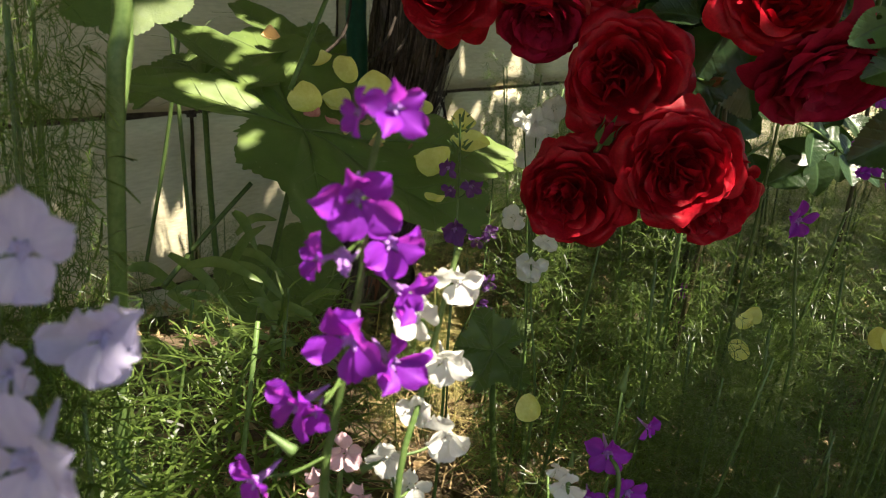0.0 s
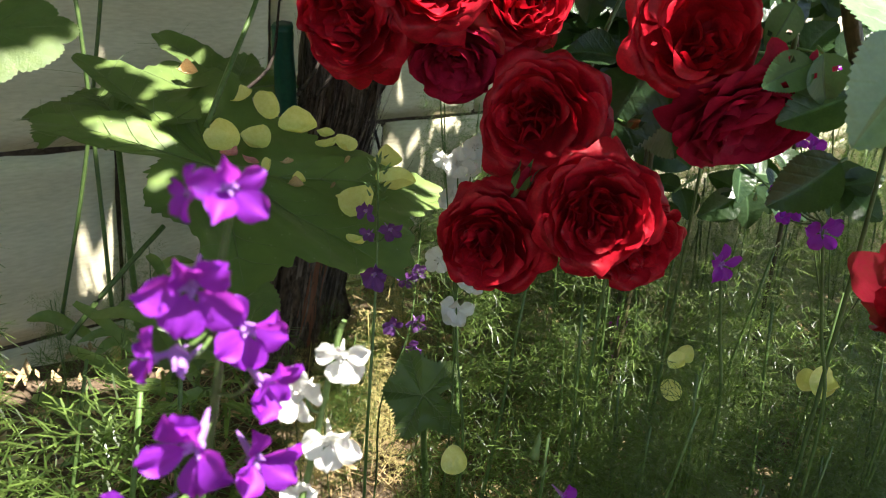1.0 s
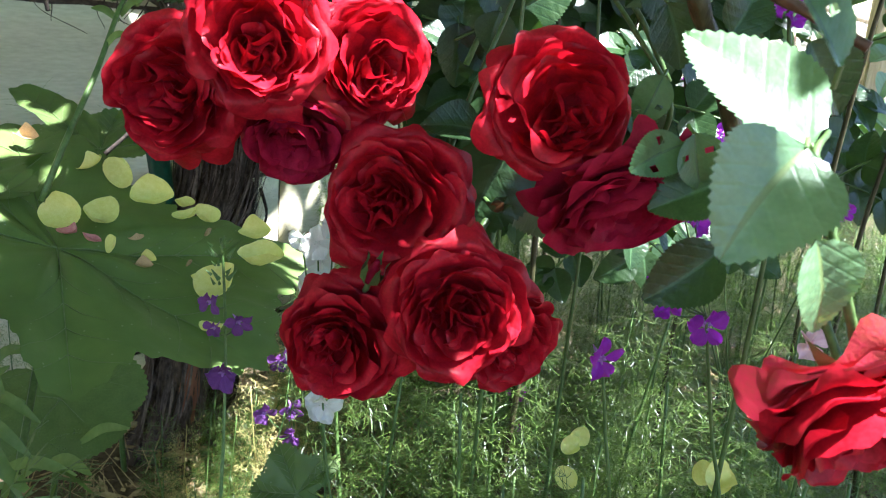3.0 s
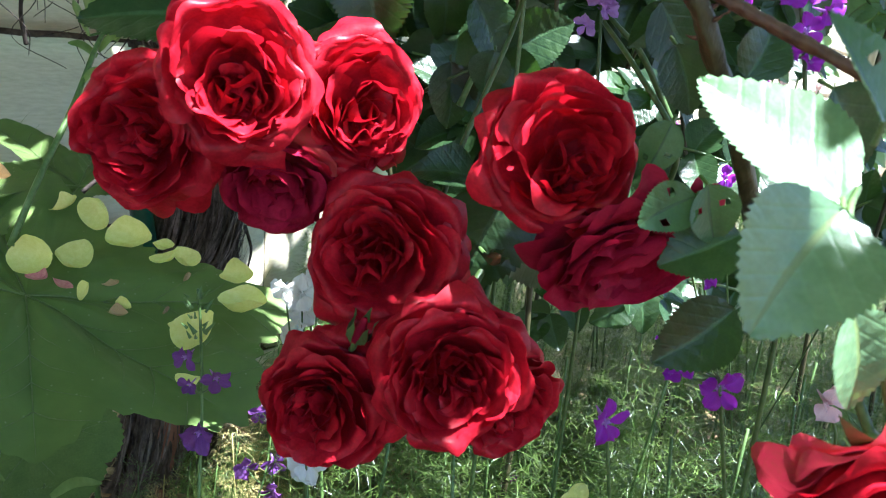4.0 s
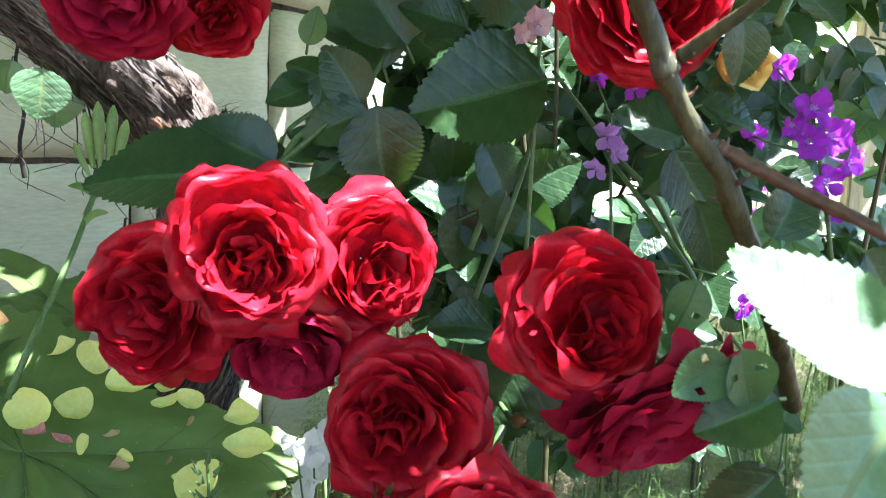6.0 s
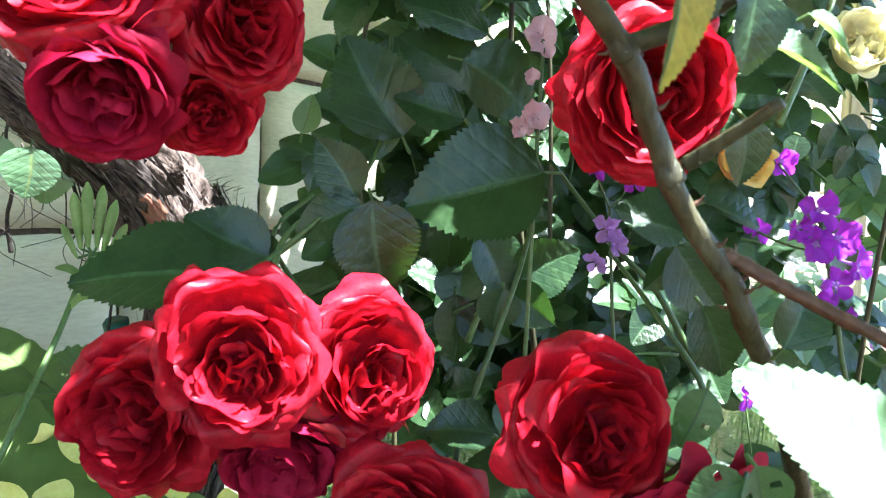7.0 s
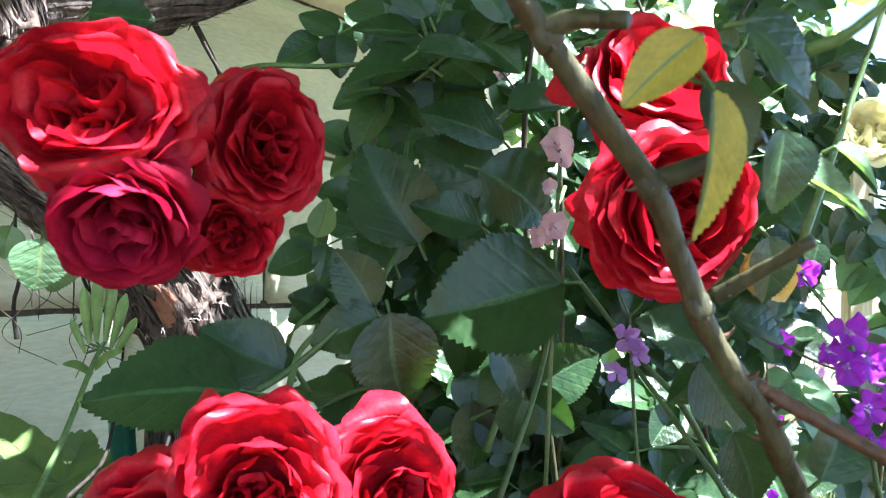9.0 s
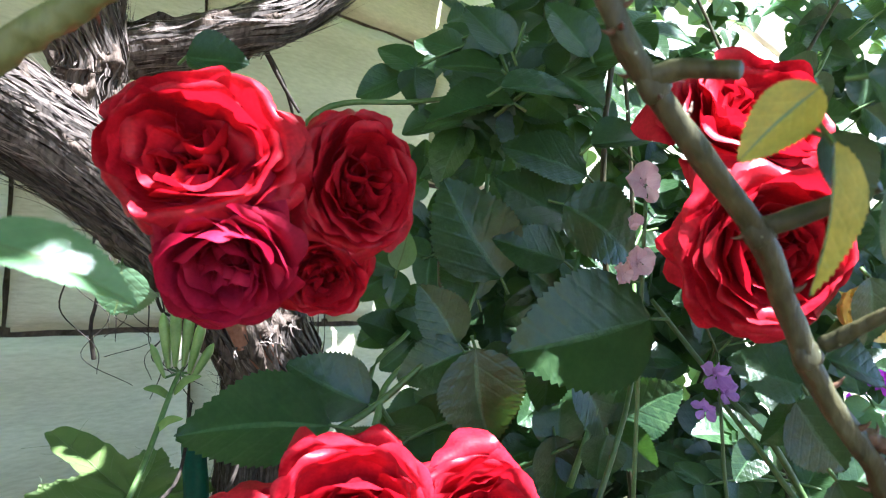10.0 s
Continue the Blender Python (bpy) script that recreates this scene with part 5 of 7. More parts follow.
plant = larkspur([(0.2933, 0.5600, -0.0100), (0.3023, 0.5450, 0.2877), (0.3033, 0.5300, 0.5854), (0.2951, 0.5300, 0.6550), (0.2791, 0.5300, 0.7201)], "bright violet larkspur spike in the sun", PURPLE, 0.0015)
bloom(plant, (0.2791, 0.5300, 0.7201), 0.0210, (0.0000, -1.0000, 0.1000), 0)
bloom(plant, (0.2892, 0.5300, 0.7078), 0.0225, (0.2000, -1.0000, 0.1000), 20)
bloom(plant, (0.2784, 0.5300, 0.7046), 0.0185, (-0.4000, -1.0000, 0.1000), 0)
bloom(plant, (0.2895, 0.5300, 0.6855), 0.0200, (0.0000, -1.0000, 0.1000), 10)
bloom(plant, (0.2995, 0.5300, 0.6953), 0.0187, (0.5000, -1.0000, 0.0000), 0)
bloom(plant, (0.2823, 0.5300, 0.6759), 0.0160, (-0.4000, -1.0000, 0.0000), 0)
bloom(plant, (0.2943, 0.5300, 0.6711), 0.0134, (0.3000, -1.0000, 0.0000), 0)
bloom(plant, (0.2874, 0.6000, 0.7090), 0.0156, (0.0000, -1.0000, 0.1000), 0)
bloom(plant, (0.2691, 0.5300, 0.7118), 0.0158, (0.0000, -1.0000, 0.1000), 0)
bloom(plant, (0.2990, 0.6000, 0.7477), 0.0185, (0.0000, -1.0000, 0.1000), 0)
plant = larkspur([(0.1615, 0.6700, -0.0100), (0.1705, 0.6550, 0.3796), (0.1715, 0.6400, 0.7691), (0.1721, 0.6400, 0.8017), (0.1697, 0.6400, 0.8212)], "pale pink larkspur behind rose leaves", PINK, 0.0013)
bloom(plant, (0.1700, 0.6400, 0.8141), 0.0228, (0.0000, -1.0000, 0.1000), 0)
bloom(plant, (0.1681, 0.6400, 0.7690), 0.0195, (0.0000, -1.0000, 0.1000), 0)
bloom(plant, (0.1600, 0.6400, 0.7621), 0.0162, (0.0000, -1.0000, 0.1000), 0)
bloom(plant, (0.1569, 0.7500, 0.8858), 0.0201, (0.0000, -1.0000, 0.1000), 0)
bloom(plant, (0.1657, 0.6400, 0.7916), 0.0114, (0.0000, -1.0000, 0.1000), 0)
plant = larkspur([(0.4737, 0.8300, -0.0100), (0.4827, 0.8150, 0.0908), (0.4837, 0.8000, 0.1917), (0.4440, 0.8000, 0.3066)], "violet larkspurs scattered behind", PURPLE, 0.0010)
bloom(plant, (0.2745, 1.0000, 0.2361), 0.0281, (0.0000, -1.0000, 0.1000), 0)
bloom(plant, (0.2831, 1.0000, 0.1902), 0.0178, (0.0000, -1.0000, 0.1000), 0)
bloom(plant, (0.3428, 0.7000, 0.5925), 0.0176, (0.0000, -1.0000, 0.1000), 0)
bloom(plant, (0.3896, 0.6000, 0.5576), 0.0153, (0.0000, -1.0000, 0.1000), 0)
bloom(plant, (0.2906, 0.6000, 0.5435), 0.0189, (0.0000, -1.0000, 0.1000), 0)
bloom(plant, (0.2899, 0.6200, 0.5471), 0.0156, (0.0000, -1.0000, 0.1000), 0)
plant = larkspur([(0.3537, 0.5800, -0.0100), (0.3627, 0.5650, 0.2119), (0.3637, 0.5500, 0.4338), (0.3545, 0.5500, 0.4825)], "pale pink larkspur low at the edge", PINK, 0.0012)
bloom(plant, (0.3524, 0.5500, 0.4841), 0.0238, (0.0000, -1.0000, 0.1000), 0)
# broad leaves with fallen petals
lobed_leaf((-0.1774, 0.7950, 0.4501), (0.7894, -0.5014, -0.3542), (0.22, -0.36, 1), [(16, 0.100), (32, 0.102), (57, 0.168), (74, 0.150), (100, 0.208), (122, 0.190), (140, 0.226), (158, 0.163), (171, 0.122), (194, 0.116), (213, 0.128), (230, 0.186), (246, 0.205), (256, 0.185), (269, 0.246), (280, 0.085), (304, 0.180), (328, 0.055), (345, 0.072)], "large lobed green leaf strewn with fallen yellow petals", (-0.2774, 0.8450, 0.0501), 3)
lobed_leaf((-0.2635, 1.2000, 0.4701), (-0.7717, 0.5372, 0.3405), (0.25, -0.5, 0.85), [(15, 0.070), (40, 0.105), (62, 0.075), (90, 0.186), (110, 0.080), (138, 0.125), (162, 0.070), (205, 0.100), (240, 0.060), (270, 0.030), (300, 0.060), (335, 0.095)], "lobed green leaf near the wall with spots of sun", (-0.2435, 1.2000, -0.0099), 5)
broad_leaf((-0.2367, 0.9500, 0.2360), (0.4, -0.6, -0.4), (0.1, -0.75, 0.8), 0.085, "smaller round leaf below the broad one", (-0.2767, 1.0000, 0.0360), 7, 5, 1.0, 0.12)
lobed_leaf((0.0317, 0.7500, 0.2488), (-0.2, -0.5, -0.8), (0.1, -1, 0.3), [(10, 0.040), (45, 0.034), (80, 0.046), (112, 0.033), (150, 0.050), (195, 0.016), (235, 0.046), (270, 0.034), (305, 0.046), (340, 0.036)], "small dark lobed leaf among the stalks", (0.0517, 0.7900, 0.0488), 9)
fallen_petal((-0.1809, 0.8197, 0.4708), 0.0196, 150, 36, 0)
fallen_petal((-0.1527, 0.8377, 0.4711), 0.0178, 255, 40, 0)
fallen_petal((-0.1525, 0.9008, 0.4985), 0.0168, 100, 70, 0)
fallen_petal((-0.1800, 0.9017, 0.5025), 0.0140, 20, 14, -25, slim=0.45)
fallen_petal((-0.1172, 0.8723, 0.4797), 0.0225, 10, 26, 0, slim=0.8)
fallen_petal((-0.0898, 0.8807, 0.4747), 0.0105, 200, 30, 0, slim=0.8)
fallen_petal((-0.0846, 0.8617, 0.4678), 0.0128, 15, 24, 0, slim=0.7)
fallen_petal((-0.0682, 0.8687, 0.4676), 0.0126, 330, 48, 20)
fallen_petal((-0.0224, 0.8642, 0.4540), 0.0156, 170, 28, 0, slim=0.85)
fallen_petal((-0.0109, 0.8238, 0.4399), 0.0222, 205, 28, 0, slim=0.85)
fallen_petal((-0.0430, 0.7823, 0.4280), 0.0206, 285, 40, 0)
fallen_petal((-0.1336, 0.7990, 0.4550), 0.0088, 80, 60, 0, slim=0.7)
fallen_petal((-0.1015, 0.7933, 0.4448), 0.0080, 150, 25, 0, slim=0.6)
fallen_petal((-0.0377, 0.7282, 0.4084), 0.0115, 335, 18, 0, slim=0.7)
fallen_petal((-0.0608, 0.7850, 0.4330), 0.0048, 50, 45, 0)
fallen_petal((-0.1174, 0.8150, 0.4561), 0.0072, 20, 20, 0, mesh=FALLEN_DRY[0], label="dry brown petal scrap on a broad leaf", slim=0.5)
fallen_petal((-0.1032, 0.7813, 0.4419), 0.0088, 170, 16, 0, mesh=FALLEN_DRY[0], label="dry brown petal scrap on a broad leaf", slim=0.5)
fallen_petal((-0.0622, 0.8481, 0.4559), 0.0062, 70, 30, 0, mesh=FALLEN_DRY[0], label="dry brown petal scrap on a broad leaf", slim=0.5)
fallen_petal((-0.2446, 0.9184, 0.5224), 0.0139, 160, 18, 0, mesh=FALLEN_DRY[0], label="dry brown petal scrap on a broad leaf", slim=0.5)
fallen_petal((-0.0703, 0.8033, 0.4395), 0.0046, 60, 40, 0, mesh=FALLEN_DRY[0], label="dry brown petal scrap on a broad leaf", slim=0.5)
fallen_petal((-0.1690, 0.8009, 0.4627), 0.0112, 185, 22, mesh=FALLEN_PINK[0], label="pink edged scrap of a petal on a broad leaf", slim=0.42)
fallen_petal((-0.1496, 0.7977, 0.4580), 0.0106, 160, 25, mesh=FALLEN_PINK[1], label="pink edged scrap of a petal on a broad leaf", slim=0.42)
lobed_leaf((-0.3050, 0.8700, 0.4800), (-0.9, 0.2, -0.1), (0.15, -0.35, 1), [(0, 0.105), (20, 0.080), (45, 0.100), (70, 0.078), (95, 0.105), (120, 0.078), (150, 0.082), (180, 0.030), (205, 0.080), (235, 0.074), (265, 0.100), (295, 0.076), (320, 0.100), (342, 0.078)], "dark green broad leaf under the upper one", (-0.3300, 0.9800, 0.2000), 5)
broad_leaf((-0.1830, 0.4200, 0.5960), (0.4, -0.6, -0.5), (0.2, -0.65, 0.75), 0.031, "dark broad leaf hanging close by in the shade", (-0.1665, 0.3585, 0.5400), 14, 7, 1.15, 0.16)
# canes and shoots
cane([(0.0933, 0.4620, 0.8685), (0.1088, 0.4680, 0.8399), (0.1293, 0.4750, 0.8165), (0.1639, 0.4820, 0.7770), (0.1820, 0.4900, 0.7452), (0.1983, 0.4950, 0.7162), (0.2224, 0.5000, 0.6884), (0.2336, 0.5050, 0.6696), (0.2577, 0.5200, 0.6358), (0.2965, 0.5500, 0.5676)], 0.0047, 0.0048, "thick olive-brown rose cane with thorns", CANE, 16, 1, [([(0.1660, 0.4820, 0.7797), (0.1852, 0.4750, 0.7870), (0.1971, 0.4600, 0.7950)], 0.0042, 0.0032), ([(0.1962, 0.4920, 0.7355), (0.2050, 0.4800, 0.7439), (0.2178, 0.4600, 0.7580)], 0.0036, 0.0024), ([(0.1169, 0.4700, 0.8309), (0.1279, 0.4650, 0.8333), (0.1413, 0.4500, 0.8299)], 0.0042, 0.0034)])
cane([(0.2174, 0.5000, 0.7001), (0.2254, 0.4950, 0.6957), (0.2410, 0.4850, 0.6861), (0.2626, 0.4700, 0.6740), (0.2885, 0.4500, 0.6580)], 0.0034, 0.0026, "reddish brown rose cane", REDCANE, 7, 2)
cane([(-0.1420, 0.4700, 0.7950), (-0.1070, 0.4650, 0.8251), (-0.0879, 0.4620, 0.8375), (-0.0704, 0.4600, 0.8499), (-0.0511, 0.4600, 0.8720), (-0.0350, 0.4650, 0.9200)], 0.0062, 0.0056, "thick olive-green rose cane crossing the old vine", GREENCANE, 4, 5)
shoot([(0.1634, 0.6200, 0.5508), (0.1279, 0.6200, 0.5700), (0.1719, 0.6600, 0.6893), (0.1857, 0.7000, 0.7557)], 0.0022, 0.0014)
shoot([(0.2699, 0.6300, 0.6307), (0.2448, 0.6300, 0.6700), (0.2252, 0.6500, 0.6955), (0.1905, 0.6800, 0.7466)], 0.0022, 0.0014)
shoot([(0.0019, 0.6400, 0.6694), (0.0252, 0.6500, 0.6840), (0.0622, 0.6600, 0.7194), (0.0829, 0.6900, 0.7535), (0.0892, 0.7100, 0.8238)], 0.0022, 0.0014)
shoot([(0.0231, 0.6400, 0.6728), (0.0307, 0.6600, 0.6958), (0.0656, 0.6700, 0.7257)], 0.0022, 0.0014)
shoot([(-0.0450, 0.6800, 0.8068), (-0.0166, 0.6800, 0.8544), (0.0417, 0.6900, 0.8648), (0.1027, 0.7200, 0.8819)], 0.0022, 0.0014)
shoot([(0.2769, 0.4000, 0.5413), (0.2602, 0.3950, 0.5745), (0.2450, 0.4000, 0.6125), (0.2657, 0.4300, 0.6224)], 0.0022, 0.0014)
shoot([(0.1425, 0.6800, 0.6302), (0.1699, 0.7000, 0.6985), (0.1757, 0.7000, 0.7462), (0.2015, 0.7300, 0.8016)], 0.0022, 0.0014)
shoot([(0.0429, 0.6600, 0.5855), (0.0533, 0.7000, 0.6293), (0.0187, 0.7000, 0.6884), (0.0423, 0.7200, 0.7196)], 0.0022, 0.0014)
shoot([(0.2511, 0.6000, 0.5770), (0.2540, 0.5800, 0.6191), (0.2333, 0.6000, 0.6598), (0.2222, 0.6500, 0.6917)], 0.0022, 0.0014)
shoot([(0.2684, 0.5500, 0.7610), (0.3236, 0.6000, 0.8362), (0.3451, 0.6000, 0.9009)], 0.0022, 0.0014)
shoot([(0.1892, 0.4200, 0.8148), (0.1957, 0.4100, 0.8178), (0.2063, 0.4000, 0.8290)], 0.0022, 0.0014)
bud_cluster([(-0.1973, 0.8200, 0.4844), (-0.1819, 0.8400, 0.5357), (-0.1674, 0.8800, 0.5918), (-0.1590, 0.9200, 0.6434), (-0.1562, 0.9400, 0.6603)],
            [((-0.1665, 0.9400, 0.6640), (-0.1730, 0.9380, 0.7140), 0.0052), ((-0.1600, 0.9380, 0.6660), (-0.1610, 0.9360, 0.7240), 0.0054), ((-0.1530, 0.9400, 0.6660), (-0.1490, 0.9420, 0.7215), 0.0052),
             ((-0.1480, 0.9400, 0.6600), (-0.1370, 0.9400, 0.7090), 0.0050), ((-0.1450, 0.9360, 0.6530), (-0.1260, 0.9340, 0.6880), 0.0042), ((-0.1680, 0.9350, 0.6560), (-0.1800, 0.9300, 0.6860), 0.0034)], "stalk with long slender pale green closed buds")
for base, tip in (((-0.1600, 0.9300, 0.6380), (-0.1820, 0.9200, 0.6480)), ((-0.1580, 0.9300, 0.6430), (-0.1330, 0.9220, 0.6600)), ((-0.1640, 0.9000, 0.6150), (-0.1400, 0.8900, 0.6280))):
    strap(base, tip, (0, -0.003, 0.004), 0.0042, "small pale green leaf on the lily stalk")
r = random.Random(91)
for i in range(13):
    x, z = -0.325 + 0.011 * i + r.uniform(-0.005, 0.005), r.uniform(0.74, 0.80) - 0.004 * i
    long = r.uniform(0.06, 0.15)
    shoot([(x, 1.14, z), (x + r.uniform(-0.02, 0.02), 1.145, z - long * 0.4), (x + r.uniform(-0.025, 0.03), 1.15, z - long * 0.75), (x + r.uniform(-0.03, 0.04), 1.15, z - long)], r.choice((0.0005, 0.0007, 0.0011)), 0.0004, "thin dark dry tendril hanging from the vine", TWIG)
shoot([(-0.2116, 0.4000, -0.0065), (-0.1782, 0.3700, 0.3900), (-0.1707, 0.3600, 0.4773), (-0.1636, 0.3550, 0.5622), (-0.1619, 0.3600, 0.5838), (-0.1604, 0.3600, 0.6276)], 0.0046, 0.0042, "thick green mallow stalk")
shoot([(-0.4596, 1.0500, 0.1698), (-0.4174, 1.0500, 0.3760), (-0.3865, 1.0500, 0.5858), (-0.3819, 1.0500, 0.6498)], 0.0028, 0.0024, "slender green leaf stalk")
shoot([(-0.3706, 1.0000, 0.1975), (-0.3807, 1.0000, 0.3896), (-0.3922, 1.0000, 0.5611), (-0.4013, 1.0000, 0.6219)], 0.0028, 0.0024, "slender green leaf stalk")
shoot([(-0.2897, 0.7000, 0.3066), (-0.2549, 0.7200, 0.3559), (-0.2211, 0.7600, 0.4001)], 0.0028, 0.0024, "slender green leaf stalk")
shoot([(-0.1570, 1.1000, 0.4839), (-0.1339, 1.1200, 0.5248), (-0.1192, 1.1500, 0.6068)], 0.0028, 0.0016, "dark dry vine twig", TWIG)
shoot([(-0.1333, 1.1000, 0.4856), (-0.1133, 1.1200, 0.5194), (-0.1052, 1.1500, 0.5942)], 0.0028, 0.0016, "dark dry vine twig", TWIG)
shoot([(-0.2279, 1.1000, 0.4810), (-0.1958, 1.1200, 0.5215), (-0.1917, 1.1500, 0.5994)], 0.0028, 0.0016, "dark dry vine twig", TWIG)
shoot([(-0.3210, 1.2000, 0.6400), (-0.3302, 1.2100, 0.6791), (-0.3207, 1.2000, 0.7198), (-0.3256, 1.1900, 0.7725), (-0.3238, 1.2000, 0.8197), (-0.3427, 1.2100, 0.8804), (-0.3378, 1.2000, 0.9394)], 0.0028, 0.0016, "dark dry vine twig", TWIG)
shoot([(-0.2513, 1.1500, 0.7738), (-0.2363, 1.1600, 0.7102), (-0.2235, 1.1600, 0.6977)], 0.0028, 0.0016, "dark dry vine twig", TWIG)
shoot([(-0.1191, 1.1000, 1.0065), (-0.0931, 1.1000, 0.9585), (-0.0821, 1.1200, 0.9194)], 0.0028, 0.0016, "dark dry vine twig", TWIG)
shoot([(-0.1109, 1.0600, 0.9900), (-0.0927, 1.0700, 0.9567), (-0.0744, 1.0800, 0.9289)], 0.0028, 0.0016, "dark dry vine twig", TWIG)
shoot([(-0.0691, 1.3000, 0.4111), (-0.0598, 1.3000, 0.3771), (-0.0633, 1.3000, 0.3506)], 0.0028, 0.0016, "dark dry vine twig", TWIG)
shoot([(-0.1965, 1.5000, -0.1692), (-0.1900, 1.2500, 0.3502), (-0.1891, 1.1700, 0.5329), (-0.1884, 1.1550, 0.5671)], 0.0150, 0.0150, "green coated garden stake beside the vine trunk", GREENPOST)
strap((-0.2158, 0.7200, 0.3183), (-0.1773, 0.7000, 0.2675), (0, -0.005, 0.012), 0.0052)
strap((-0.2329, 0.7400, 0.3225), (-0.1765, 0.7200, 0.2950), (0, -0.005, 0.012), 0.0052)
strap((-0.2122, 0.7500, 0.2684), (-0.1468, 0.7300, 0.2747), (0, -0.005, 0.012), 0.0052)
strap((-0.2518, 0.7800, 0.2930), (-0.2067, 0.7600, 0.3577), (0, -0.005, 0.012), 0.0052)
strap((-0.2492, 0.8000, 0.3118), (-0.1929, 0.7800, 0.2955), (0, -0.005, 0.012), 0.0052)
strap((-0.2514, 0.8000, 0.3559), (-0.2210, 0.7800, 0.3219), (0, -0.005, 0.012), 0.0052)
strap((-0.1745, 0.7000, 0.2791), (-0.1999, 0.6800, 0.3095), (0, -0.005, 0.012), 0.0052)
strap((-0.2644, 0.8500, 0.3130), (-0.2137, 0.8300, 0.3408), (0, -0.005, 0.012), 0.0052)
strap((-0.2509, 0.6200, 0.3377), (-0.1800, 0.6000, 0.2976), (0, -0.005, 0.012), 0.0050)
strap((-0.2506, 0.6600, 0.3483), (-0.1766, 0.6400, 0.3473), (0, -0.005, 0.012), 0.0050)
strap((-0.2267, 0.6600, 0.2785), (-0.1640, 0.6400, 0.2918), (0, -0.005, 0.012), 0.0050)
strap((-0.2817, 0.7000, 0.3417), (-0.2117, 0.6800, 0.2938), (0, -0.005, 0.012), 0.0050)
strap((-0.2735, 0.6000, 0.3026), (-0.2235, 0.5800, 0.2866), (0, -0.005, 0.012), 0.0050)
strap((-0.2925, 0.7554, 0.1430), (-0.3180, 0.7254, 0.1563), (0, -0.004, 0.010), 0.0046)
strap((-0.2001, 0.8997, 0.2121), (-0.1425, 0.8697, 0.2448), (0, -0.004, 0.010), 0.0052)
strap((-0.2924, 0.7451, 0.1727), (-0.2483, 0.7151, 0.2162), (0, -0.004, 0.010), 0.0047)
strap((-0.2898, 0.8261, 0.1097), (-0.3099, 0.7961, 0.1620), (0, -0.004, 0.010), 0.0065)
strap((-0.3491, 0.8256, 0.1594), (-0.2868, 0.7956, 0.1796), (0, -0.004, 0.010), 0.0057)
strap((-0.3261, 0.9724, 0.0729), (-0.2741, 0.9424, 0.0978), (0, -0.004, 0.010), 0.0042)
strap((-0.1768, 0.7743, 0.2244), (-0.2215, 0.7443, 0.2101), (0, -0.004, 0.010), 0.0058)
strap((-0.2001, 0.8199, 0.2354), (-0.1546, 0.7899, 0.2393), (0, -0.004, 0.010), 0.0059)
strap((-0.3859, 0.9166, 0.0911), (-0.3102, 0.8866, 0.0811), (0, -0.004, 0.010), 0.0053)
strap((-0.3388, 0.8680, 0.2270), (-0.3611, 0.8380, 0.2462), (0, -0.004, 0.010), 0.0063)
strap((-0.2537, 0.7816, 0.1769), (-0.2123, 0.7516, 0.2183), (0, -0.004, 0.010), 0.0049)
strap((-0.3107, 0.8255, 0.1990), (-0.2314, 0.7955, 0.1998), (0, -0.004, 0.010), 0.0044)
strap((-0.3172, 0.9057, 0.2087), (-0.3439, 0.8757, 0.1995), (0, -0.004, 0.010), 0.0059)
strap((-0.3458, 0.9340, 0.2242), (-0.2961, 0.9040, 0.2584), (0, -0.004, 0.010), 0.0051)
strap((-0.3251, 0.8449, 0.1905), (-0.2568, 0.8149, 0.2308), (0, -0.004, 0.010), 0.0047)
strap((-0.3030, 0.7498, 0.2933), (-0.3350, 0.7198, 0.3125), (0, -0.004, 0.010), 0.0060)
strap((-0.3331, 0.9944, 0.0464), (-0.2964, 0.9644, 0.0960), (0, -0.004, 0.010), 0.0044)
strap((-0.3315, 0.9283, 0.1135), (-0.2511, 0.8983, 0.1688), (0, -0.004, 0.010), 0.0040)
strap((-0.2505, 0.9651, 0.1778), (-0.2876, 0.9351, 0.2477), (0, -0.004, 0.010), 0.0059)
strap((-0.1683, 0.7698, 0.2116), (-0.1136, 0.7398, 0.2063), (0, -0.004, 0.010), 0.0042)
strap((-0.2606, 0.8525, 0.1751), (-0.2192, 0.8225, 0.2217), (0, -0.004, 0.010), 0.0055)
strap((-0.2824, 0.8431, 0.2469), (-0.3327, 0.8131, 0.2485), (0, -0.004, 0.010), 0.0052)
rose_leaf((-0.0910, 0.4200, 0.7628), (-0.0433, 0.4200, 0.7552), (0.1000, -0.5000, 0.9000), 0.70, "pointed green leaf with its edge in bright sun", SUNLIT, 4)
rose_leaf((-0.2311, 1.0000, 0.7552), (-0.2367, 1.0000, 0.7054), (0.3000, -1.0000, 0.2000), 1.30, "green leaf lit through by the sun", SUNLIT, 1)
rose_leaf((-0.2440, 1.1000, 0.7599), (-0.2529, 1.1000, 0.6992), (0.3000, -1.0000, 0.2000), 1.20, "green leaf lit through by the sun", SUNLIT, 2)
rose_leaf((-0.2957, 1.1000, 0.7698), (-0.3026, 1.1000, 0.7336), (0.3000, -1.0000, 0.2000), 1.20, "green leaf lit through by the sun", SUNLIT, 2)
rose_leaf((-0.0835, 0.6200, 0.8674), (-0.0513, 0.6200, 0.8692), (0.0000, -0.9000, 0.5000), 1.10, "rose leaf peeping over the open bloom", LEAF, 2)
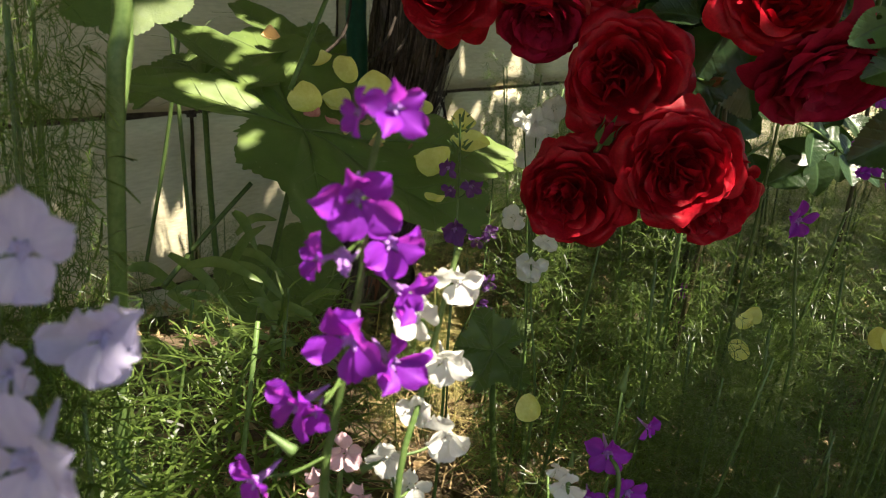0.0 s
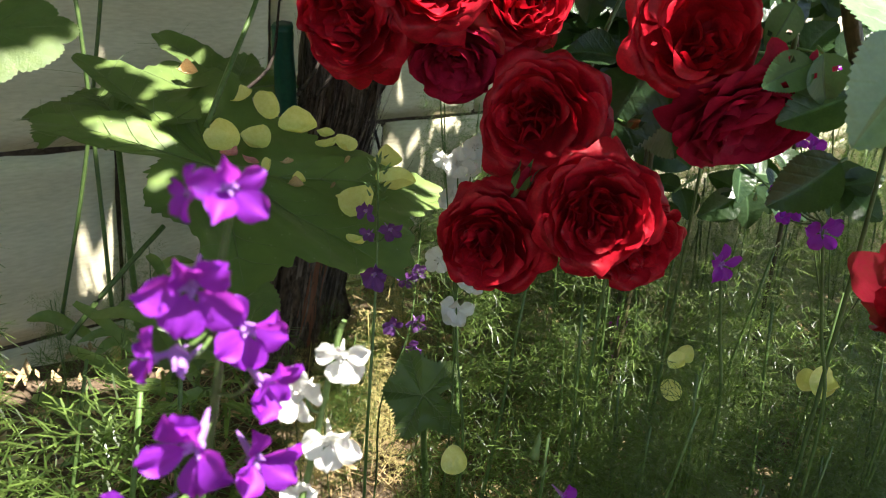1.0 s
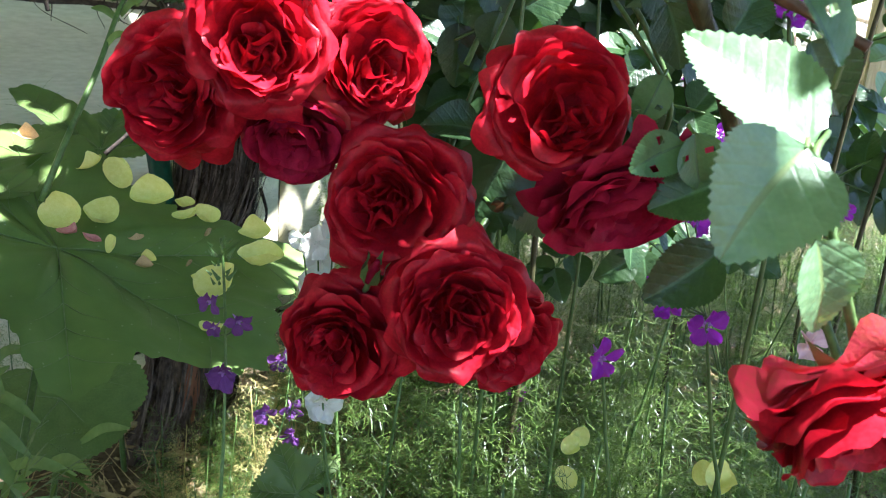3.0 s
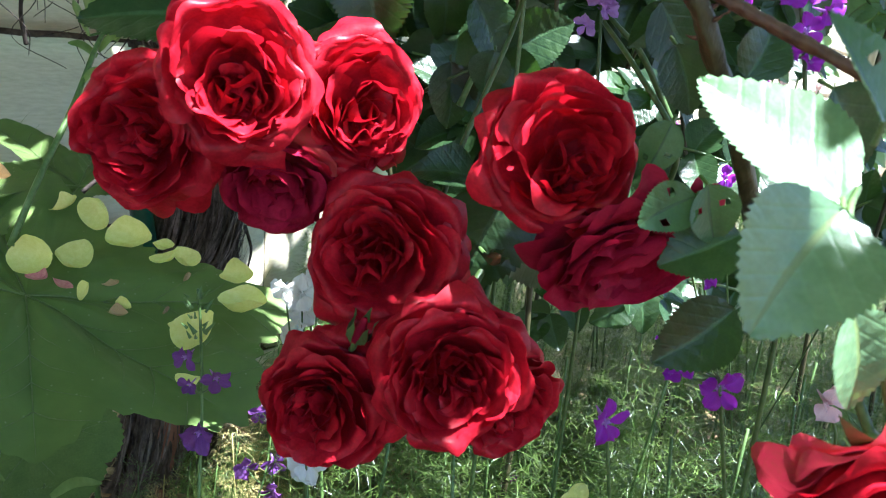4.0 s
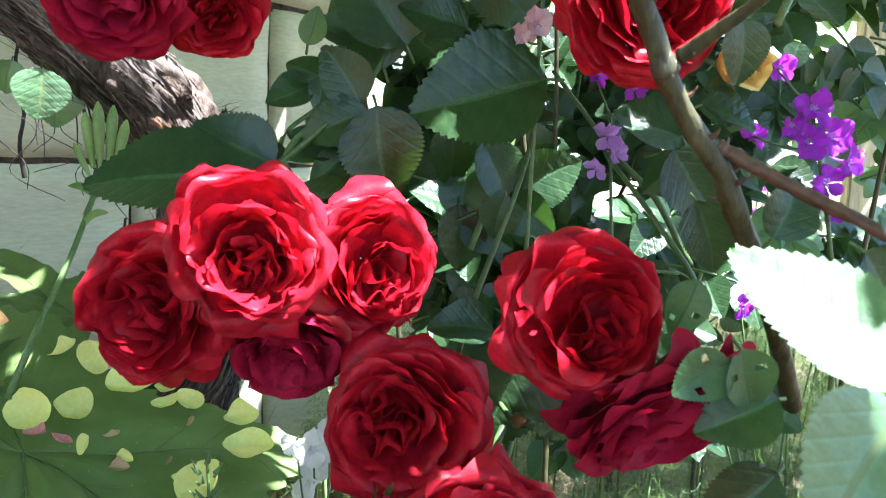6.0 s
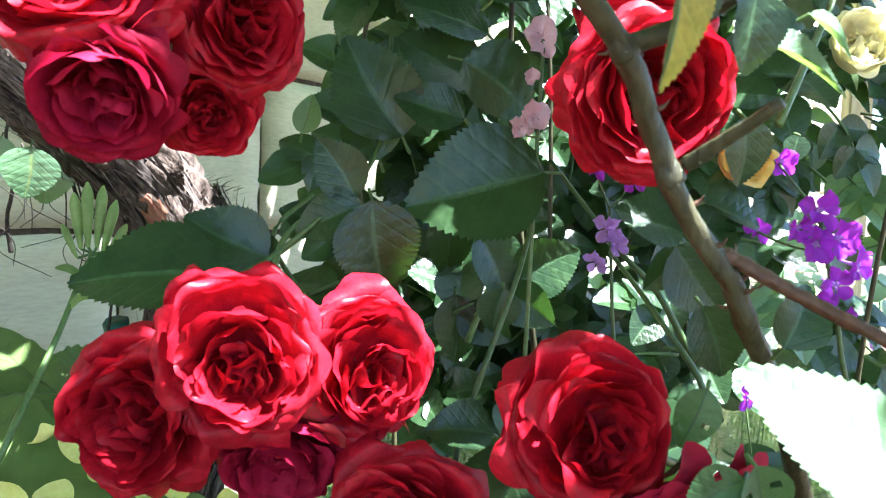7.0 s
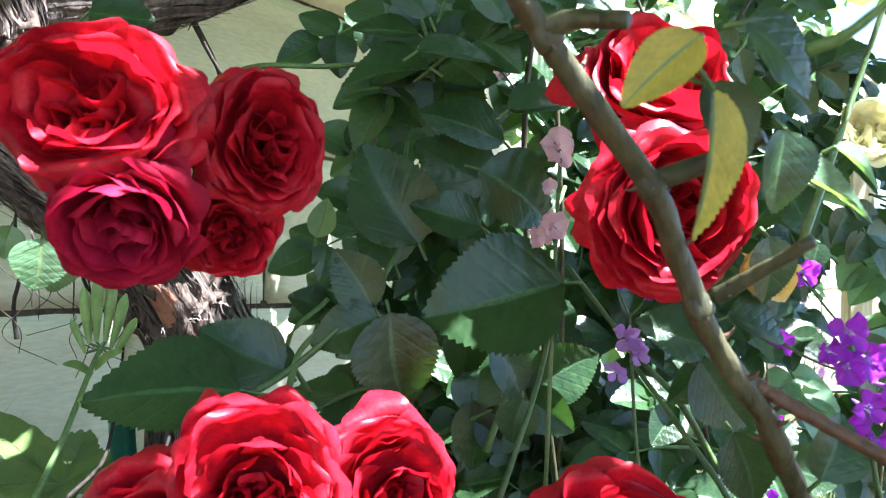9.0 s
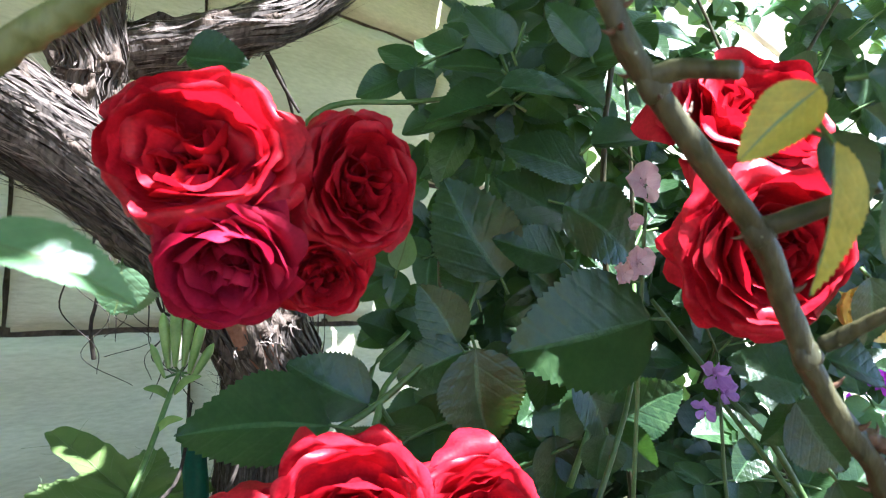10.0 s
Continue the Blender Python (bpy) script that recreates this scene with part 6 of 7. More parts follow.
# buds and stray petals
rose_bud((0.1522, 0.5600, 0.5563), (0.1, -0.8, 0.3), 0.011, RUST, "withered brown rosebud among dark leaves")
rose_bud((0.0815, 0.5450, 0.5146), (0.2, -0.6, 0.8), 0.016, CRIMSON, "small dark red rosebud between the blooms")
fallen_petal((0.2645, 0.7250, 0.3154), 0.0099, 20, 60, 10, label="pale yellow petal caught in feathery leaves")
fallen_petal((0.3287, 0.5880, 0.3675), 0.0118, 80, 60, 10, label="pale yellow petal caught in feathery leaves")
fallen_petal((0.2764, 0.7400, 0.3178), 0.0102, 140, 60, 10, label="pale yellow petal caught in feathery leaves")
fallen_petal((0.2622, 0.7200, 0.2885), 0.0116, 10, 60, 10, label="pale yellow petal caught in feathery leaves")
fallen_petal((0.0590, 0.6000, 0.2731), 0.0125, 60, 60, 10, label="pale yellow petal caught in feathery leaves")
fallen_petal((0.3246, 0.5800, 0.3722), 0.0123, 30, 60, 10, label="pale yellow petal caught in feathery leaves")
fallen_petal((0.3229, 0.6000, 0.3641), 0.0098, 70, 60, 10, label="pale yellow petal caught in feathery leaves")



def fence_post(x, y, height, wide):
    """A weathered wooden post with a bevelled, slightly pointed head and a grain that has opened."""
    bm = bmesh.new()
    bmesh.ops.create_cube(bm, size=1.0)
    bmesh.ops.scale(bm, vec=(wide, wide * 0.6, height), verts=bm.verts)
    bmesh.ops.subdivide_edges(bm, edges=[e for e in bm.edges if e.calc_length() > height * 0.9], cuts=24, use_grid_fill=True)
    bmesh.ops.bevel(bm, geom=[e for e in bm.edges if all(len(v.link_edges) == 3 for v in e.verts) or abs((e.verts[0].co - e.verts[1].co).normalized().z) > 0.9], offset=0.004, segments=2, affect="EDGES")
    for v in bm.verts:
        if v.co.z > height * 0.49:
            v.co.z += 0.02 * (1 - abs(v.co.x) / wide * 2)
        v.co.x += 0.003 * noise.noise(Vector((0, 1, v.co.z * 4)))
    me = bpy.data.meshes.new("fence_post")
    bm.to_mesh(me)
    bm.free()
    me.materials.append(WOOD)
    thing("fence_post", "pale weathered wooden fence post far behind the bushes", "post", (x, y, height / 2 - 0.03), mesh=me)


fence_post(1.228, 1.90, 1.25, 0.060)

# ---- old vine ----
def bark_strips(line, radius, count, seed):
    """Loose fibres of bark hanging along a limb, as one mesh."""
    r = random.Random(seed)
    verts, faces = [], []
    pts = glide(line, 60)
    for _ in range(count):
        i = r.randrange(0, 50)
        n = r.randrange(8, 34)
        curl, sway = r.choice((0.04, 0.10, 0.15, 0.5)), r.uniform(-0.02, 0.02)
        a = r.uniform(0, 6.28)
        w = r.uniform(0.0005, 0.0028)
        lift = r.uniform(1.0, 1.16)
        run = []
        for k in range(n):
            j = min(i + k, 59)
            d = (pts[min(j + 1, 59)] - pts[max(j - 1, 0)]).normalized()
            x = d.cross(Vector((0.31, 0.2, 0.93))).normalized()
            y = d.cross(x)
            b = a + sway * k + 0.02 * math.sin(k * 0.9 + a)
            rad = radius * lift * (1 + curl * (k / n) ** 4 + curl * 0.6 * (1 - k / n) ** 6)
            run.append((pts[j] + (x * math.cos(b) + y * math.sin(b)) * rad, -x * math.sin(b) + y * math.cos(b)))
        for k, (p, s) in enumerate(run):
            q = w * math.sin(math.pi * (k + 0.5) / n)
            verts += [p - s * q, p + s * q]
        o = len(verts) - 2 * n
        faces += [(o + 2 * k, o + 2 * k + 1, o + 2 * k + 3, o + 2 * k + 2) for k in range(n - 1)]
    return mesh_of("peeling_bark", verts, faces, STRIP)


vine = thing("grapevine", "old grapevine trunk with shaggy peeling grey-brown bark", "vine")
TRUNK = [(-0.20, 1.27, -0.06), (-0.172, 1.28, 0.11), (-0.145, 1.285, 0.30), (-0.128, 1.275, 0.43), (-0.104, 1.19, 0.62), (-0.128, 1.148, 0.70)]
LIMB = [(-0.1119, 1.1700, 0.6468), (-0.1523, 1.1200, 0.7273), (-0.2021, 1.0600, 0.7866), (-0.2708, 1.0000, 0.8531), (-0.3301, 0.9500, 0.8953), (-0.4014, 0.9000, 0.9295)]
BRANCH = [(-0.3019, 1.0000, 0.9404), (-0.2559, 1.0200, 0.9679), (-0.1864, 1.0300, 0.9833), (-0.1221, 1.0500, 1.0107), (-0.0723, 1.1000, 1.0545), (-0.0162, 1.1500, 1.1222)]
UPRIGHT = [(-0.2820, 1.0000, 0.8636), (-0.2692, 1.0000, 0.9310), (-0.2695, 1.0000, 0.9925), (-0.2962, 1.0200, 1.1123)]
for i, (line, r0, r1) in enumerate(((TRUNK, 0.060, 0.048), (LIMB, 0.050, 0.036), (BRANCH, 0.026, 0.020), (UPRIGHT, 0.034, 0.024))):
    part("trunk" if i == 0 else "limb", tube("limb", line, r0, r1, BARK, 44, 80, 0.14, 0.6, i * 3.7), vine)
    tagged(part("peeling_bark", bark_strips(line, (r0 + r1) / 2, (700, 1000, 360, 320)[i], i), vine), kind="stuff")



def bare_patch(line, radius, i0, i1, a0, a1):
    """A long patch where the bark has come away and the reddish wood shows."""
    pts = glide(line, 60)
    verts, wide = [], 14
    for i in range(i0, i1 + 1):
        d = (pts[i + 1] - pts[i - 1]).normalized()
        x = d.cross(Vector((0.31, 0.2, 0.93))).normalized()
        y = d.cross(x)
        t = (i - i0) / (i1 - i0)
        for k in range(wide + 1):
            e = k / wide * 2 - 1
            b = radians((a0 + a1) / 2 + (a1 - a0) / 2 * e * (0.35 + 0.65 * math.sin(math.pi * t) ** 0.5) + 6 * noise.noise(Vector((t * 4, e, 3))))
            q = radius * (1.10 - 0.05 * e * e + 0.03 * noise.noise(Vector((e * 5, t * 1.5, 0))))
            verts.append(pts[i] + (x * math.cos(b) + y * math.sin(b)) * q)
    w = wide + 1
    return mesh_of("bare_wood", verts, [(j * w + k, j * w + k + 1, (j + 1) * w + k + 1, (j + 1) * w + k) for j in range(i1 - i0) for k in range(wide)], HEART)


def facing_angle(line, i):
    """The bearing round a limb that looks back towards the open side of the bed."""
    pts = glide(line, 60)
    d = (pts[i + 1] - pts[i - 1]).normalized()
    x = d.cross(Vector((0.31, 0.2, 0.93))).normalized()
    y = d.cross(x)
    out = Vector((0.25, -1, 0))
    return math.degrees(math.atan2(out.dot(y), out.dot(x)))


turned = facing_angle(TRUNK, 54)
part("bare_wood", bare_patch(TRUNK, 0.050, 40, 57, turned - 18, turned + 22), vine, label="reddish bare wood where bark has peeled")
turned = facing_angle(LIMB, 8)
part("bare_wood", bare_patch(LIMB, 0.050, 3, 14, turned - 26, turned + 6), vine, label="reddish bare wood where bark has peeled")
turned = facing_angle(TRUNK, 14)
part("bare_wood", bare_patch(TRUNK, 0.057, 6, 24, turned - 14, turned + 16), vine, label="reddish bare wood where bark has peeled")

# ---- rose bush in the depth ----
LIT = [Vector((-0.0862, 1.0500, 0.1725)), Vector((-0.0406, 1.0500, 0.1258)), Vector((-0.0718, 1.2000, 0.0937)), Vector((-0.0623, 1.0500, 0.1470)), Vector((0.0152, 0.8500, 0.2642)), Vector((0.030, 0.900, 0.158)), Vector((0.334, 0.850, 0.379)), Vector((-0.020, 1.000, 0.150)), Vector((-0.048, 1.000, 0.087)), Vector((0.000, 0.950, 0.130)), Vector((0.050, 0.950, 0.150)), Vector((0.313, 0.900, 0.628)), Vector((0.450, 0.900, 0.595)), Vector((0.160, 0.800, 0.224)),
       Vector((-0.077, 1.240, 0.030)), Vector((-0.090, 1.150, 0.010)), Vector((-0.058, 1.100, 0.010)), Vector((0.000, 1.200, 0.020)), Vector((0.030, 0.840, 0.290)), Vector((-0.040, 1.260, 0.000)), Vector((0.004, 0.864, 0.439))]


def in_beam(p):
    """Whether p stands in one of the shafts of sun that reach the floor of the bed."""
    return any((p - c - SUN_AT * (p - c).dot(SUN_AT)).length < 0.068 for c in LIT)


r = random.Random(33)
for i in range(580):
    deep = r.random()
    x, y, z = r.uniform(0.02, 0.34), 0.70 + 0.45 * deep, r.uniform(0.42, 1.02)
    x += 0.55 * deep * r.random()
    if z < 0.60 and x < 0.12:
        continue
    if z < 0.58 and r.random() < 0.5:
        continue
    if x < 0.08 + (y - 0.66) * 0.14 and z > 0.50:
        x += 0.09
    if in_beam(Vector((x, y, z))):
        continue
    a = r.uniform(0, 6.28)
    way = Vector((math.cos(a) * 0.08, -0.03 * r.random(), r.uniform(-0.06, 0.05)))
    faced, size = (r.uniform(-0.5, 0.5), -0.8, r.uniform(0.2, 1.0)), r.uniform(0.036, 0.060)
    if x > 0.42 and z < 0.76 and i % 5 < 2:
        continue
    leaf_spray((x, y, z), Vector((x, y, z)) + way, faced, size, "dark green rose leaf spray of five leaflets", LEAF, i)
for i in range(95):
    y = r.uniform(0.98, 1.17)
    x, z = r.uniform(0.10, 0.34), r.uniform(0.50, 0.84)
    if x < 0.10 + (y - 0.98) * 0.2 and z < 0.62:
        continue
    a = r.uniform(0, 6.28)
    way = Vector((math.cos(a) * 0.08, -0.03 * r.random(), r.uniform(-0.06, 0.05)))
    leaf_spray((x, y, z), Vector((x, y, z)) + way, (r.uniform(-0.5, 0.5), -0.8, r.uniform(0.2, 1.0)), r.uniform(0.040, 0.062),
               "dark green rose leaf spray of five leaflets", LEAF, i + 700)
for i in range(60):
    x, y, z = r.uniform(0.18, 0.62), r.uniform(1.04, 1.24), r.uniform(0.98, 1.24)
    way = Vector((r.uniform(-0.08, 0.08), -0.03 * r.random(), r.uniform(-0.06, 0.03)))
    leaf_spray((x, y, z), Vector((x, y, z)) + way, (r.uniform(-0.5, 0.5), -0.8, r.uniform(0.2, 1.0)), r.uniform(0.032, 0.050),
               "small green rose leaf spray high in the bush", HOLED if i % 3 == 0 else LEAF, i + 900)
# sunny back of the bush: brightness partly painted by the paler lit leaf copy
far_verts, far_faces, far_slots = [], [], []
for i in range(260):
    x = r.uniform(0.40, 1.5)
    y = r.uniform(0.9, 2.2)
    if WN.dot(Vector((x, y, 0))) > WD - 0.08:
        continue
    z = r.uniform(0.55, 1.75) if i < 190 else r.uniform(1.4, 2.1)
    if in_beam(Vector((x, y, z))):
        continue
    way = Vector((r.uniform(-0.09, 0.09), -0.03, r.uniform(-0.07, 0.05)))
    nrm = Vector((r.uniform(-0.5, 0.5), -0.6, r.uniform(0.3, 1.0)))
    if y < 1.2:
        leaf_spray((x, y, z), Vector((x, y, z)) + way, nrm, r.uniform(0.04, 0.06), "bright green rose leaf spray in the sun", SUNLIT, i + 200)
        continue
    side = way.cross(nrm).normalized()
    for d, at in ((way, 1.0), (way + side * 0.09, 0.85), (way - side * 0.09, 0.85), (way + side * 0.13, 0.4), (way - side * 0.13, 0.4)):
        me = LEAFLETS[SUNLIT.name][r.randrange(5)]
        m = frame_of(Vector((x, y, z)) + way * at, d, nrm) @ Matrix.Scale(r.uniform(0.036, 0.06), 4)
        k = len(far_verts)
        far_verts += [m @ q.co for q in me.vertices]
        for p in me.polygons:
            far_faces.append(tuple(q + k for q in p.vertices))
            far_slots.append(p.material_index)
thing("rose_foliage", "bright green rose leaves far back in the sun", "foliage", mesh=mesh_of("rose_foliage", far_verts, far_faces, [SUNLIT, VEIN], True, far_slots), kind="stuff")
for i in range(9):
    x, y = 0.08 + 0.09 * i + r.uniform(-0.03, 0.03), r.uniform(0.78, 1.1)
    shoot([(x, y, -0.02), (x + r.uniform(-0.04, 0.04), y, 0.45), (x + r.uniform(-0.1, 0.1), y - 0.05, 0.85), (x + r.uniform(-0.15, 0.15), y - 0.05, 1.2)], 0.0032, 0.0016, "upright rose shoot inside the bush", CANE)

# ---- feathery undergrowth ----
r = random.Random(5)
count = 0
while count < 250:
    x, y = r.uniform(-0.75, 1.7), r.uniform(0.52, 2.4)
    if WN.dot(Vector((x, y, 0))) > WD - 0.05 or x > 0.30 + y * 0.72 or x < -0.45 * y:
        continue
    if y < 0.80 and x < 0.06:
        continue
    if x < 0.0 and r.random() < (0.85 if x < -0.10 and y < 1.1 else 0.45):
        continue
    s = r.uniform(0.8, 1.15) if x > 0.05 else r.uniform(0.35, 0.6)
    feathery((x, y, 0.0), r.uniform(0, 360), s, count, tall=0.95)
    count += 1
for x, y, s in ((-0.235, 0.50, 1.0), (-0.205, 0.42, 1.0), (-0.225, 0.46, 1.08), (0.10, 0.46, 0.75), (0.20, 0.48, 0.8), (0.30, 0.50, 0.85), (0.38, 0.55, 0.9), (0.34, 0.60, 0.95), (0.42, 0.63, 1.0), (0.30, 0.57, 0.9), (0.26, 0.55, 0.85), (0.45, 0.70, 1.05), (0.37, 0.68, 1.0), (0.22, 0.60, 0.9)):
    feathery((x, y, 0.0), x * 900, s, int(y * 50), tall=0.95)
for i in range(22):
    feathery((-0.14 + 0.20 * r.random(), 0.92 + 0.44 * r.random(), 0.0), i * 50, r.uniform(0.35, 0.62), i, "low dried straw-coloured plant in bright sun" if i % 2 else "low feathery plant in bright sun", 0.95, DRIED if i % 2 else FERNS)
for x, y, s in ((-0.255, 0.430, 0.80), (-0.235, 0.405, 0.75), (-0.295, 0.490, 0.82), (-0.310, 0.540, 0.80), (-0.215, 0.345, 0.76), (-0.280, 0.400, 0.80), (-0.250, 0.470, 0.78)):
    feathery((x, y, 0.0), x * 2100, s, int(y * 100), "tall feathery larkspur plant in deep shade", 1.95)
feathery((-0.184, 0.270, 0.0), -270, 1.55, -50, "feathery larkspur plant standing in deep shade", 0.95)
feathery((-0.240, 0.340, 0.0), -360, 1.70, -80, "feathery larkspur plant standing in deep shade", 0.95)

for x, y, s in ((-0.150, 0.385, 1.10), (-0.180, 0.365, 1.05), (-0.135, 0.425, 1.08)):
    feathery((x, y, 0.0), x * 3000, s, int(y * 100), "feathery larkspur plant with coarse threads catching the sun", 0.98, COARSE)
for i in range(34):
    x, y = r.uniform(0.25, 1.9), r.uniform(0.95, 2.6)
    if WN.dot(Vector((x, y, 0))) > WD - 0.1:
        continue
    mat, word = ((PURPLE, "violet"), (MAUVE, "mauve"), (PURPLE, "violet"), (WHITE, "white"), (PINK, "pale pink"))[i % 5]
    far_larkspur((x, y, 0.0), r.uniform(0.55, 0.85), mat, word + " larkspur spike in the depth of the bed", i)


def litter():
    """Dry leaves and stalk scraps on the soil."""
    r = random.Random(11)
    verts, faces = [], []
    for _ in range(2600):
        x, y = r.uniform(-0.7, 0.9), r.uniform(0.5, 1.9)
        s, a = r.uniform(0.006, 0.024), r.uniform(0, 6.28)
        d, n = Vector((math.cos(a), math.sin(a), r.uniform(-0.4, 0.6))) * s, Vector((-math.sin(a), math.cos(a), r.uniform(-0.5, 0.5))) * s * r.uniform(0.15, 0.5)
        p = Vector((x, y, 0.022 + r.uniform(0, 0.015)))
        k = len(verts)
        verts += [p - d, p + n, p + d, p - n]
        faces.append((k, k + 1, k + 2, k + 3))
    for _ in range(700):
        x, y = r.uniform(-0.35, 0.25), r.uniform(0.7, 1.35)
        a, s = r.uniform(0, 6.28), r.uniform(0.03, 0.11)
        d = Vector((math.cos(a), math.sin(a), r.uniform(-0.1, 0.9))).normalized() * s
        w = Vector((-math.sin(a), math.cos(a), 0)) * 0.0011
        p = Vector((x, y, 0.02))
        k = len(verts)
        verts += [p - w, p + w, p + d + w * 0.5, p + d - w * 0.5]
        faces.append((k, k + 1, k + 2, k + 3))
    thing("leaf_litter", "dry brown leaf litter on the soil", "litter", mesh=mesh_of("leaf_litter", verts, faces, LITTER, False), kind="stuff")


litter()


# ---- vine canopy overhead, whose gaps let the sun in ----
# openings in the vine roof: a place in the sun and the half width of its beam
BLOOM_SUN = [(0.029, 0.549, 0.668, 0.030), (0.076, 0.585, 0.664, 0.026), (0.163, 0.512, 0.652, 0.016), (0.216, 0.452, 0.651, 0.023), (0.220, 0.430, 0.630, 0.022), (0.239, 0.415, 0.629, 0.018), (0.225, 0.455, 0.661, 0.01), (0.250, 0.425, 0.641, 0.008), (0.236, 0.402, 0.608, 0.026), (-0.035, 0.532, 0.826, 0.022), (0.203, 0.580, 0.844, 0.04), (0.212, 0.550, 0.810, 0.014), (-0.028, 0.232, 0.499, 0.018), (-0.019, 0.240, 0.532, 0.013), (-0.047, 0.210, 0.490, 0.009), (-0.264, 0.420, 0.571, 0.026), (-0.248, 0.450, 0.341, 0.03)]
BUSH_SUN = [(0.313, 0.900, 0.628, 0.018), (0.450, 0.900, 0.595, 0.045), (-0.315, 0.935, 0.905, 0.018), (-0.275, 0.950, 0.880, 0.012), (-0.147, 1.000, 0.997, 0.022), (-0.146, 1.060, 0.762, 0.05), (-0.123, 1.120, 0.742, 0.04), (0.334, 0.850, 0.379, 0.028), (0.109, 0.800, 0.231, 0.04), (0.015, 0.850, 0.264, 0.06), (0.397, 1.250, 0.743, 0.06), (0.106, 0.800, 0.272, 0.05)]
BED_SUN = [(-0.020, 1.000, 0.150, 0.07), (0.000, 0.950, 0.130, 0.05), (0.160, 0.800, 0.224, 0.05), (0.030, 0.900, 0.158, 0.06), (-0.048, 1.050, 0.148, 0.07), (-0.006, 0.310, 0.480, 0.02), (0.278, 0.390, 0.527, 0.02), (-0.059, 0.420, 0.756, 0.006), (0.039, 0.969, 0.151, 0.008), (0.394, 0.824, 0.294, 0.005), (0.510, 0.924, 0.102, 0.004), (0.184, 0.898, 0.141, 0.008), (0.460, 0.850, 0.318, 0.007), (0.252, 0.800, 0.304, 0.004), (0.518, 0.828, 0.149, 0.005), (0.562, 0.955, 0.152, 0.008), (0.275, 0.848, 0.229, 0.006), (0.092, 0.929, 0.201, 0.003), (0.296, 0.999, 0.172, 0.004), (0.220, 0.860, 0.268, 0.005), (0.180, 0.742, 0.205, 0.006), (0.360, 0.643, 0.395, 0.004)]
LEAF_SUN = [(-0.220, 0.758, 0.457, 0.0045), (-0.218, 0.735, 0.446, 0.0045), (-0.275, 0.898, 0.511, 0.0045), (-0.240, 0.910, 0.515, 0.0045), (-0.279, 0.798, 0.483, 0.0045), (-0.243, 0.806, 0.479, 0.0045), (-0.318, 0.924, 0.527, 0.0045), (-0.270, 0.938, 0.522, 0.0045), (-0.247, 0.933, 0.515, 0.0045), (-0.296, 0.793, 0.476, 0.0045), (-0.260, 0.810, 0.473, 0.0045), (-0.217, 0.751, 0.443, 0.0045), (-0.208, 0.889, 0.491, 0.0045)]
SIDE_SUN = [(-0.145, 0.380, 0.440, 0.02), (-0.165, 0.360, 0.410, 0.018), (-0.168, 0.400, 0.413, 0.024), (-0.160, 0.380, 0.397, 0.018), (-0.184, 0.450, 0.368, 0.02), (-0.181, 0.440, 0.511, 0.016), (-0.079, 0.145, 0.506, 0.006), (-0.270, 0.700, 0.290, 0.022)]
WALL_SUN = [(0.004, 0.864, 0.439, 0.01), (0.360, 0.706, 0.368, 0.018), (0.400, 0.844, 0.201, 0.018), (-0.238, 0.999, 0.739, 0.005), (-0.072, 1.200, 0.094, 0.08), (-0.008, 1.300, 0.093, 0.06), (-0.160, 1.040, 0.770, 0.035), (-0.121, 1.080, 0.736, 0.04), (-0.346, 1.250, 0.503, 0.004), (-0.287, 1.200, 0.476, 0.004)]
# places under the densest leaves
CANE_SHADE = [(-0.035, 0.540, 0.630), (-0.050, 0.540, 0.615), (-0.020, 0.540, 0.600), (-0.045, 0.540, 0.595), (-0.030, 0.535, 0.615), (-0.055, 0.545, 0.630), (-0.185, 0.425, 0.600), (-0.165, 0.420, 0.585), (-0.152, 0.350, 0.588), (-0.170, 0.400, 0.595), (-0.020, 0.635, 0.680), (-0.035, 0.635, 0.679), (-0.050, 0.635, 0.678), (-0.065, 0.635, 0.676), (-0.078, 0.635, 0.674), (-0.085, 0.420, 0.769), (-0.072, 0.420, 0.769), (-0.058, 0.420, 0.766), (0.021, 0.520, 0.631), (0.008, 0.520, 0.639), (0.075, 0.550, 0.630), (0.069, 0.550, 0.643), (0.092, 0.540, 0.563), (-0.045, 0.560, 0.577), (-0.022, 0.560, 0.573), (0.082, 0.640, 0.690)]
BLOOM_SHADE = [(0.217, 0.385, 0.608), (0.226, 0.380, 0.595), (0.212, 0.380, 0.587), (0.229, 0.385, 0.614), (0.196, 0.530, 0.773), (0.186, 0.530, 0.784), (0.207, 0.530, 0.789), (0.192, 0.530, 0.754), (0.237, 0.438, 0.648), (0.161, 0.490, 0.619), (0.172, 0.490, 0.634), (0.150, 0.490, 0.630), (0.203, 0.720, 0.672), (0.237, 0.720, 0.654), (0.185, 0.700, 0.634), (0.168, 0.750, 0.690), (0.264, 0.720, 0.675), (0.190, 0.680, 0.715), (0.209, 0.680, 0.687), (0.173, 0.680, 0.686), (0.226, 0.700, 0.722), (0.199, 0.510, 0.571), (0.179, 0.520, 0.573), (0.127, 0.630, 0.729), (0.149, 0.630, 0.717)]
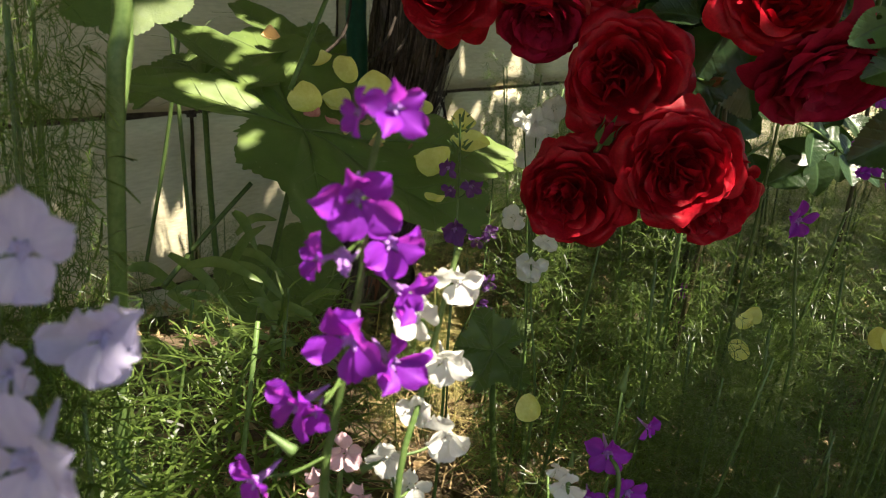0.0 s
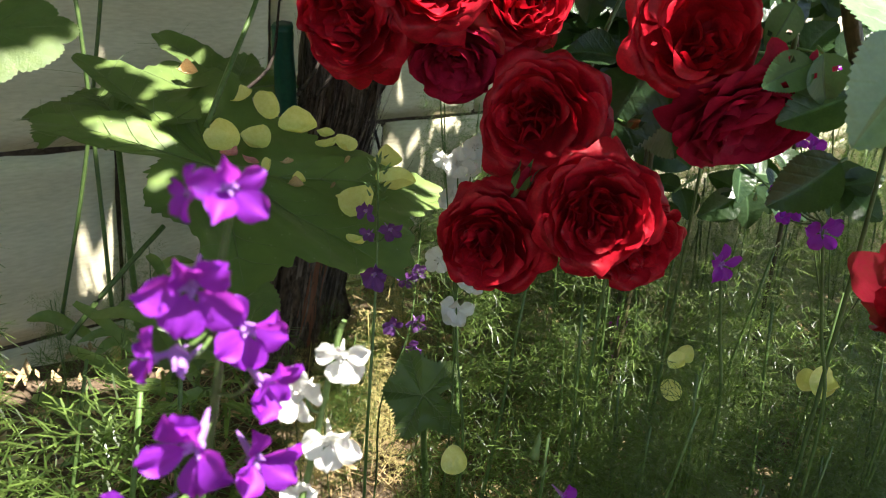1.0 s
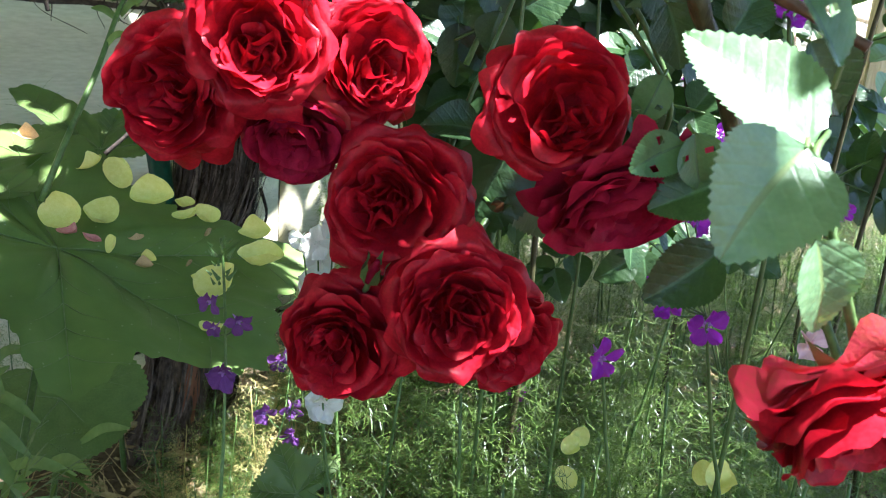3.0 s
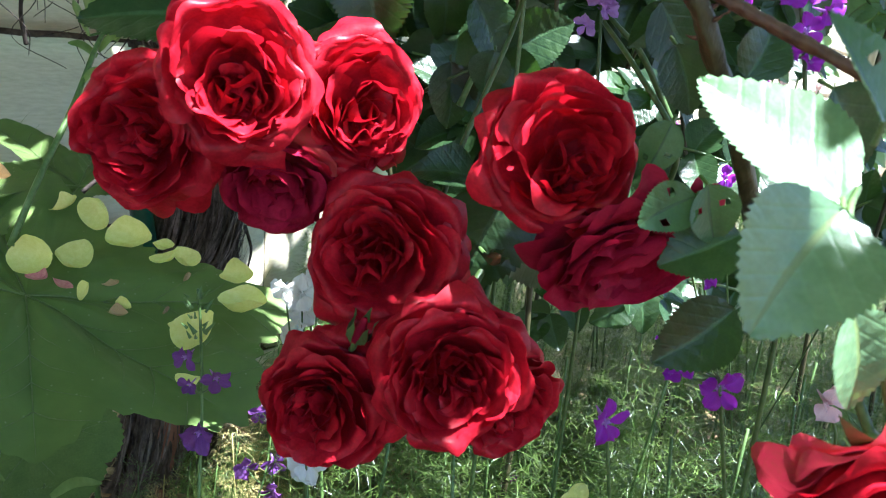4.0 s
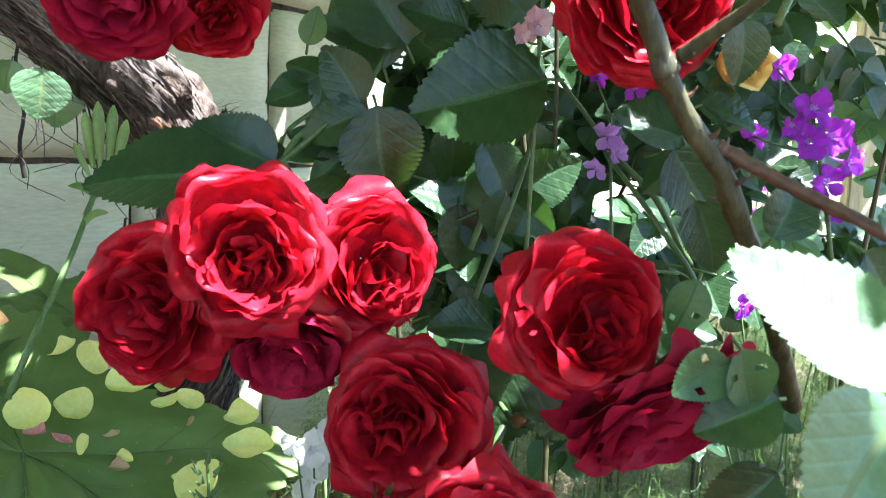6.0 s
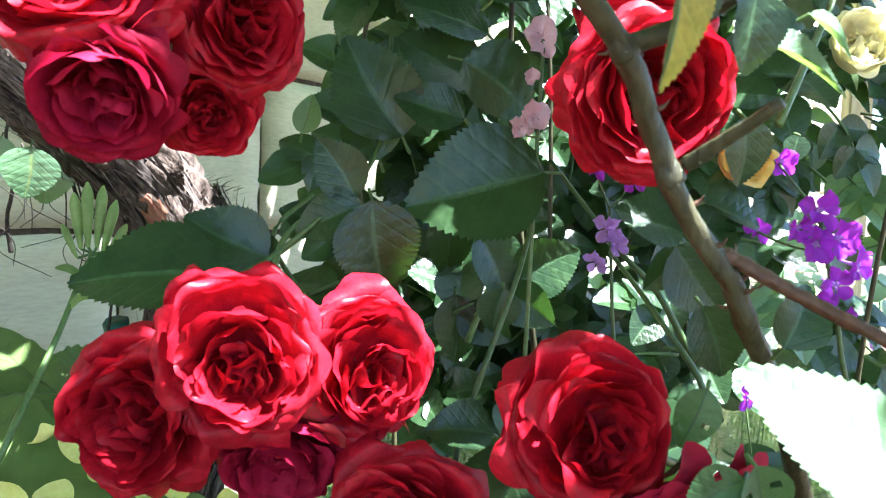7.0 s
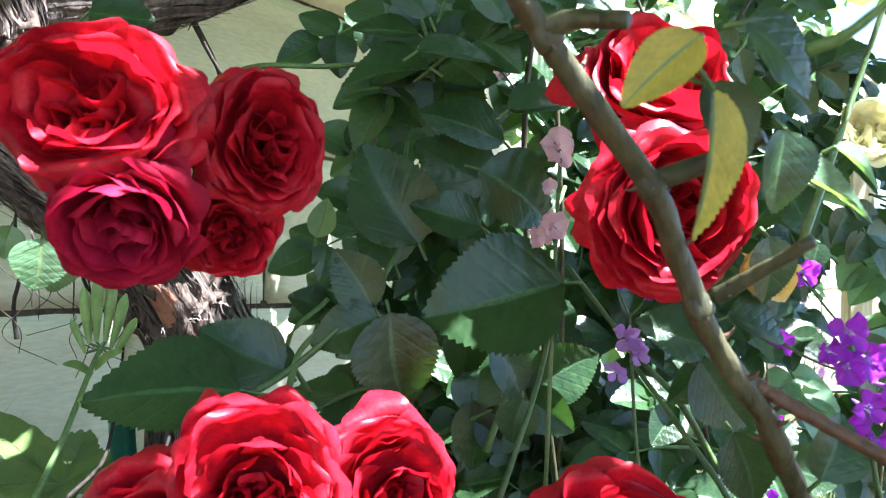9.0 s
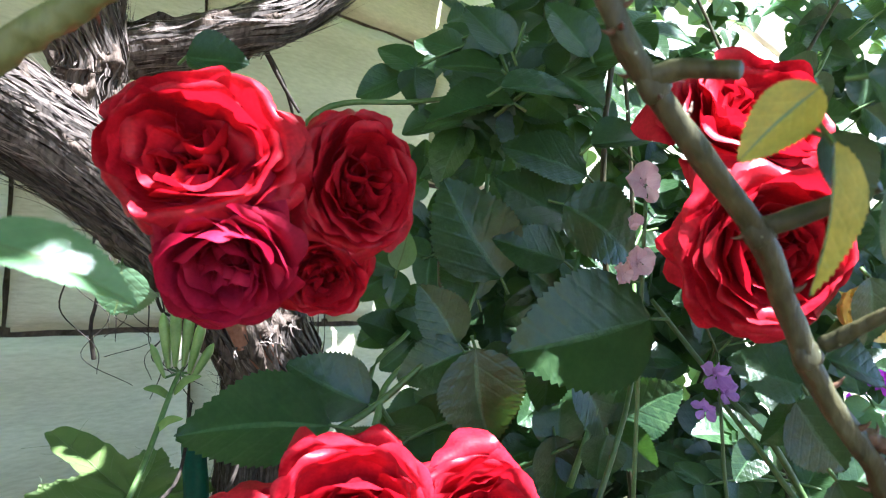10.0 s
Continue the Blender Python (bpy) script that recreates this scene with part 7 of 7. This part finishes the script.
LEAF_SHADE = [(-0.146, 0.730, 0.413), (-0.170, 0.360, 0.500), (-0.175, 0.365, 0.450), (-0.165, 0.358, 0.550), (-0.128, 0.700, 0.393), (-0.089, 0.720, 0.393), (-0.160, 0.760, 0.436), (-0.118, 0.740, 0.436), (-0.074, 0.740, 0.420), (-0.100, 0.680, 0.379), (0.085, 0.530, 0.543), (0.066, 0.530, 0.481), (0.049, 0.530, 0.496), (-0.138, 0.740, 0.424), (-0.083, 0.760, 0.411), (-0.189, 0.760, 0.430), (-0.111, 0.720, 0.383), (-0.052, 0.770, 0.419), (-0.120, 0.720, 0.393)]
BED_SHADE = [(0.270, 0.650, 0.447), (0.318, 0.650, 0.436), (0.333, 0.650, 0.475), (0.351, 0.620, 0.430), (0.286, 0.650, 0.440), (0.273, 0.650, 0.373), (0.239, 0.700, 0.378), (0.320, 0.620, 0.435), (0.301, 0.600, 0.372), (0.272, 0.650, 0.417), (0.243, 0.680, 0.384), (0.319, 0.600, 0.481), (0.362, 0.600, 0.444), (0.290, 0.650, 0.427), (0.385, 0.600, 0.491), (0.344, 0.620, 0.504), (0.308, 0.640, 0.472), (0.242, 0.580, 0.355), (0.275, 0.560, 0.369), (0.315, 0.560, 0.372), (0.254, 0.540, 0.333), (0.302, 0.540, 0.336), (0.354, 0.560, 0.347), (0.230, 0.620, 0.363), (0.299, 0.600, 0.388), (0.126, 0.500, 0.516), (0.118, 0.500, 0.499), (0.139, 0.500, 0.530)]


def canopy():
    r = random.Random(21)
    root = thing("vine_canopy", "overhead grapevine foliage casting dappled shade", "vine", kind="stuff")
    verts, faces = [], []
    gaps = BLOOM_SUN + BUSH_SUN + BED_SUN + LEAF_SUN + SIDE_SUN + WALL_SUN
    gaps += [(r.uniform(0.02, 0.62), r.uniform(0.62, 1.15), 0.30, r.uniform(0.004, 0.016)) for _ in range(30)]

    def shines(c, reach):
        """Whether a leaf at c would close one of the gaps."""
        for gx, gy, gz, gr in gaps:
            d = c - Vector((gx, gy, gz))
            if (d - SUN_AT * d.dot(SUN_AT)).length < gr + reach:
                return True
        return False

    def put(c, s):
        """One vine leaf, roughly level."""
        n = (Vector((r.uniform(-0.5, 0.5), r.uniform(-0.5, 0.5), 1))).normalized()
        m = frame_of(c, (r.uniform(-1, 1), r.uniform(-1, 1), 0), n)
        k = len(verts)
        verts.append(m @ Vector((0, 0, 0)))
        for i in range(10):
            a = 2 * math.pi * i / 10
            q = s * (1.0 if i % 2 else 0.72) * (0.5 if i == 7 else 1)
            verts.append(m @ Vector((q * math.cos(a), q * math.sin(a), -0.2 * q)))
        faces.extend((k, k + 1 + i, k + 1 + (i + 1) % 10) for i in range(10))

    for turn in range(14000):
        small = turn > 7000
        h = r.uniform(1.35, 1.8)
        x, y = r.uniform(-1.9, 1.4), r.uniform(-0.7, 2.6)
        if -0.05 < x < 0.40 and 1.2 < y < 1.6 and r.random() < 0.5:
            continue
        if y > 1.27 and x > -0.08 and r.random() < 0.66:
            continue
        if 0.2 < x < 0.7 and 0.45 < y < 0.75 and r.random() < 0.12:
            continue
        if 0.08 < x < 0.24 and 0.68 < y < 0.9 and r.random() < 0.2:
            continue
        if x > 0.45 and y > 1.35 and r.random() < 0.7:
            continue
        if small and (y > 0.9 or y < 0.1 or x < -0.5 or x > 0.6):
            continue
        c = Vector((x, y, 0.55)) + SUN_AT * ((h - 0.55) / SUN_AT.z)
        if WN.dot(c) > WD - 0.06:
            continue
        s = r.uniform(0.022, 0.036) if small else r.uniform(0.035, 0.075)
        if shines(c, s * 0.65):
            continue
        put(c, s)
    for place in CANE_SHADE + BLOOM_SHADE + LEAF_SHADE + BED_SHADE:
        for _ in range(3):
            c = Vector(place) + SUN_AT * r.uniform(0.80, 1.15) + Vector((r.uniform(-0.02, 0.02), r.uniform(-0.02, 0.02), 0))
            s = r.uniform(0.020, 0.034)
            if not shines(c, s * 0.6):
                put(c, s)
    for i in range(1900):
        x0, x1, y0, y1, z = ((-0.36, 0.02, 0.64, 1.02, 0.45), (0.10, 0.55, 0.44, 0.82, 0.33), (-0.38, -0.14, 0.28, 0.60, 0.50), (0.05, 0.62, 0.60, 1.15, 0.30), (0.06, 0.42, 0.68, 1.10, 0.76))[i % 5]
        c = Vector((r.uniform(x0, x1), r.uniform(y0, y1), z)) + SUN_AT * r.uniform(0.85, 1.2)
        s = r.uniform(0.020, 0.036)
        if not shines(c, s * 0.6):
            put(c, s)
    for i in range(20):
        c = Vector((r.uniform(-0.10, 0.22), r.uniform(1.5, 2.05), 0.5)) + SUN_AT * r.uniform(0.9, 1.3)
        if WN.dot(c) < WD - 0.06:
            put(c, r.uniform(0.030, 0.055))
    part("foliage", mesh_of("foliage", verts, faces, CANOPY), root)


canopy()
